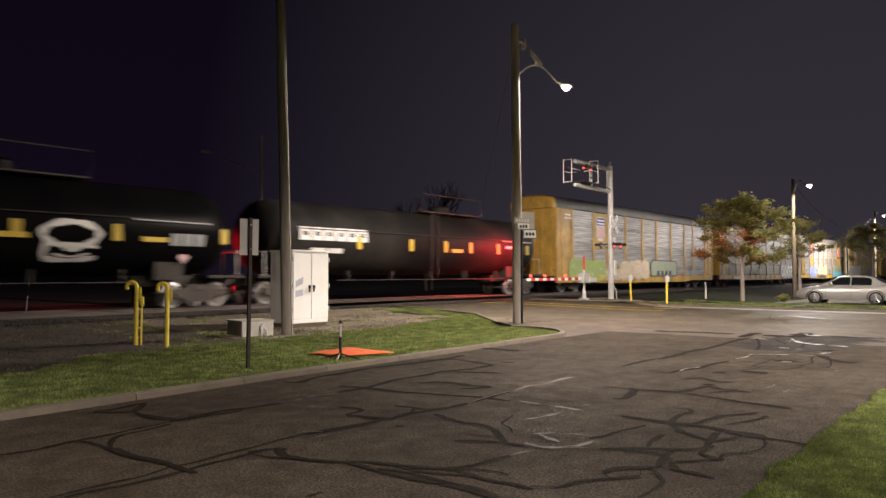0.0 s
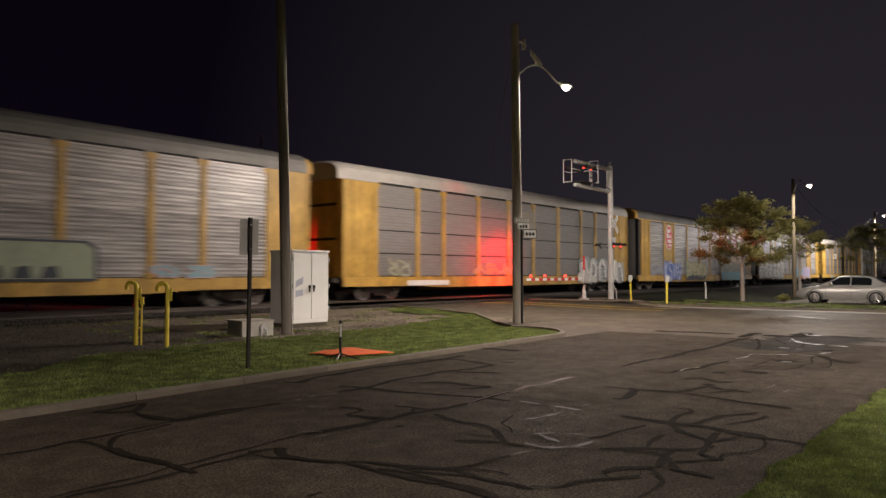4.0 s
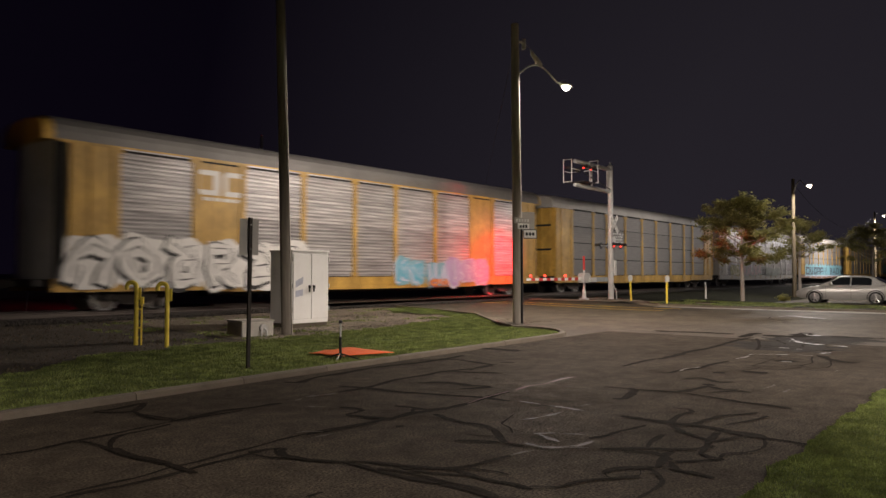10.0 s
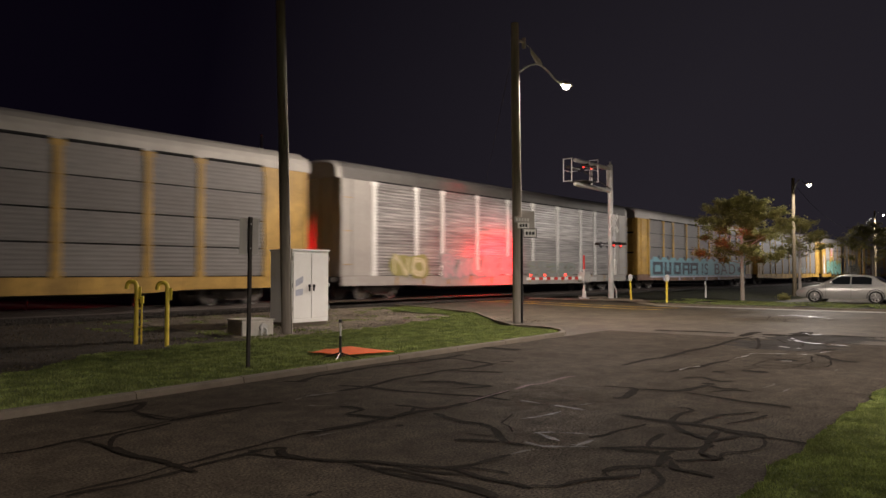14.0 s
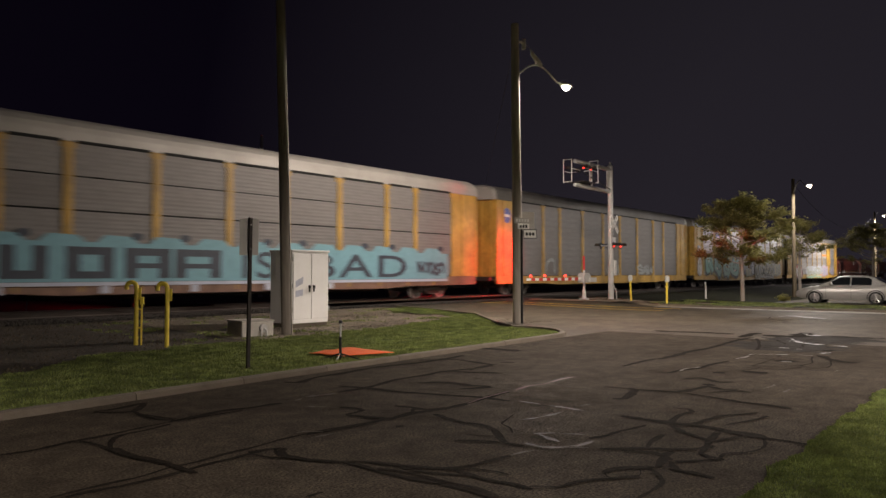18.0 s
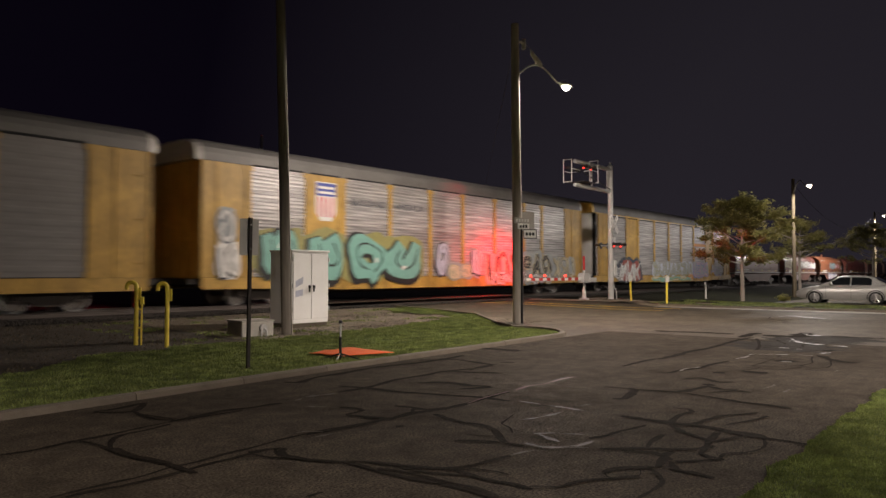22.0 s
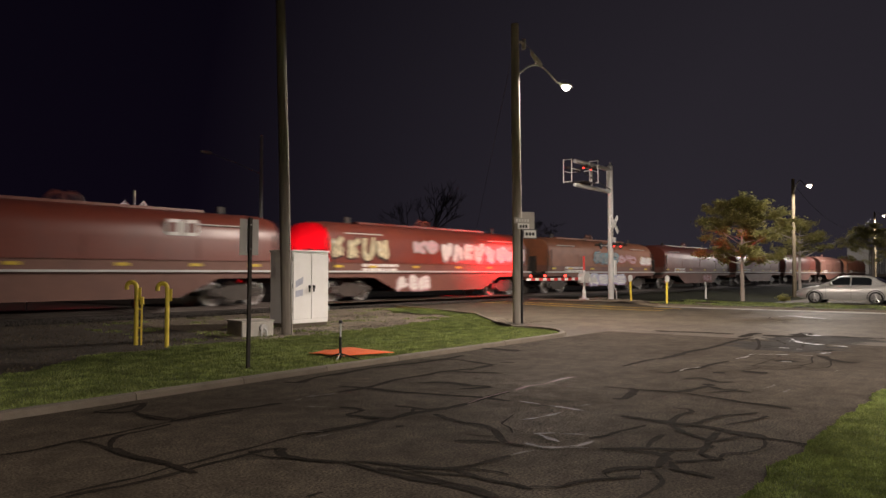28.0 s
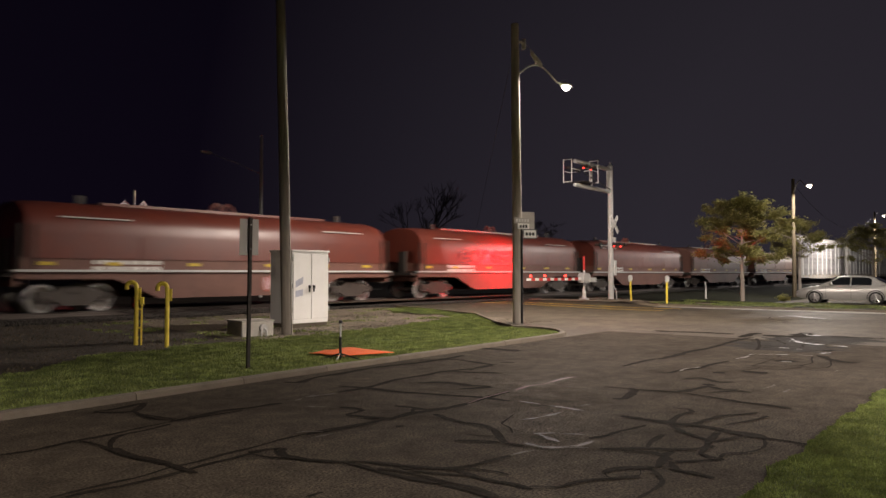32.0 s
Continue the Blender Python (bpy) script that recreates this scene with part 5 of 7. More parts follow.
            for yy, r in ((-0.13, 0.23), (-0.13, 0.30), (-0.09, 0.325), (0.09, 0.325), (0.13, 0.30), (0.13, 0.23)):
                rings.append([(r * math.cos(a), yy, r * math.sin(a)) for a in [2 * math.pi * k / 24 for k in range(24)]])
            part("tyre", tyre.loft(rings, cap=False), TYRE, wh, "black rubber tyre")
            rim = Shape(True)
            rim.disc_y(0, 0, 0.06, -0.145, -0.08, 12)
            for k in range(7):
                a = 2 * math.pi * k / 7
                rim.tube([(0.04 * math.cos(a), -0.12, 0.04 * math.sin(a)), (0.225 * math.cos(a), -0.11, 0.225 * math.sin(a))], [0.03, 0.036], 6)
            rings = []
            for yy, r in ((-0.13, 0.235), (-0.13, 0.212), (0.1, 0.205)):
                rings.append([(r * math.cos(a), yy, r * math.sin(a)) for a in [2 * math.pi * k / 24 for k in range(24)]])
            rim.loft(rings, cap=False)
            part("rim", rim, ALLOY, wh, "silver alloy rim")
            part("wheel_arch", Shape(True).loft([[(r * math.cos(a), yy, r * math.sin(a)) for a in [radians(-5 + 190 * k / 14) for k in range(15)]]
                                                 for yy, r in ((-0.135, 0.40), (-0.135, 0.37), (-0.05, 0.37))], cap=False, close=False), BLACK, wh)
    for name, (ya, za, wa), (yb, zb, wb) in (("windscreen", (1.16, 0.96, 0.66), (0.42, 1.375, 0.53)), ("rear_screen", (-1.74, 1.05, 0.62), (-1.27, 1.34, 0.54))):
        out = 0.02 if ya > 0 else -0.02
        sc = part(name, Shape().quad((-wa, ya + out, za + 0.02), (wa, ya + out, za + 0.02), (wb, yb + out, zb + 0.02), (-wb, yb + out, zb + 0.02)), GLASS, c, "dark sloping glass")
        mod = sc.modifiers.new("thickness", "SOLIDIFY")
        mod.thickness = 0.008
    part("bumper_seam", Shape().box(-0.6, 0.6, 2.36, 2.40, 0.40, 0.44), BLACK, c)


sedan()

# ---- rolling stock ----
CACHE = {}


def shared(key, maker):
    if key not in CACHE:
        CACHE[key] = maker()
    return CACHE[key]


def wheelset_shape():
    s = Shape(True)
    for sg in (-1, 1):
        rings = []
        for yy, r in ((0.66, 0.02), (0.66, 0.46), (0.685, 0.465), (0.695, 0.43), (0.79, 0.42), (0.795, 0.36), (0.755, 0.33), (0.75, 0.17), (0.80, 0.13), (0.82, 0.02)):
            rings.append([(r * math.cos(a), sg * yy, r * math.sin(a)) for a in [2 * math.pi * k / 24 for k in range(24)]])
        s.loft(rings, cap=False)
        s.tube([(0, sg * 0.8, 0), (0, sg * 1.06, 0)], 0.10, 10)
        for k in range(3):
            a = 2 * math.pi * k / 3
            s.disc_y(0.06 * math.cos(a), 0.06 * math.sin(a), 0.02, sg * 1.05, sg * 1.085, 6)
    s.tube([(0, -0.7, 0), (0, 0.7, 0)], 0.085, 10)
    me = s.mesh("wheelset")
    me.materials.append(RUST)
    me.materials.append(TREAD)
    for f in me.polygons:
        if all(math.hypot(me.vertices[i].co.x, me.vertices[i].co.z) > 0.35 for i in f.vertices):
            f.material_index = 1
    return me


def frame_shape():
    s = Shape()
    for sg in (-1, 1):
        y0, y1 = sorted((sg * 0.92, sg * 1.06))
        s.prism_y([(-1.15, 0.40), (-1.15, 0.62), (-0.62, 0.64), (-0.42, 0.80), (0.42, 0.80), (0.62, 0.64), (1.15, 0.62), (1.15, 0.40), (1.0, 0.36),
                   (0.72, 0.38), (0.38, 0.20), (-0.38, 0.20), (-0.72, 0.38), (-1.0, 0.36)], y0, y1)
        for dx in (-0.12, 0, 0.12):
            s.tube([(dx, sg * 1.0, 0.28), (dx, sg * 1.0, 0.62)], 0.045, 8)
    s.box(-0.2, 0.2, -1.1, 1.1, 0.58, 0.78)
    return s


WHEELSETS = []


def bogie(car, x):
    b = part("bogie", shared("bogie", lambda: frame_shape().mesh("bogie")), BOGIE, car, "dark cast steel bogie", (x, 0, 0))
    for dx in (-0.87, 0.87):
        w = part("wheelset", shared("wheelset", wheelset_shape), RUST, b, "worn steel wheelset", (dx, 0, 0.42))
        WHEELSETS.append((w, dx))
    return b


def coupler(car, x, out):
    s = Shape()
    a, b = sorted((x, x + out * 0.75))
    s.box(a, b, -0.09, 0.09, 0.78, 0.96)
    a, b = sorted((x + out * 0.55, x + out * 0.86))
    s.box(a, b, -0.17, 0.17, 0.72, 1.02)
    part("coupler", s, DARK, car, "", None, 0.02)
    hose = [(x, 0.3, 0.8), (x + out * 0.4, 0.3, 0.4), (x + out * 0.85, 0.2, 0.45)]
    part("air_hose", Shape(True).tube(hose, 0.025, 6), BLACK, car)


def corrugated(w, z0, z1, pitch, deep, thick=0.02):
    """A panel in the x, z plane with ridges along x; its outside looks to -y."""
    n = max(2, int((z1 - z0) / pitch))
    out = []
    for k in range(n):
        a, b = z0 + (z1 - z0) * k / n, z0 + (z1 - z0) * (k + 1) / n
        h = b - a
        out += [(0, a), (0, a + h * 0.38), (-deep, a + h * 0.52), (-deep, a + h * 0.86)]
    out.append((0, z1))
    s = Shape()
    s.loft([[(x, y, z) for y, z in out] for x in (0, w)], cap=False, close=False)
    s.quad((0, thick, z0), (w, thick, z0), (w, thick, z1), (0, thick, z1))
    return s


BAYS = [0, 1.95, 4.7, 6.6, 9.4, 12.15, 14.65, 17.4, 20.2, 22.1, 24.85, 26.8]
HALF = 1.55


def roof_profile(dark):
    half = [(HALF - 0.02, 5.12), (HALF - 0.02, 5.40), (HALF - 0.06, 5.58), (HALF - 0.18, 5.74), (HALF - 0.45, 5.87), (0.6, 5.95), (0, 5.98)]
    return [(-y, z) for y, z in half] + half[-2::-1]


# bent strokes of sprayed shapes, each one line in a unit square
STROKES = (((0.0, 0.0), (0.3, 0.6), (0.5, 1.0), (0.75, 0.5), (1.0, 0.0), (0.8, 0.32), (0.25, 0.34)),
           ((0.1, 0.0), (0.1, 0.5), (0.1, 1.0), (0.8, 0.95), (0.92, 0.72), (0.6, 0.5), (0.25, 0.48), (0.6, 0.25), (1.0, 0.0)),
           ((0.95, 0.85), (0.5, 1.0), (0.1, 0.8), (0.3, 0.55), (0.8, 0.4), (0.9, 0.15), (0.5, 0.0), (0.05, 0.12)),
           ((0.1, 1.0), (0.12, 0.0), (0.16, 0.45), (0.9, 1.0), (0.4, 0.5), (1.0, 0.0)),
           ((0.95, 0.95), (0.12, 0.92), (0.15, 0.52), (0.75, 0.54), (0.15, 0.46), (0.1, 0.08), (1.0, 0.04)),
           ((0.05, 0.0), (0.12, 1.0), (0.5, 0.5), (0.85, 0.0), (0.95, 1.0)),
           ((0.5, 1.0), (0.1, 0.75), (0.05, 0.3), (0.45, 0.0), (0.9, 0.2), (0.95, 0.7), (0.55, 1.0)),
           ((0.05, 1.0), (0.1, 0.25), (0.5, 0.0), (0.9, 0.25), (0.95, 1.0)),
           ((0.95, 0.8), (0.5, 1.0), (0.08, 0.7), (0.1, 0.25), (0.5, 0.0), (0.95, 0.2), (0.9, 0.5), (0.55, 0.45)),
           ((0.0, 0.05), (0.08, 1.0), (0.45, 0.3), (0.9, 1.0), (1.0, 0.0)))


def stroke_ribbon(points, w, y, sharp=False):
    """A flat band of uneven width along bent points, in the x, z plane."""
    pts = [Vector(p) for p in points]
    ends = [pts[0] * 2 - pts[1]] + pts + [pts[-1] * 2 - pts[-2]]
    line = []
    for o, a, b, e in zip(ends, ends[1:], ends[2:], ends[3:]):
        for i in range(4):
            u = i / 4
            line.append(a.lerp(b, u) if sharp else 0.5 * (2 * a + (b - o) * u + (2 * o - 5 * a + 4 * b - e) * u * u + (3 * a - o - 3 * b + e) * u ** 3))
    line.append(pts[-1])
    s, last = Shape(), len(line) - 1
    for i, p in enumerate(line):
        along = (line[min(i + 1, last)] - line[max(i - 1, 0)])
        along = along.normalized() if along.length > 1e-6 else Vector((1, 0))
        if i in (0, last):
            p = p + along * w * (0.7 if i else -0.7)
        side = Vector((-along.y, along.x)) * w * (1 + 0.25 * math.sin(i * 0.9 + p.x)) * (0.8 if i in (0, last) else 1)
        for q in (p - side, p + side):
            s.v.append((q.x, y - 0.00005 * i, q.y))
    s.f = [(2 * i, 2 * i + 1, 2 * i + 3, 2 * i + 2) for i in range(last)]
    return s


def graffiti(car, x0, x1, z0, z1, count, fill, line, seed, y=-HALF - 0.060, haze=None, fat=0.15, sharp=False):
    """Sprayed bent shapes in a row, each with a cast edge, an outline, a fill and a glint."""
    rng = random.Random(seed)
    w = (x1 - x0) / count
    label = "%s sprayed graffiti shape with %s outline" % (fill, line)
    for k in range(count):
        g = STROKES[rng.randrange(len(STROKES))]
        fx, fz = rng.random() < 0.5, rng.random() < 0.5
        lw, lh = w * rng.uniform(0.92, 1.12), (z1 - z0) * rng.uniform(0.84, 1.0)
        lx, lz = x0 + w * k + (w - lw) * 0.5, z0 + (z1 - z0 - lh) * rng.random()
        slant = rng.uniform(-0.10, 0.16) * lw
        thick = min(lw * 0.9, lh) * fat * rng.uniform(0.85, 1.15)
        m = thick * 1.25
        pts = [(lx + m + (lw - 2 * m) * (1 - a if fx else a) + slant * (b - 0.5) + rng.uniform(-0.11, 0.11) * (lw - 2 * m),
                lz + m + (lh - 2 * m) * (1 - b if fz else b) + rng.uniform(-0.11, 0.11) * (lh - 2 * m)) for a, b in g]
        o = part("graffiti", stroke_ribbon([(a - thick * 0.22, b - thick * 0.2) for a, b in pts], thick * 1.3 + 0.02, -0.004, sharp), SPRAY[line], car, label, (0, y - 0.0015 * (k % 2), 0))
        part("fill", stroke_ribbon(pts, thick, -0.008, sharp), SPRAY[fill], o)
        part("inner_line", stroke_ribbon([(a + thick * 0.3, b + thick * 0.12) for a, b in pts], thick * 0.09, -0.0105, sharp), SPRAY[line], o)
        a, b = pts[1], pts[2]
        part("glint", stroke_ribbon([(a[0] * 0.7 + b[0] * 0.3 - thick * 0.4, a[1] * 0.7 + b[1] * 0.3), (a[0] * 0.4 + b[0] * 0.6 - thick * 0.4, a[1] * 0.4 + b[1] * 0.6)], thick * 0.15, -0.0125), SPRAY["white"], o)
        if haze:
            h = Shape()
            cx, cz, m = lx + lw / 2, lz + lh / 2, 28
            h.f.append(tuple(range(m)))
            off = rng.uniform(0, 40)
            h.v += [(cx + lw * 0.58 * (1 + 0.22 * noise.noise((math.cos(a) * 1.6, math.sin(a) * 1.6, off))) * math.copysign(abs(math.cos(a)) ** 0.6, math.cos(a)), 0.0005 * (k % 3),
                     cz + lh * 0.52 * (1 + 0.3 * noise.noise((math.cos(a) * 2, math.sin(a) * 2, off + 7))) * math.copysign(abs(math.sin(a)) ** 0.6, math.sin(a))) for a in [2 * math.pi * j / m for j in range(m)]]
            part("overspray", h, SPRAY[haze], o)


def autorack(label, style):
    """Covered car-carrying wagon. style: slit or rib panels, colours, logo bays."""
    c = thing("autorack_wagon", (0, TRACK, RAIL_TOP), label, "railway wagon", "wagons of the train")
    slit = style.get("slit", False)
    post_mat = style.get("post", CAR_YELLOW)
    panel_mat = style.get("panel", CAR_PANEL)
    end_mat = style.get("end", CAR_YELLOW)
    roof_mat = style.get("roof", ROOF_DARK)
    sill_mat = style.get("sill", CAR_YELLOW)
    top = 5.11
    length = BAYS[-1]
    # deck, sill and inner core, coloured near-black as the shade behind the panel gaps
    part("core", shared("core", lambda: Shape().box(0.25, length - 0.25, -HALF + 0.07, HALF - 0.07, 0.9, 5.15).mesh("core")), SLIT, c, "near-black box painted as the shaded interior behind the panels")
    for sg in (-1, 1):
        sill = Shape()
        y0, y1 = sorted((sg * (HALF - 0.10), sg * (HALF + 0.01)))
        sill.prism_y([(0.1, 0.62), (5.0, 0.60), (6.5, 0.52), (length - 6.5, 0.52), (length - 5.0, 0.60), (length - 0.1, 0.62), (length - 0.1, 1.03), (0.1, 1.03)], y0, y1)
        part("side_sill", shared(("sill", sill_mat.name, sg), lambda: sill.mesh("side_sill")), sill_mat, c)
    part("floor_frame", shared("floor_frame", lambda: Shape().box(0.05, length - 0.05, -1.4, 1.4, 0.74, 0.98).box(6, length - 6, -0.4, 0.4, 0.35, 0.74).mesh("floor_frame")), DARK, c)
    for k in range(12):
        part("sill_bracket", shared("bracket", lambda: Shape().box(-0.04, 0.04, -HALF - 0.03, -HALF - 0.011, 0.62, 1.02).mesh("sill_bracket")), sill_mat, c, "", (3.4 + k * 1.82, 0, 0))
    part("roof", shared(("roof", roof_mat.name), lambda: Shape().prism_x(roof_profile(0), 0.1, length - 0.1).mesh("roof")), roof_mat, c)
    if style.get("stringer"):
        part("stringer", shared("stringer", lambda: Shape().box(0.2, length - 0.2, -HALF - 0.025, -HALF + 0.02, 5.06, 5.15).mesh("stringer")), style["stringer"], c, "bright top rail")
    # side panels and posts, near side and far side
    for side in (-1, 1):
        for b in range(1, len(BAYS) - 2):
            x0, x1 = BAYS[b] + 0.07, BAYS[b + 1] - 0.07
            w = round(x1 - x0, 2)
            m = panel_mat
            solid = b in style.get("solid", ())
            if solid:
                m = style.get("solid_mat", CAR_YELLOW)
            at = Matrix.Translation((x0, -HALF, 0)) if side < 0 else Matrix.Translation((x1, HALF, 0)) @ pose(0, 0, 0, 0, 0, 180)
            if side > 0:
                part("side_panel", shared(("far", w, m.name), lambda: corrugated(w, 1.06, top, 0.5, 0.02).mesh("side_panel")), m, c, "", at)
            elif slit and not solid:
                for r in range(4):
                    z0 = 1.07 + r * 1.012
                    part("side_panel", shared(("slit", w, r, m.name), lambda: corrugated(w, z0, z0 + (0.958 if r != 2 else 0.970), 0.122, 0.005).mesh("side_panel")), m, c, "", at)
            elif solid and style.get("half_logo"):
                part("side_panel", shared(("rib", w, panel_mat.name), lambda: corrugated(w, 1.06, top, 0.135, 0.032).mesh("side_panel")), panel_mat, c, "", at)
                part("emblem_plate", shared(("plate", w, m.name), lambda: Shape().box(-0.1, w + 0.1, -0.045, -0.033, 2.75, top - 0.02).mesh("emblem_plate")), m, c, "yellow emblem plate", at)
            elif solid:
                part("side_panel", shared(("solid", w, m.name), lambda: Shape().box(0, w, -0.02, 0.02, 1.06, top).mesh("side_panel")), m, c, "flat painted panel", at)
            else:
                part("side_panel", shared(("rib", w, m.name), lambda: corrugated(w, 1.06, top, 0.135, 0.032).mesh("side_panel")) if not style.get("fine") else shared(("fine", w, m.name), lambda: corrugated(w, 1.06, top, 0.33, 0.006).mesh("side_panel")), m, c, "", at)
        for b in range(1, len(BAYS) - 1):
            pm = post_mat
            part("post", shared(("post", pm.name), lambda: Shape().box(-0.12, 0.12, -0.055, 0.03, 1.03, 5.1).box(-0.20, 0.20, -0.05, 0.03, 4.92, 5.1).box(-0.17, 0.17, -0.05, 0.03, 1.03, 1.2).mesh("post")), pm, c, "",
                 Matrix.Translation((BAYS[b], side * HALF, 0)) @ pose(0, 0, 0, 0, 0, 0 if side < 0 else 180))
    zs = (4.985, 5.045) if style.get("stringer") else (5.09, 5.16)
    for b in range(1, len(BAYS) - 2):
        w = round(BAYS[b + 1] - BAYS[b] - 0.44, 2)
        part("eave_slot", shared(("slot", w, zs), lambda: Shape().box(0, w, -HALF - 0.046, -HALF + 0.018, *zs).mesh("eave_slot")), SLIT, c, "ventilation slot under the eave, its shade painted near-black", (BAYS[b] + 0.22, 0, 0))
    inset = 0.5 if style.get("radial") else 0.0
    for x0, x1, fl in ((inset, BAYS[1] - 0.08, 0), (BAYS[-2] + 0.08, length - inset, 1)):
        w = x1 - x0
        part("end_panel", shared(("endp", end_mat.name, fl, inset), lambda: Shape().box(0, w, -0.02, 0.03, 1.04, 5.1).mesh("end_panel")), end_mat, c, "", (x0, -HALF, 0))
        part("corner_post", shared(("cpost", end_mat.name), lambda: Shape().box(0, 0.12, -0.06, -0.021, 1.06, 5.05).mesh("corner_post")), end_mat, c, "", (x0 + (0.02 if not fl else w - 0.14), -HALF, 0))
        part("stiffener", shared(("stiff", end_mat.name), lambda: Shape().box(0.62, 0.72, -0.05, -0.021, 1.06, 5.05).mesh("stiffener")), end_mat, c, "", (x0, -HALF, 0))
        part("end_panel", shared(("endq", end_mat.name, inset), lambda: Shape().box(0, w, -0.03, 0.02, 1.04, 5.1).mesh("end_panel")), end_mat, c, "", (x0, HALF, 0))
        for z in () if inset else (1.5, 2.9, 4.3):
            part("rung", shared("rung", lambda: Shape().box(0, 0.42, -0.075, -0.055, 0, 0.025).mesh("rung")), end_mat, c, "", (x0 + (0.15 if not fl else w - 0.57), -HALF, z))
    for x, sg in ((0.0, -1), (length, 1)):
        door = Shape(True)
        a, b = sorted((x, x - sg * 0.06))
        if inset:
            bow = [(x - sg * (inset * (abs(k) / 8) ** 2.6 - 0.06), k * (HALF - 0.02) / 8) for k in range(-8, 9)]
            door.prism_z(bow + [(u - sg * 0.06, v * 0.96) for u, v in reversed(bow)], 1.0, 5.12)
        else:
            door.box(a, b, -HALF + 0.03, HALF - 0.03, 1.0, 5.12)
        d = part("end_door", door, style.get("door", end_mat), c, "tall folding end door")
        for yy in () if inset else (-1.2, -0.6, 0, 0.6, 1.2):
            a, b = sorted((x + sg * 0.002, x + sg * 0.06))
            part("door_rib", Shape().box(a, b, yy - 0.05, yy + 0.05, 1.05, 5.08), style.get("door", end_mat), d)
        if slit:
            for zz in (2.55, 4.0):
                a, b = sorted((x + sg * 0.062, x + sg * 0.075))
                part("door_slot", Shape().box(a, b, -1.3, 1.3, zz, zz + 0.12), SLIT, d, "gap across the door, its shade painted near-black")
        cap = Shape()
        cap.loft([[(x - sg * 0.12, y, z) for y, z in roof_profile(0)], [(x + sg * 0.20, y * 0.98, 5.1 + (z - 5.1) * 0.86) for y, z in roof_profile(0)]])
        part("roof_cap", cap, style.get("cap", end_mat if not slit else roof_mat), c)
        a, b = sorted((x, x + sg * 0.3))
        part("end_platform", Shape().box(a, b, -1.35, 1.35, 0.8, 0.98), DARK, c)
        coupler(c, x, sg)
    bogie(c, 2.9)
    bogie(c, length - 2.9)
    return c


def decal(car, name, shape, mat, label="", y=-HALF - 0.03):
    return part(name, shape, mat, car, label, (0, y, 0))


def shield(cx, cz, w, h):
    return [(cx - w, cz + h * 0.35), (cx - w, cz + h), (cx + w, cz + h), (cx + w, cz + h * 0.35), (cx + w, cz - h * 0.6), (cx + w * 0.5, cz - h), (cx - w * 0.5, cz - h), (cx - w, cz - h * 0.6)]


def flat(profile, y=0.0):
    s = Shape()
    s.prism_y(profile, y - 0.003, y)
    return s


def rect(x0, x1, z0, z1):
    return [(x0, z0), (x1, z0), (x1, z1), (x0, z1)]


def shield_logo(car, b, cz=4.06):
    """Shield of plain shapes: blue head over pale stripes."""
    cx = (BAYS[b] + BAYS[b + 1]) / 2
    a = decal(car, "emblem", flat(shield(cx, cz, 0.54, 0.78)), SPRAY["white"], "shield emblem with a blue head and red stripes", -HALF - 0.05)
    part("emblem_head", flat(rect(cx - 0.52, cx + 0.52, cz + 0.22, cz + 0.74), -0.004), LOGO_BLUE, a)
    for z in (0.36, 0.56):
        part("emblem_bar", flat(rect(cx - 0.44, cx + 0.44, cz + z - 0.05, cz + z + 0.05), -0.008), SPRAY["white"], a)
    for k in range(4):
        part("emblem_stripe", flat(rect(cx - 0.42 + k * 0.24, cx - 0.32 + k * 0.24, cz - 0.62, cz + 0.18), -0.004), LOGO_RED, a)


def round_logo(car, b, cz=3.95, red=True):
    """Red octagon of plain shapes with pale bars."""
    cx = (BAYS[b] + BAYS[b + 1]) / 2
    oct_ = [(cx + 0.66 * math.cos(radians(22.5 + 45 * k)), cz + 0.92 * math.sin(radians(22.5 + 45 * k))) for k in range(8)]
    rim = [(cx + (x - cx) * 1.1, cz + (z - cz) * 1.08) for x, z in oct_]
    a = decal(car, "emblem", flat(rim), SPRAY["white"], "red eight-sided emblem with a pale rim and bars")
    part("emblem_field", flat(oct_, -0.004), LOGO_RED, a)
    for u0, u1, v0, v1 in ((-0.34, 0.2, 0.36, 0.62), (-0.42, -0.14, -0.05, 0.3), (0.02, 0.34, 0.0, 0.2), (-0.3, 0.42, -0.4, -0.16), (-0.1, 0.36, -0.68, -0.5)):
        part("emblem_bar", flat(rect(cx + u0, cx + u1, cz + v0, cz + v1), -0.008), SPRAY["white"], a)


def noodle_logo(car, cx, cz, size, mat=None, y=-HALF - 0.03, ground=None):
    """A plain white mark: two solid blocks, the second one slanted."""
    mat, ground = mat or SPRAY["white"], ground or CAR_YELLOW
    for pts in (((-1.0, -0.3), (-0.86, -0.44), (-0.1, -0.44), (-0.1, 0.44), (-0.86, 0.44), (-1.0, 0.3)),
                ((0.06, -0.44), (0.78, -0.44), (0.92, -0.3), (0.92, 0.44), (0.2, 0.44), (0.06, 0.3))):
        e = part("emblem", flat([(cx + a * size, cz + b * size) for a, b in pts]), mat, car, "white block emblem", (0, y, 0))
        a = sum(p[0] for p in pts) / 6
        part("emblem_bar", flat(rect(cx + (a - 0.27) * size, cx + (a + 0.27) * size, cz - 0.26 * size, cz + 0.26 * size), -0.004), ground, e)


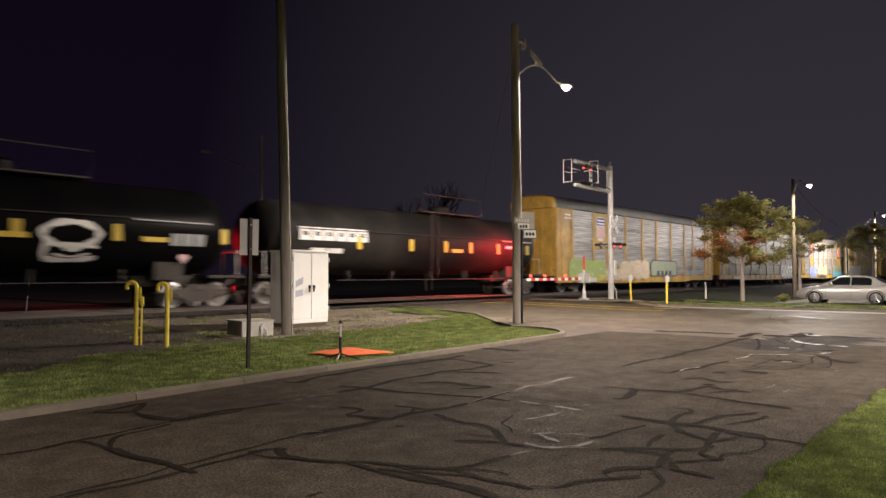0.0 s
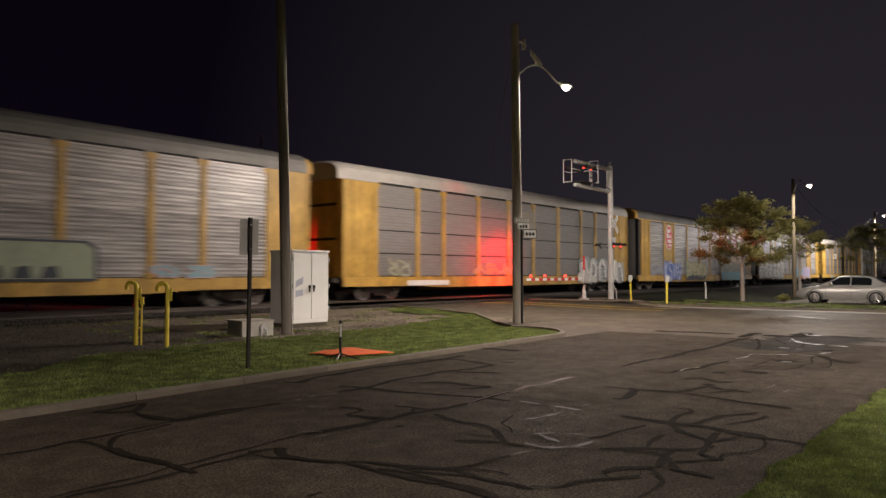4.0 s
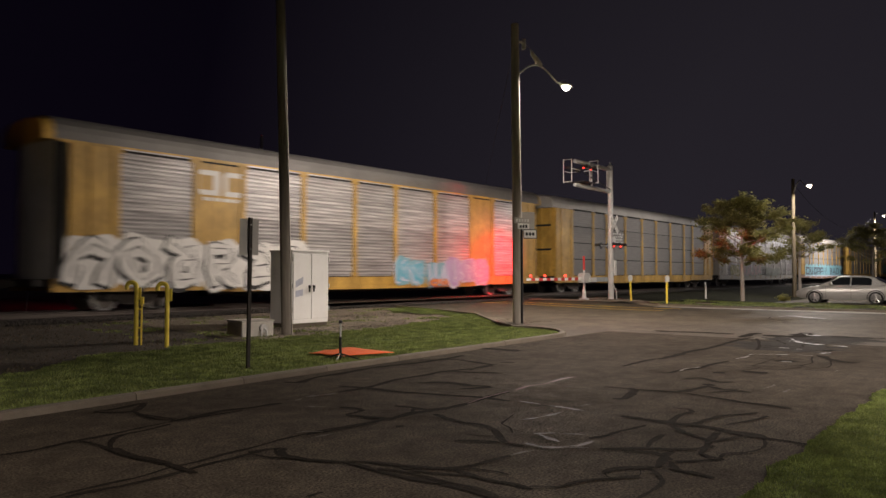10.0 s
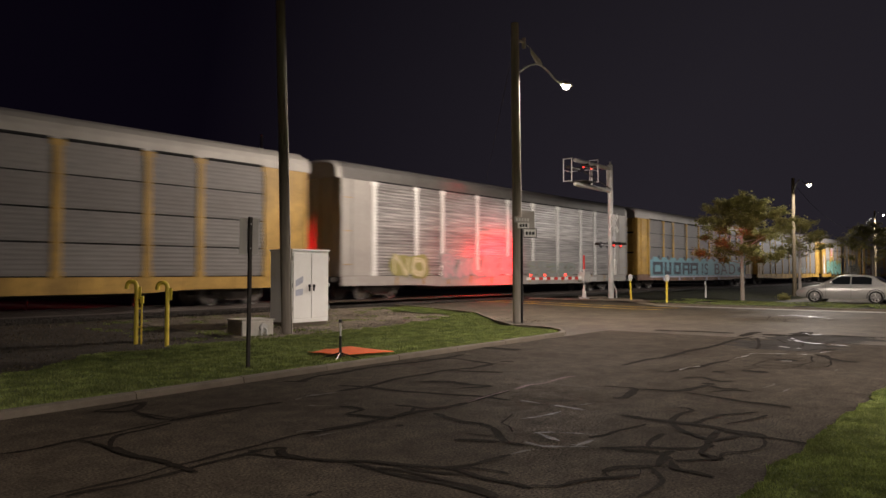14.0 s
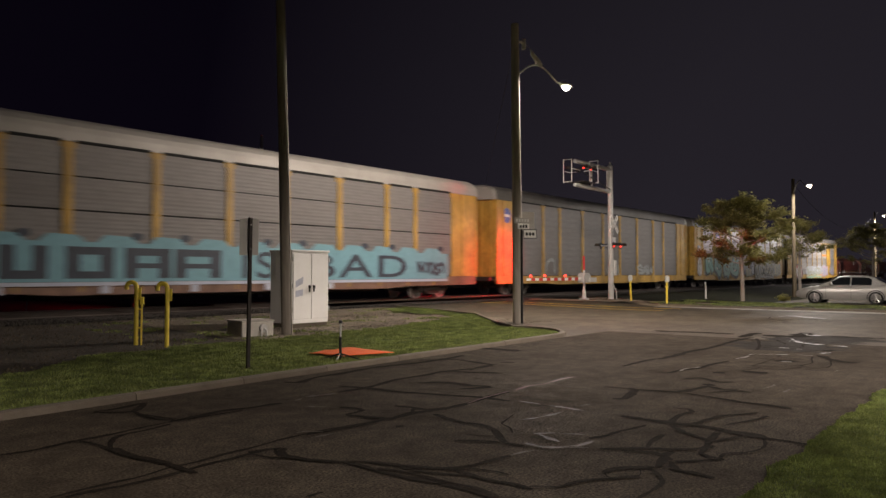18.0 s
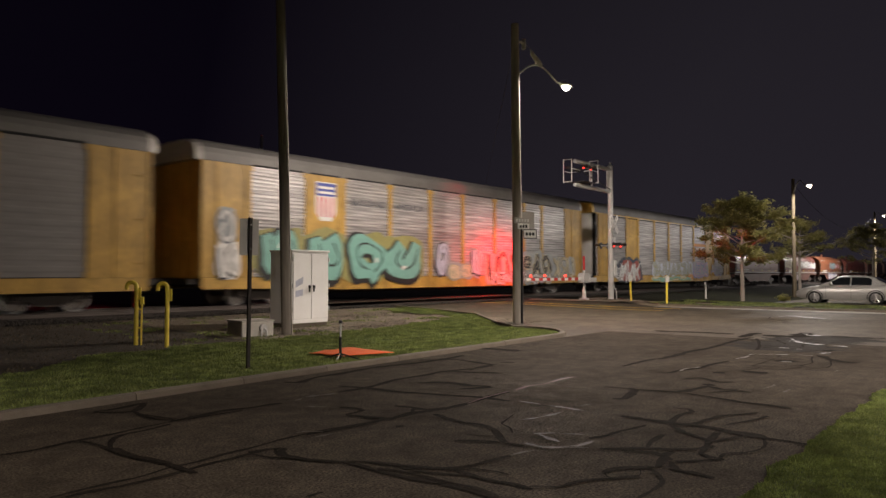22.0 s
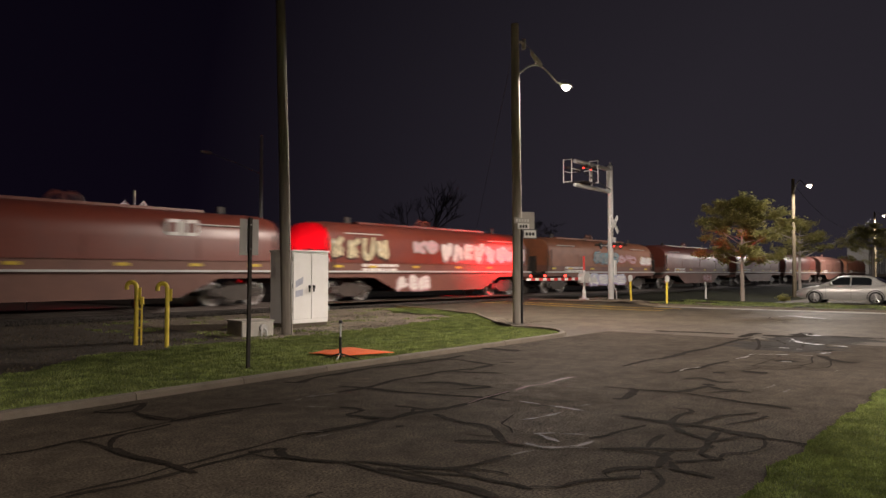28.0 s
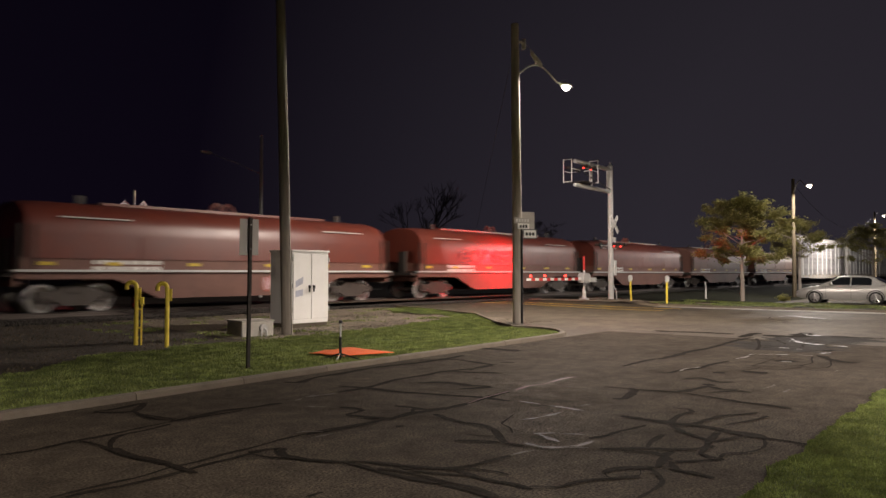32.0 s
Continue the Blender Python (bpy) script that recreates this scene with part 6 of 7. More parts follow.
def lettering(car, word, x, z, size):
    """Dark painted capital letters on the side."""
    data = bpy.data.curves.new("lettering", "FONT")
    data.body, data.size, data.extrude, data.offset = word, size, 0.002, 0.0
    data.space_character = 1.12
    data.materials.append(SPRAY["slate"])
    ob = new("lettering", data)
    ob.parent = car
    ob.matrix_basis = pose(x, -HALF - 0.05, z, 90, 0, 0)
    tagged(ob, "dark painted letters")


def data_bars(car, x0, x1, z, rows, mat, y=-HALF - 0.03, seed=1):
    """Stencilled data, unreadable, as plain bars."""
    rng = random.Random(seed)
    s = Shape()
    for r in range(rows):
        x = x0
        while x < x1 - 0.1:
            w = rng.uniform(0.12, 0.4)
            s.prism_y(rect(x, min(x1, x + w), z - r * 0.19 - 0.06, z - r * 0.19 + 0.06), -0.003, 0)
            x += w + 0.08
    tagged(part("stencil", s, mat, car, "", (0, y, 0)), kind="stuff")


def fishbelly():
    s = Shape()
    n = 15.2
    for sg in (-1, 1):
        y0, y1 = sorted((sg * 1.38, sg * 1.45))
        s.prism_y([(0.0, 1.02), (2.9, 1.0), (4.4, 0.36), (n - 4.4, 0.36), (n - 2.9, 1.0), (n, 1.02), (n, 1.22), (0.0, 1.22)], y0, y1)
    s.box(0.1, n - 0.1, -1.38, 1.38, 0.98, 1.2)
    s.box(4.6, n - 4.6, -1.38, 1.38, 0.36, 0.42)
    s.box(0.0, 0.12, -1.38, 1.38, 0.8, 1.22).box(n - 0.12, n, -1.38, 1.38, 0.8, 1.22)
    return s


def hood_ring(x, squash=1.0):
    ring = [(-1.48, 1.62)]
    for k in range(13):
        a = math.pi - math.pi * k / 12
        ring.append((1.46 * math.copysign(abs(math.cos(a)) ** 0.72, math.cos(a)), 2.35 + 1.04 * squash * math.sin(a) ** 0.85))
    ring.append((1.48, 1.62))
    return [(x, y, z) for y, z in ring]


def hood_shape():
    s = Shape(True)
    s.loft([hood_ring(0.30, 0.93), hood_ring(0.55, 0.985), hood_ring(0.9), hood_ring(14.3), hood_ring(14.65, 0.985), hood_ring(14.9, 0.93)])
    return s


def coil_car(label, hood_mat, body_mat):
    """Covered coil wagon: fishbelly body, rounded hood, lifting ridge."""
    n = 15.2
    c = thing("coil_wagon", (0, TRACK, RAIL_TOP), label, "railway wagon", "wagons of the train")
    part("body", shared(("fish", body_mat.name), lambda: fishbelly().mesh("body")), body_mat, c)
    part("side_wall", shared(("cwall", body_mat.name), lambda: Shape().box(0.2, n - 0.2, -1.44, 1.44, 1.27, 1.66).mesh("side_wall")), body_mat, c, "low side wall under the hood")
    part("walkway", shared("cwalk", lambda: Shape().box(-0.1, n + 0.1, -1.56, -1.40, 1.22, 1.29).box(-0.1, n + 0.1, 1.40, 1.56, 1.22, 1.29).mesh("walkway")), GALV, c, "pale side walkway edge")
    hood = part("hood", shared(("hood", hood_mat.name), lambda: hood_shape().mesh("hood")), hood_mat, c, "rounded removable hood")
    part("ridge", shared(("ridge", hood_mat.name), lambda: Shape().box(2.9, 12.3, -0.42, 0.42, 3.34, 3.46).mesh("ridge")), hood_mat, hood)
    for dx in (-0.3, 0.3):
        part("lifting_frame", shared(("lift", hood_mat.name, dx), lambda: Shape(True).tube([(7.6 + dx * 1.9, -0.1, 3.4), (7.6 + dx * 1.35, -0.1, 3.64), (7.6 + dx * 0.8, -0.1, 3.76), (7.6 + dx * 0.3, -0.1, 3.7), (7.6 + dx * 0.4, -0.1, 3.42)], 0.06, 8).mesh("lifting_frame")), hood_mat, hood, "hooked lifting bracket")
    for x in (2.2, 13.0):
        part("stacking_horn", shared("horn", lambda: Shape().box(-0.12, 0.12, -0.5, -0.42, 3.3, 3.62).mesh("stacking_horn")), DARK, hood, "", (x, 0, 0))
    for k in range(3):
        part("hood_seam", shared(("seam", hood_mat.name), lambda: Shape().box(-0.012, 0.012, -1.495, -1.482, 1.66, 2.34).mesh("hood_seam")), hood_mat, hood, "", (3.7 + 3.9 * k, 0, 0))
    for x in (1.2, 11.4):
        part("grab_rail", shared("grab", lambda: Shape(True).tube([(0, -1.42, 2.86), (2.2, -1.42, 2.86)], 0.022, 6).mesh("grab_rail")), ALU, hood, "pale grab rail", (x, 0, 0))
    for x in (0.6, 2.6, 5.4, 8.6, 11.2, 13.6):
        part("reflector", shared("refl", lambda: Shape().box(0, 0.46, -1.455, -1.447, 1.42, 1.52).mesh("reflector")), REFLECT, c, "yellow reflective strip", (x, 0, 0))
    data_bars(c, 2.2, 4.4, 1.52, 2, SPRAY["white"], -1.45, len(label))
    for x, sg in ((0.0, -1), (n, 1)):
        part("ladder", Shape().box(x + 0.10 * -sg - 0.03, x + 0.10 * -sg + 0.03, -1.50, -1.46, 1.3, 2.6).box(x - sg * 0.5 - 0.03, x - sg * 0.5 + 0.03, -1.50, -1.46, 1.3, 2.6), DARK, c)
        part("brake_stand", Shape().box(x - 0.08, x + 0.08, -0.7, -0.3, 1.2, 2.2), DARK, c)
        a, b = sorted((x - sg * 0.1, x + sg * 0.35))
        part("end_platform", Shape().box(a, b, -1.4, 1.4, 1.08, 1.2), DARK, c)
        coupler(c, x + sg * 0.3, sg * 0.8)
    bogie(c, 1.85)
    bogie(c, n - 1.85)
    return c


def tank_car(label, paint, plates):
    n = 19.3
    c = thing("tank_wagon", (0, TRACK, RAIL_TOP), label, "railway wagon", "wagons of the train")
    s = Shape(True)
    rings = []
    for x, r in ((0.0, 0.05), (0.06, 0.6), (0.22, 1.0), (0.5, 1.32), (0.85, 1.48), (1.2, 1.53), (n - 1.2, 1.53), (n - 0.85, 1.48), (n - 0.5, 1.32), (n - 0.22, 1.0), (n - 0.06, 0.6), (n, 0.05)):
        rings.append([(x, r * math.cos(a), 2.62 + r * math.sin(a)) for a in [2 * math.pi * k / 32 for k in range(32)]])
    part("tank", s.loft(rings), paint, c, "black tank barrel")
    part("dome", Shape(True).tube([(11.8, 0, 4.05), (11.8, 0, 4.5), (11.8, 0, 4.58)], [0.55, 0.55, 0.4], 18), paint, c)
    part("walkway", Shape().box(9.4, 14.2, -0.9, 0.9, 4.14, 4.19), DARK, c)
    part("hand_rail", Shape(True).tube([(9.4, -0.9, 4.2), (9.4, -0.9, 5.0), (14.2, -0.9, 5.0), (14.2, -0.9, 4.2)], 0.022, 6), DARK, c)
    part("side_rail", Shape(True).tube([(1.4, -1.56, 2.95), (n - 1.4, -1.56, 2.95)], 0.018, 6), DARK, c)
    # short pale length that paints the highlight streak along the dark rail
    part("grab_rail", Shape(True).tube([(n - 4.0, -1.57, 2.9), (n - 1.2, -1.57, 2.88)], 0.022, 6), ALU, c, "short pale rail painted as a highlight streak")
    part("running_board", Shape().box(3.6, n - 3.6, -1.46, -1.40, 0.88, 0.91), DARK, c, "thin side running board")
    for k in range(5):
        part("board_bracket", Shape().box(4.2 + k * 2.7, 4.26 + k * 2.7, -1.40, -1.1, 0.88, 1.3), DARK, c)
    part("placard", Shape().prism_y([(n - 2.1, 1.5), (n - 1.88, 1.72), (n - 2.1, 1.94), (n - 2.32, 1.72)], -1.30, -1.28), SPRAY["pink"], c, "small pale diamond placard")
    for x0, x1, x2, x3 in ((-0.3, 3.6, -0.3, 1.2), (n - 3.6, n + 0.3, n - 1.2, n + 0.3)):
        part("sill", Shape().box(x0, x1, -0.5, 0.5, 0.74, 1.1), DARK, c)
        part("end_platform", Shape().box(x2, x3, -1.4, 1.4, 1.02, 1.12), DARK, c)
    for x in (2.5, n - 2.5):
        part("saddle", Shape().box(x - 0.5, x + 0.5, -1.1, 1.1, 0.95, 1.6), DARK, c)
    for x, flat_one in plates:
        shp = shared(("trefl", flat_one), lambda: (Shape().box(0, 0.9, -1.535, -1.527, 2.2, 2.36) if flat_one else Shape().box(0, 0.26, -1.552, -1.544, 2.2, 2.72)).mesh("reflector"))
        part("reflector", shp, REFLECT, c, "yellow reflective plate", (x, 0, 0))
    part("side_ladder", Shape().box(n / 2 - 0.25, n / 2 - 0.2, -1.60, -1.56, 1.0, 4.1).box(n / 2 + 0.2, n / 2 + 0.25, -1.60, -1.56, 1.0, 4.1), DARK, c)
    for x, sg in ((0.0, -1), (n, 1)):
        part("end_rail", Shape(True).tube([(x, -1.35, 1.1), (x, -1.35, 2.0), (x, 1.35, 2.0), (x, 1.35, 1.1)], 0.025, 6), GALV, c)
        coupler(c, x + sg * 0.3, sg * 0.8)
    bogie(c, 1.35)
    bogie(c, n - 1.35)
    return c


def bent_bars(car, x0, x1, z0, z1, n, mat, label, slot=False):
    """Big lettering on the barrel, as plain blocks that follow its curve."""
    w = (x1 - x0) / n
    for k in range(n):
        s = Shape()
        a, b = x0 + w * k + w * 0.06, x0 + w * (k + 1) - w * 0.06
        rows = []
        for j in range(5):
            z = z0 + (z1 - z0) * j / 4
            y = -math.sqrt(max(0.01, 1.545 ** 2 - (z - 2.62) ** 2))
            rows.append([(a, y, z), (b, y, z), (b, y + 0.004, z), (a, y + 0.004, z)])
        s.loft(rows)
        o = part("lettering_block", s, mat, car, label)
        if slot:
            h = Shape()
            rows = []
            for j in range(3):
                z = z0 + (z1 - z0) * (0.34 + 0.17 * j)
                y = -math.sqrt(1.549 ** 2 - (z - 2.62) ** 2)
                rows.append([(a + w * 0.27, y, z), (b - w * 0.27, y, z), (b - w * 0.27, y + 0.003, z), (a + w * 0.27, y + 0.003, z)])
            part("slot", h.loft(rows), TANK_BLACK, o)


TRAIN = []


def add(car, start):
    """start: where the car's leading end lies when the train's travel is nought."""
    TRAIN.append((car, start))
    return car


def build_train():
    t = add(tank_car("glossy black tank wagon with white graffiti and yellow reflectors", TANK_BLACK, ((0.6, 0), (3.4, 0), (6.2, 0), (9.0, 0), (11.75, 0), (11.3, 1), (14.65, 0), (15.6, 1), (18.5, 0))), -26.6)
    ring = [(13.42 + 0.82 * math.cos(a), 2.36 + 0.36 * math.sin(a)) for a in [2 * math.pi * k / 12 for k in range(13)]]
    for pts, w in ((ring, 0.09), ([(12.75, 2.15), (12.7, 1.75), (12.9, 1.6), (13.6, 1.58), (14.2, 1.66)], 0.07), ([(13.0, 1.75), (13.5, 1.68), (14.0, 1.78)], 0.03),
                   ([(13.2, 2.05), (13.3, 1.9), (13.6, 1.88), (13.9, 2.0), (14.2, 1.98)], 0.045)):
        o = stroke_ribbon(pts, w, 0)
        o.v = [(x, -math.sqrt(1.548 ** 2 - (z - 2.62) ** 2) + y, z) for x, y, z in o.v]
        part("graffiti", o, SPRAY["white"], t, "white sprayed ring shape")
    bent_bars(t, 16.6, 17.9, 2.1, 2.5, 3, SPRAY["grey"], "")
    t = add(tank_car("dusty black tank wagon with white block lettering", TANK_DUSTY, ((0.7, 0), (4.6, 0), (7.9, 0), (10.4, 0), (11.0, 1), (12.4, 0), (14.8, 0), (17.6, 0))), -6.1)
    bent_bars(t, 1.5, 5.25, 2.5, 3.02, 6, SPRAY["white"], "white lettering block", True)
    bent_bars(t, 2.1, 3.9, 2.0, 2.2, 2, SPRAY["white"], "")
    bent_bars(t, 15.6, 17.1, 2.5, 2.64, 2, SPRAY["white"], "")

    pitch, first = 28.55, 14.75
    at = lambda i: first + pitch * i
    c = add(autorack("yellow and silver autorack wagon with shield emblem and green graffiti", {"panel": CAR_SILVER, "solid": (2,), "half_logo": True, "roof": ROOF_DARK, "cap": CAR_YELLOW}), at(0))
    shield_logo(c, 2)
    lettering(c, "BUILDING", 7.05, 4.02, 0.40)
    lettering(c, "AMERICA", 9.75, 4.02, 0.40)
    graffiti(c, 1.5, 6.1, 0.62, 2.1, 4, "green", "sage", 31, haze="green", fat=0.2)
    graffiti(c, 1.9, 6.6, 0.60, 1.15, 4, "yellow", "olive", 35, -HALF - 0.075)
    graffiti(c, 6.2, 8.6, 0.7, 1.5, 2, "cream", "lilac", 36, haze="yellow")
    graffiti(c, 8.6, 13.1, 0.75, 2.15, 4, "cream", "pink", 32, haze="cream", fat=0.13)
    box = [(13.6, 1.02), (18.4, 1.02), (18.4, 1.9), (18.1, 2.08), (14.0, 2.1), (13.6, 1.9)]
    edge = [(16.0 + (x - 16.0) * 1.05, 1.55 + (z - 1.55) * 1.14) for x, z in box]
    g = decal(c, "graffiti", flat(edge), SPRAY["slate"], "pale sprayed panel with dark shapes at its foot", -HALF - 0.058)
    part("fill", flat(box, -0.004), SPRAY["sage"], g)
    for k in range(4):
        part("shape", flat([(14.6 + k * 0.75, 1.04), (15.15 + k * 0.75, 1.04), (15.05 + k * 0.75, 1.4), (14.7 + k * 0.75, 1.36)], -0.008), SPRAY["slate"], g)
    graffiti(c, 20.2, 22.6, 1.0, 1.5, 2, "cyan", "pink", 34)
    data_bars(c, 1.0, 1.75, 4.75, 2, SPRAY["white"], -HALF - 0.062, 12)

    slit_pale = {"slit": True, "roof": ROOF_PALE}
    c = add(autorack("grey panelled autorack wagon with yellow posts and pale roof", dict(slit_pale)), at(1))
    graffiti(c, 19.9, 26.1, 0.48, 2.15, 5, "white", "black", 41, haze="grey", fat=0.15, sharp=True)
    decal(c, "data_plate", flat(rect(4.0, 7.0, 0.62, 0.86)), SPRAY["white"], "white painted strip on the sill", -HALF - 0.04)
    graffiti(c, 2.7, 4.2, 1.1, 1.9, 2, "grey", "olive", 42, fat=0.06)
    graffiti(c, 9.0, 12.6, 1.1, 1.7, 4, "olive", "sage", 43, fat=0.1)

    c = add(autorack("yellow autorack wagon with ribbed silver panels and red emblems", {"panel": CAR_SILVER, "solid": (2, 8), "stringer": CAR_YELLOW, "radial": True, "door": ROOF_DARK}), at(2))
    round_logo(c, 2)
    round_logo(c, 8)
    graffiti(c, 4.55, 8.0, 0.62, 2.1, 4, "mist", "blue", 51, haze="blue", fat=0.11)
    graffiti(c, 2.2, 4.3, 1.0, 1.9, 3, "grey", "mist", 54, fat=0.05)
    graffiti(c, 9.1, 13.7, 0.8, 2.15, 5, "cream", "olive", 52, haze="sage", fat=0.14)
    graffiti(c, 9.2, 13.6, 0.6, 1.05, 5, "slate", "slate", 55, -HALF - 0.075)
    graffiti(c, 17.3, 24.2, 0.75, 2.25, 6, "sage", "slate", 53, haze="sage", fat=0.17)
    graffiti(c, 17.6, 24.2, 0.52, 1.35, 6, "aqua", "cyan", 56, -HALF - 0.075, haze="aqua")

    c = add(autorack("yellow autorack wagon with grey panels, white mark and white graffiti", {"panel": CAR_SILVER, "solid": (2, 8), "stringer": CAR_YELLOW, "radial": True, "door": GALV}), at(3))
    noodle_logo(c, 5.75, 4.32, 0.98)
    data_bars(c, 5.0, 6.4, 3.75, 1, SPRAY["white"], seed=5)
    graffiti(c, 0.5, 9.5, 0.55, 2.35, 6, "white", "black", 61, haze="white", fat=0.145, sharp=True)
    graffiti(c, 14.6, 16.6, 0.6, 1.9, 2, "aqua", "mist", 62, haze="cyan", fat=0.2)
    graffiti(c, 16.8, 18.4, 0.55, 1.7, 2, "mist", "aqua", 63, haze="cyan")
    graffiti(c, 18.2, 21.6, 0.6, 1.95, 3, "lilac", "mist", 64, haze="lilac")
    graffiti(c, 17.0, 18.4, 0.55, 0.95, 2, "orange", "brown", 65, -HALF - 0.075)

    c = add(autorack("grey panelled autorack wagon with yellow posts and stencilled data", dict(slit_pale)), at(4))
    data_bars(c, 6.8, 9.0, 3.85, 4, SPRAY["white"], seed=6)
    decal(c, "data_plate", flat(rect(4.8, 6.9, 0.64, 0.92)), SPRAY["grey"], "pale grey data plate on the sill", -HALF - 0.04)

    c = add(autorack("all silver autorack wagon with white posts and faded graffiti", {"panel": CAR_SILVER, "post": WHITE, "end": ROOF_PALE, "sill": ROOF_PALE, "roof": ROOF_DARK}), at(5))
    graffiti(c, 3.0, 5.5, 0.95, 2.0, 2, "cream", "olive", 71, haze="olive", fat=0.1)
    graffiti(c, 6.4, 12.6, 0.85, 2.15, 5, "pink", "grey", 72, fat=0.16)
    graffiti(c, 14.0, 19.5, 0.95, 1.9, 5, "grey", "sage", 73, fat=0.12)

    c = add(autorack("grey panelled autorack wagon with a pale blue painted band of lettering", dict(slit_pale, sill=SILL_BROWN)), at(6))
    decal(c, "painted_band", flat(rect(2.1, 24.4, 0.92, 2.12)), SPRAY["cyan"], "pale blue sprayed band", -HALF - 0.060)
    decal(c, "painted_band_edge", flat(rect(2.1, 24.4, 0.80, 0.91)), SPRAY["mist"], "whitish lower edge of the painted band", -HALF - 0.060)
    for k in range(13):
        q = 2.4 + k * 1.68
        decal(c, "painted_band_edge", flat([(q, 2.1), (q + 1.4, 2.1), (q + 1.15, 2.32), (q + 0.3, 2.36)]), SPRAY["cyan"], "", -HALF - 0.061)
        if k % 3 != 2:
            decal(c, "painted_dot", flat([(q + 1.3 + 0.2 * math.cos(a), 2.34 + 0.13 * math.sin(a)) for a in [2 * math.pi * v / 10 for v in range(10)]]), SPRAY["slate"], "", -HALF - 0.066)
    for k in range(5):
        decal(c, "painted_drip", flat(rect(4.55 + k * 3.05, 4.85 + k * 3.05, 0.56, 0.79)), SPRAY["mist"], "", -HALF - 0.060)
    for k, (q, r) in enumerate(((2.56, 4.4), (4.75, 6.05), (6.55, 8.0), (8.35, 9.9), (10.05, 11.8))):
        s = Shape()
        s.prism_y(rect(q, q + 0.42, 1.02, 1.98), -0.004, 0).prism_y(rect(r - 0.42, r, 1.02, 1.98), -0.004, 0)
        s.prism_y(rect(q + 0.42, r - 0.42, 1.74, 1.98) if k != 1 else rect(q + 0.42, r - 0.42, 1.02, 1.26), -0.004, 0)
        if k in (0, 2):
            s.prism_y(rect(q + 0.42, r - 0.42, 1.02, 1.24), -0.004, 0)
        if k > 2:
            s.prism_y(rect(q + 0.42, r - 0.42, 1.34, 1.5), -0.004, 0)
        part("lettering_block", s, SPRAY["slate"], c, "dark sprayed block", (0, -HALF - 0.066, 0))
    for word, x, wide in (("IS", 12.55, 1.55), ("BAD", 15.6, 2.05)):
        data = bpy.data.curves.new("lettering", "FONT")
        data.body, data.size, data.extrude, data.offset = word, 1.36, 0.002, 0.012
        data.space_character = 1.15
        data.materials.append(SPRAY["slate"])
        ob = new("lettering", data)
        ob.parent = c
        ob.matrix_basis = pose(x, -HALF - 0.068, 1.02, 90, 0, 0) @ Matrix.Diagonal((wide, 1, 1, 1))
        tagged(ob, "dark sprayed letters")
    graffiti(c, 22.2, 24.2, 1.1, 1.8, 5, "slate", "slate", 76, -HALF - 0.066, fat=0.1, sharp=True)

    c = add(autorack("grey panelled autorack wagon with yellow ends and dark roof", {"fine": True, "roof": ROOF_DARK, "cap": ROOF_PALE}), at(7))
    disc = [(1.0 + 0.36 * math.cos(a), 4.3 + 0.42 * math.sin(a)) for a in [2 * math.pi * k / 18 for k in range(18)]]
    d = decal(c, "emblem", flat(disc), LOGO_BLUE, "small round blue emblem")
    part("emblem_bar", flat(rect(0.75, 1.25, 4.22, 4.36), -0.004), SPRAY["white"], d)
    graffiti(c, 4.9, 6.0, 0.95, 2.1, 1, "grey", "grey", 83, fat=0.06)
    graffiti(c, 12.6, 14.4, 1.1, 1.8, 3, "grey", "grey", 81, fat=0.07)
    graffiti(c, 17.4, 20.0, 1.1, 1.8, 3, "grey", "grey", 82, fat=0.07)

    c = add(autorack("yellow and silver autorack wagon with shield emblem and teal graffiti", {"panel": CAR_SILVER, "solid": (2,), "half_logo": True, "roof": ROOF_DARK, "cap": ROOF_PALE}), at(8))
    shield_logo(c, 2)
    lettering(c, "BUILDING", 7.05, 4.02, 0.40)
    lettering(c, "AMERICA", 9.75, 4.02, 0.40)
    graffiti(c, 0.6, 1.5, 0.85, 2.3, 1, "white", "black", 90, haze="white", fat=0.16)
    graffiti(c, 0.65, 1.4, 2.2, 3.5, 1, "white", "slate", 94, haze="grey", fat=0.12)
    graffiti(c, 2.2, 11.4, 0.75, 2.95, 4, "teal", "black", 131, haze="olive", fat=0.22)
    graffiti(c, 12.6, 13.5, 0.9, 2.7, 1, "mist", "black", 92, haze="grey", fat=0.2)
    graffiti(c, 13.5, 15.4, 0.85, 1.7, 2, "cream", "sage", 95, haze="grey")
    graffiti(c, 15.3, 16.1, 0.9, 2.6, 1, "mist", "black", 96, haze="grey", fat=0.2)
    graffiti(c, 16.6, 23.2, 0.6, 2.45, 6, "black", "cream", 93, haze="grey", fat=0.13)
    graffiti(c, 17.0, 23.0, 0.55, 1.3, 9, "white", "black", 98, -HALF - 0.076, fat=0.085, sharp=True)
    graffiti(c, 23.3, 25.8, 0.9, 2.2, 3, "cream", "black", 97, haze="grey", fat=0.09)

    c = add(autorack("yellow autorack wagon with ribbed silver panels and red white graffiti", {"panel": CAR_SILVER, "solid": (2, 8), "stringer": CAR_YELLOW, "radial": True, "door": GALV}), at(9))
    graffiti(c, 2.4, 4.2, 0.55, 1.7, 2, "white", "slate", 105, fat=0.13)
    decal(c, "painted_shadow", flat([(3.3, 0.6), (3.1, 1.7), (3.9, 2.25), (5.2, 2.36), (5.7, 2.1), (6.3, 2.34), (6.9, 2.0), (7.3, 0.75), (6.4, 0.56)]), SPRAY["slate"], "black sprayed backing", -HALF - 0.052)
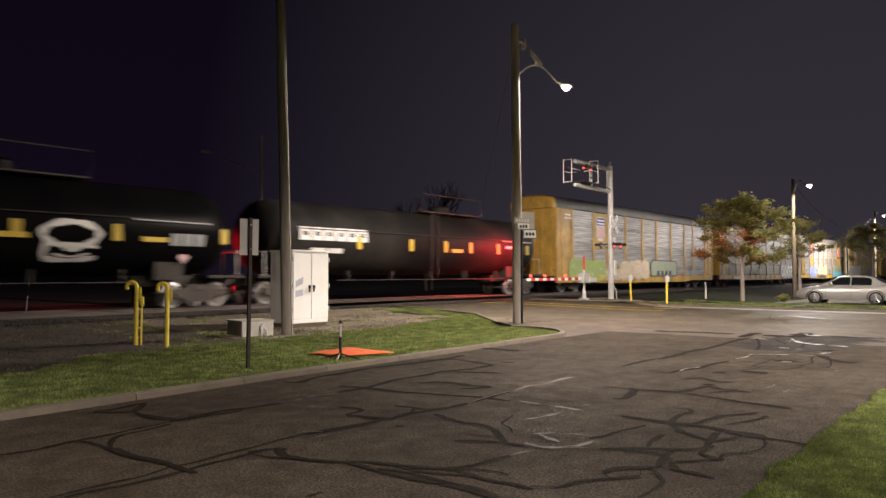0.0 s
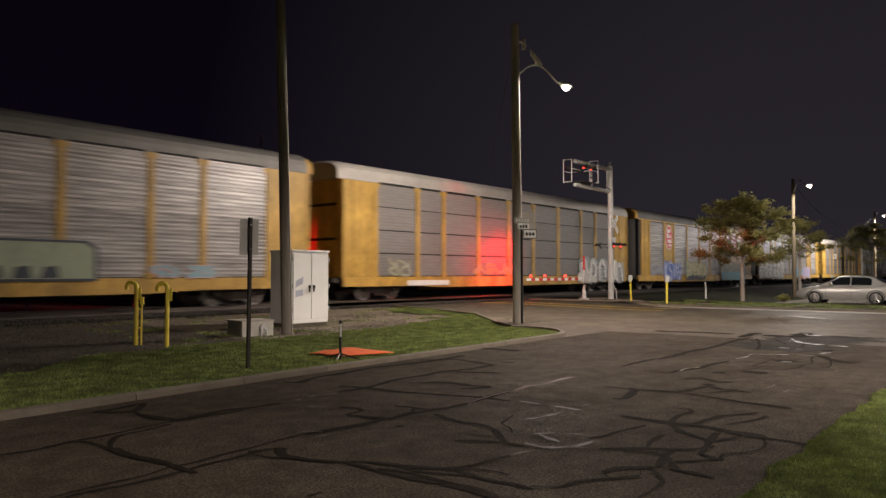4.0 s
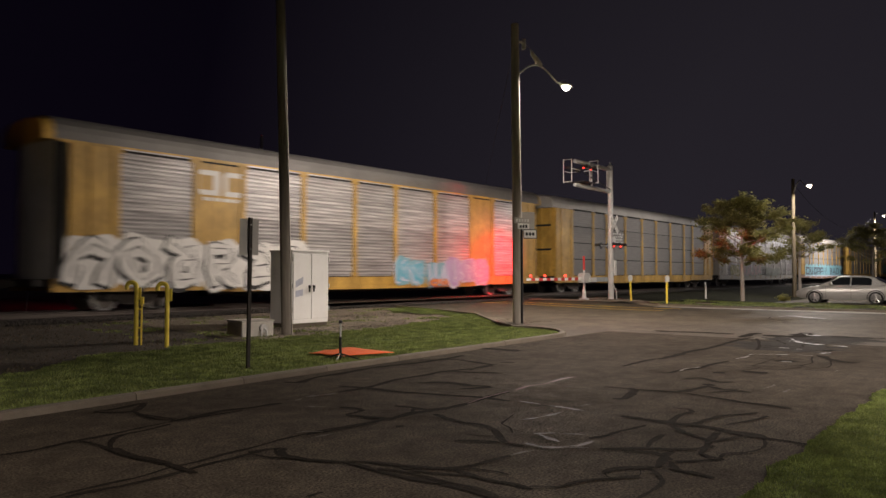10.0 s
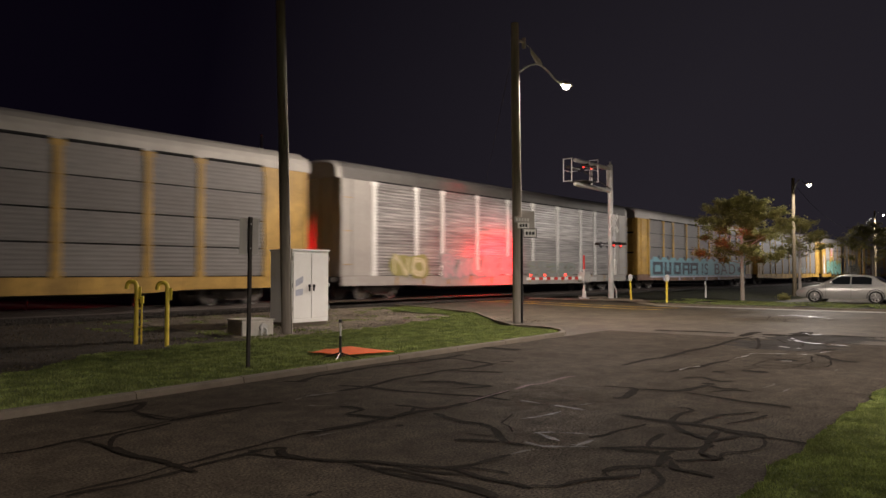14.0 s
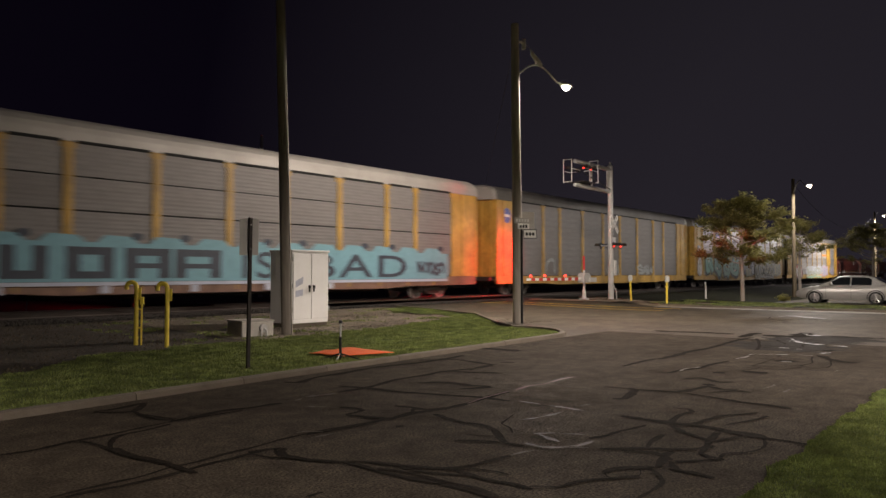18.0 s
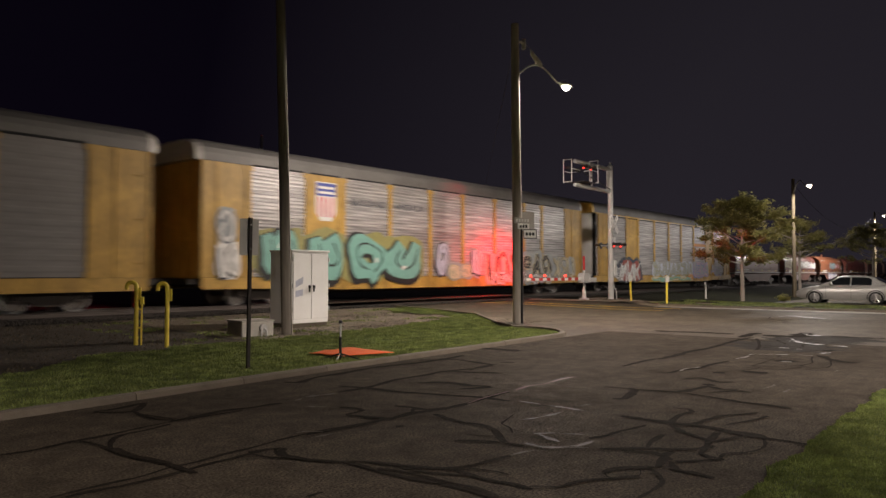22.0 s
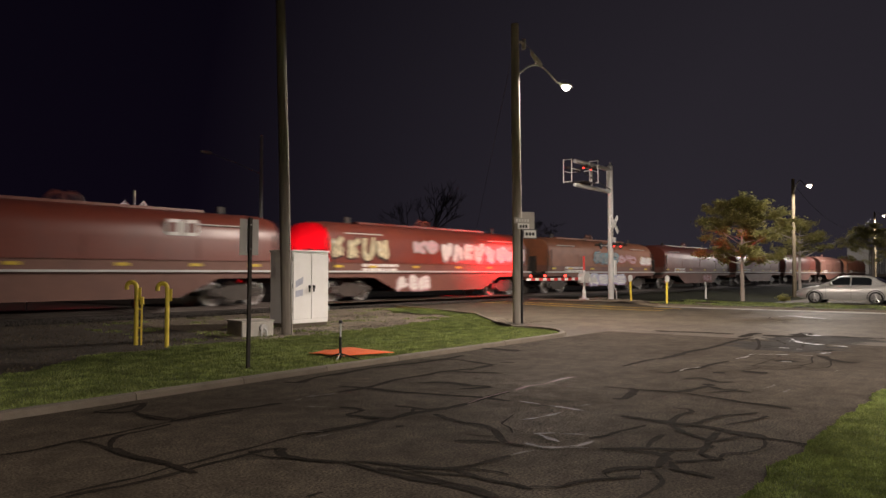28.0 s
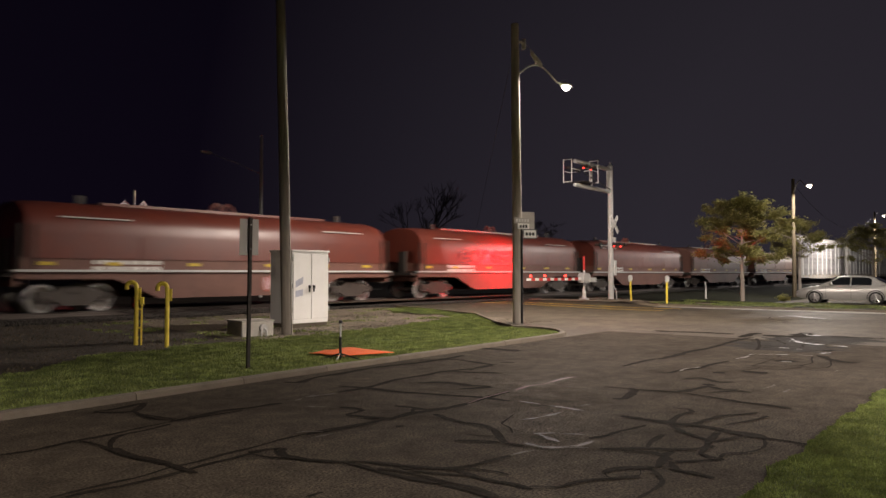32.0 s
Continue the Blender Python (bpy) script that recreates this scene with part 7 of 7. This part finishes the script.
    decal(c, "painted_backing", flat([(3.6, 0.66), (3.5, 1.55), (4.2, 2.1), (5.1, 2.1), (5.65, 1.85), (6.3, 2.12), (6.6, 1.9), (7.0, 0.8), (6.2, 0.62)]), SPRAY["brown"], "maroon sprayed fill", -HALF - 0.056)
    graffiti(c, 3.6, 6.9, 0.6, 2.1, 3, "white", "grey", 101, fat=0.085, sharp=True)
    graffiti(c, 9.0, 17.0, 0.95, 2.1, 7, "grey", "olive", 102, haze="mist", fat=0.12, sharp=True)
    graffiti(c, 9.0, 16.6, 0.55, 0.95, 6, "teal", "olive", 106, haze="cream", fat=0.2)
    graffiti(c, 16.0, 17.2, 0.6, 1.15, 2, "orange", "cream", 107)
    graffiti(c, 17.2, 20.6, 0.75, 2.15, 4, "pink", "blue", 103, haze="grey", fat=0.11)
    graffiti(c, 21.4, 24.4, 0.95, 2.0, 3, "grey", "lilac", 104, fat=0.1)
    decal(c, "orange_bar", flat(rect(17.4, 20.1, 3.42, 3.66)), SPRAY["orange"], "dull orange bar on the panel")

    spec = [("oxide red covered coil wagon with white rounded mark", COIL_RED), ("oxide red covered coil wagon with large pale graffiti", COIL_RED),
            ("rust orange covered coil wagon with grey graffiti", COIL_RUST), ("oxide red covered coil wagon with dull hood", COIL_RED),
            ("dark red covered coil wagon with dusty hood", COIL_RED), ("oxide red covered coil wagon", COIL_RED),
            ("grey brown covered coil wagon with stains", COIL_BODY), ("rust orange covered coil wagon at the string's end", COIL_RUST)]
    hood_y = -1.49
    for k, (label, m) in enumerate(spec):
        c = add(coil_car(label, m, COIL_BODY), 300.0 + 17.15 * k)
        if k == 0:
            noodle_logo(c, 10.9, 2.72, 0.62, None, hood_y, COIL_RED)
        if k == 1:
            graffiti(c, 0.3, 3.8, 1.72, 2.75, 4, "cream", "black", 111, hood_y, fat=0.17)
            graffiti(c, 5.4, 7.2, 2.1, 2.75, 2, "pink", "grey", 114, hood_y)
            graffiti(c, 7.4, 10.9, 1.75, 2.75, 4, "white", "grey", 112, hood_y, fat=0.2, sharp=True)
            graffiti(c, 11.0, 14.8, 1.72, 2.6, 4, "white", "mist", 115, hood_y, fat=0.2, sharp=True)
            graffiti(c, 4.3, 6.6, 0.38, 1.15, 3, "white", "pink", 113, -1.46, fat=0.2)
        if k == 2:
            graffiti(c, 5.9, 9.2, 1.75, 2.6, 4, "grey", "slate", 121, hood_y, haze="cyan")
            graffiti(c, 9.4, 12.1, 1.8, 2.5, 3, "pink", "brown", 122, hood_y)
            graffiti(c, 12.9, 14.7, 1.75, 2.35, 2, "white", "pink", 124, hood_y, haze="cream", fat=0.22)
            graffiti(c, 5.2, 10.4, 0.38, 1.15, 4, "white", "lilac", 123, -1.46, haze="mist", fat=0.2)
        if k == 3:
            graffiti(c, 8.4, 10.6, 0.42, 1.1, 3, "pink", "brown", 131, -1.46)
        if k == 4:
            graffiti(c, 3.0, 8.0, 1.7, 2.4, 5, "brown", "slate", 141, hood_y, fat=0.08)
    for k in range(4):
        add(autorack("silver autorack wagon at the end of the coil wagons", {"panel": CAR_SILVER, "post": WHITE, "end": ROOF_PALE, "sill": ROOF_PALE, "roof": ROOF_PALE}), 437.3 + pitch * k)


build_train()

# ---- the moving train ----
TRAVEL = [(0.0, -22.85), (2.0, 0.0), (12.0, 114.25), (17.0, 171.6), (22.0, 229.25), (25.0, 263.4), (32.0, 343.3)]


def travel_at(t):
    for (a, p), (b, q) in zip(TRAVEL, TRAVEL[1:]):
        if t <= b:
            return p + (q - p) * (t - a) / (b - a)


def motions():
    # the wheels roll with the train; alike wheelsets share one set of keys
    turned = {}
    for w, dx in WHEELSETS:
        if dx not in turned:
            rows = []
            for k in range(961):
                t = k / 30
                rows.append((t, Matrix.Translation((dx, 0, 0.42)) @ Matrix.Rotation(-travel_at(t) / 0.42, 4, "Y")))
            walk(w, rows)
            turned[dx] = w.animation_data
        else:
            w.rotation_mode = "QUATERNION"
            keys = w.animation_data_create()
            keys.action = turned[dx].action
            keys.action_slot = turned[dx].action_slot
    for car, start in TRAIN:
        walk(car, [(t, pose(start - go, TRACK, RAIL_TOP)) for t, go in TRAVEL])


motions()
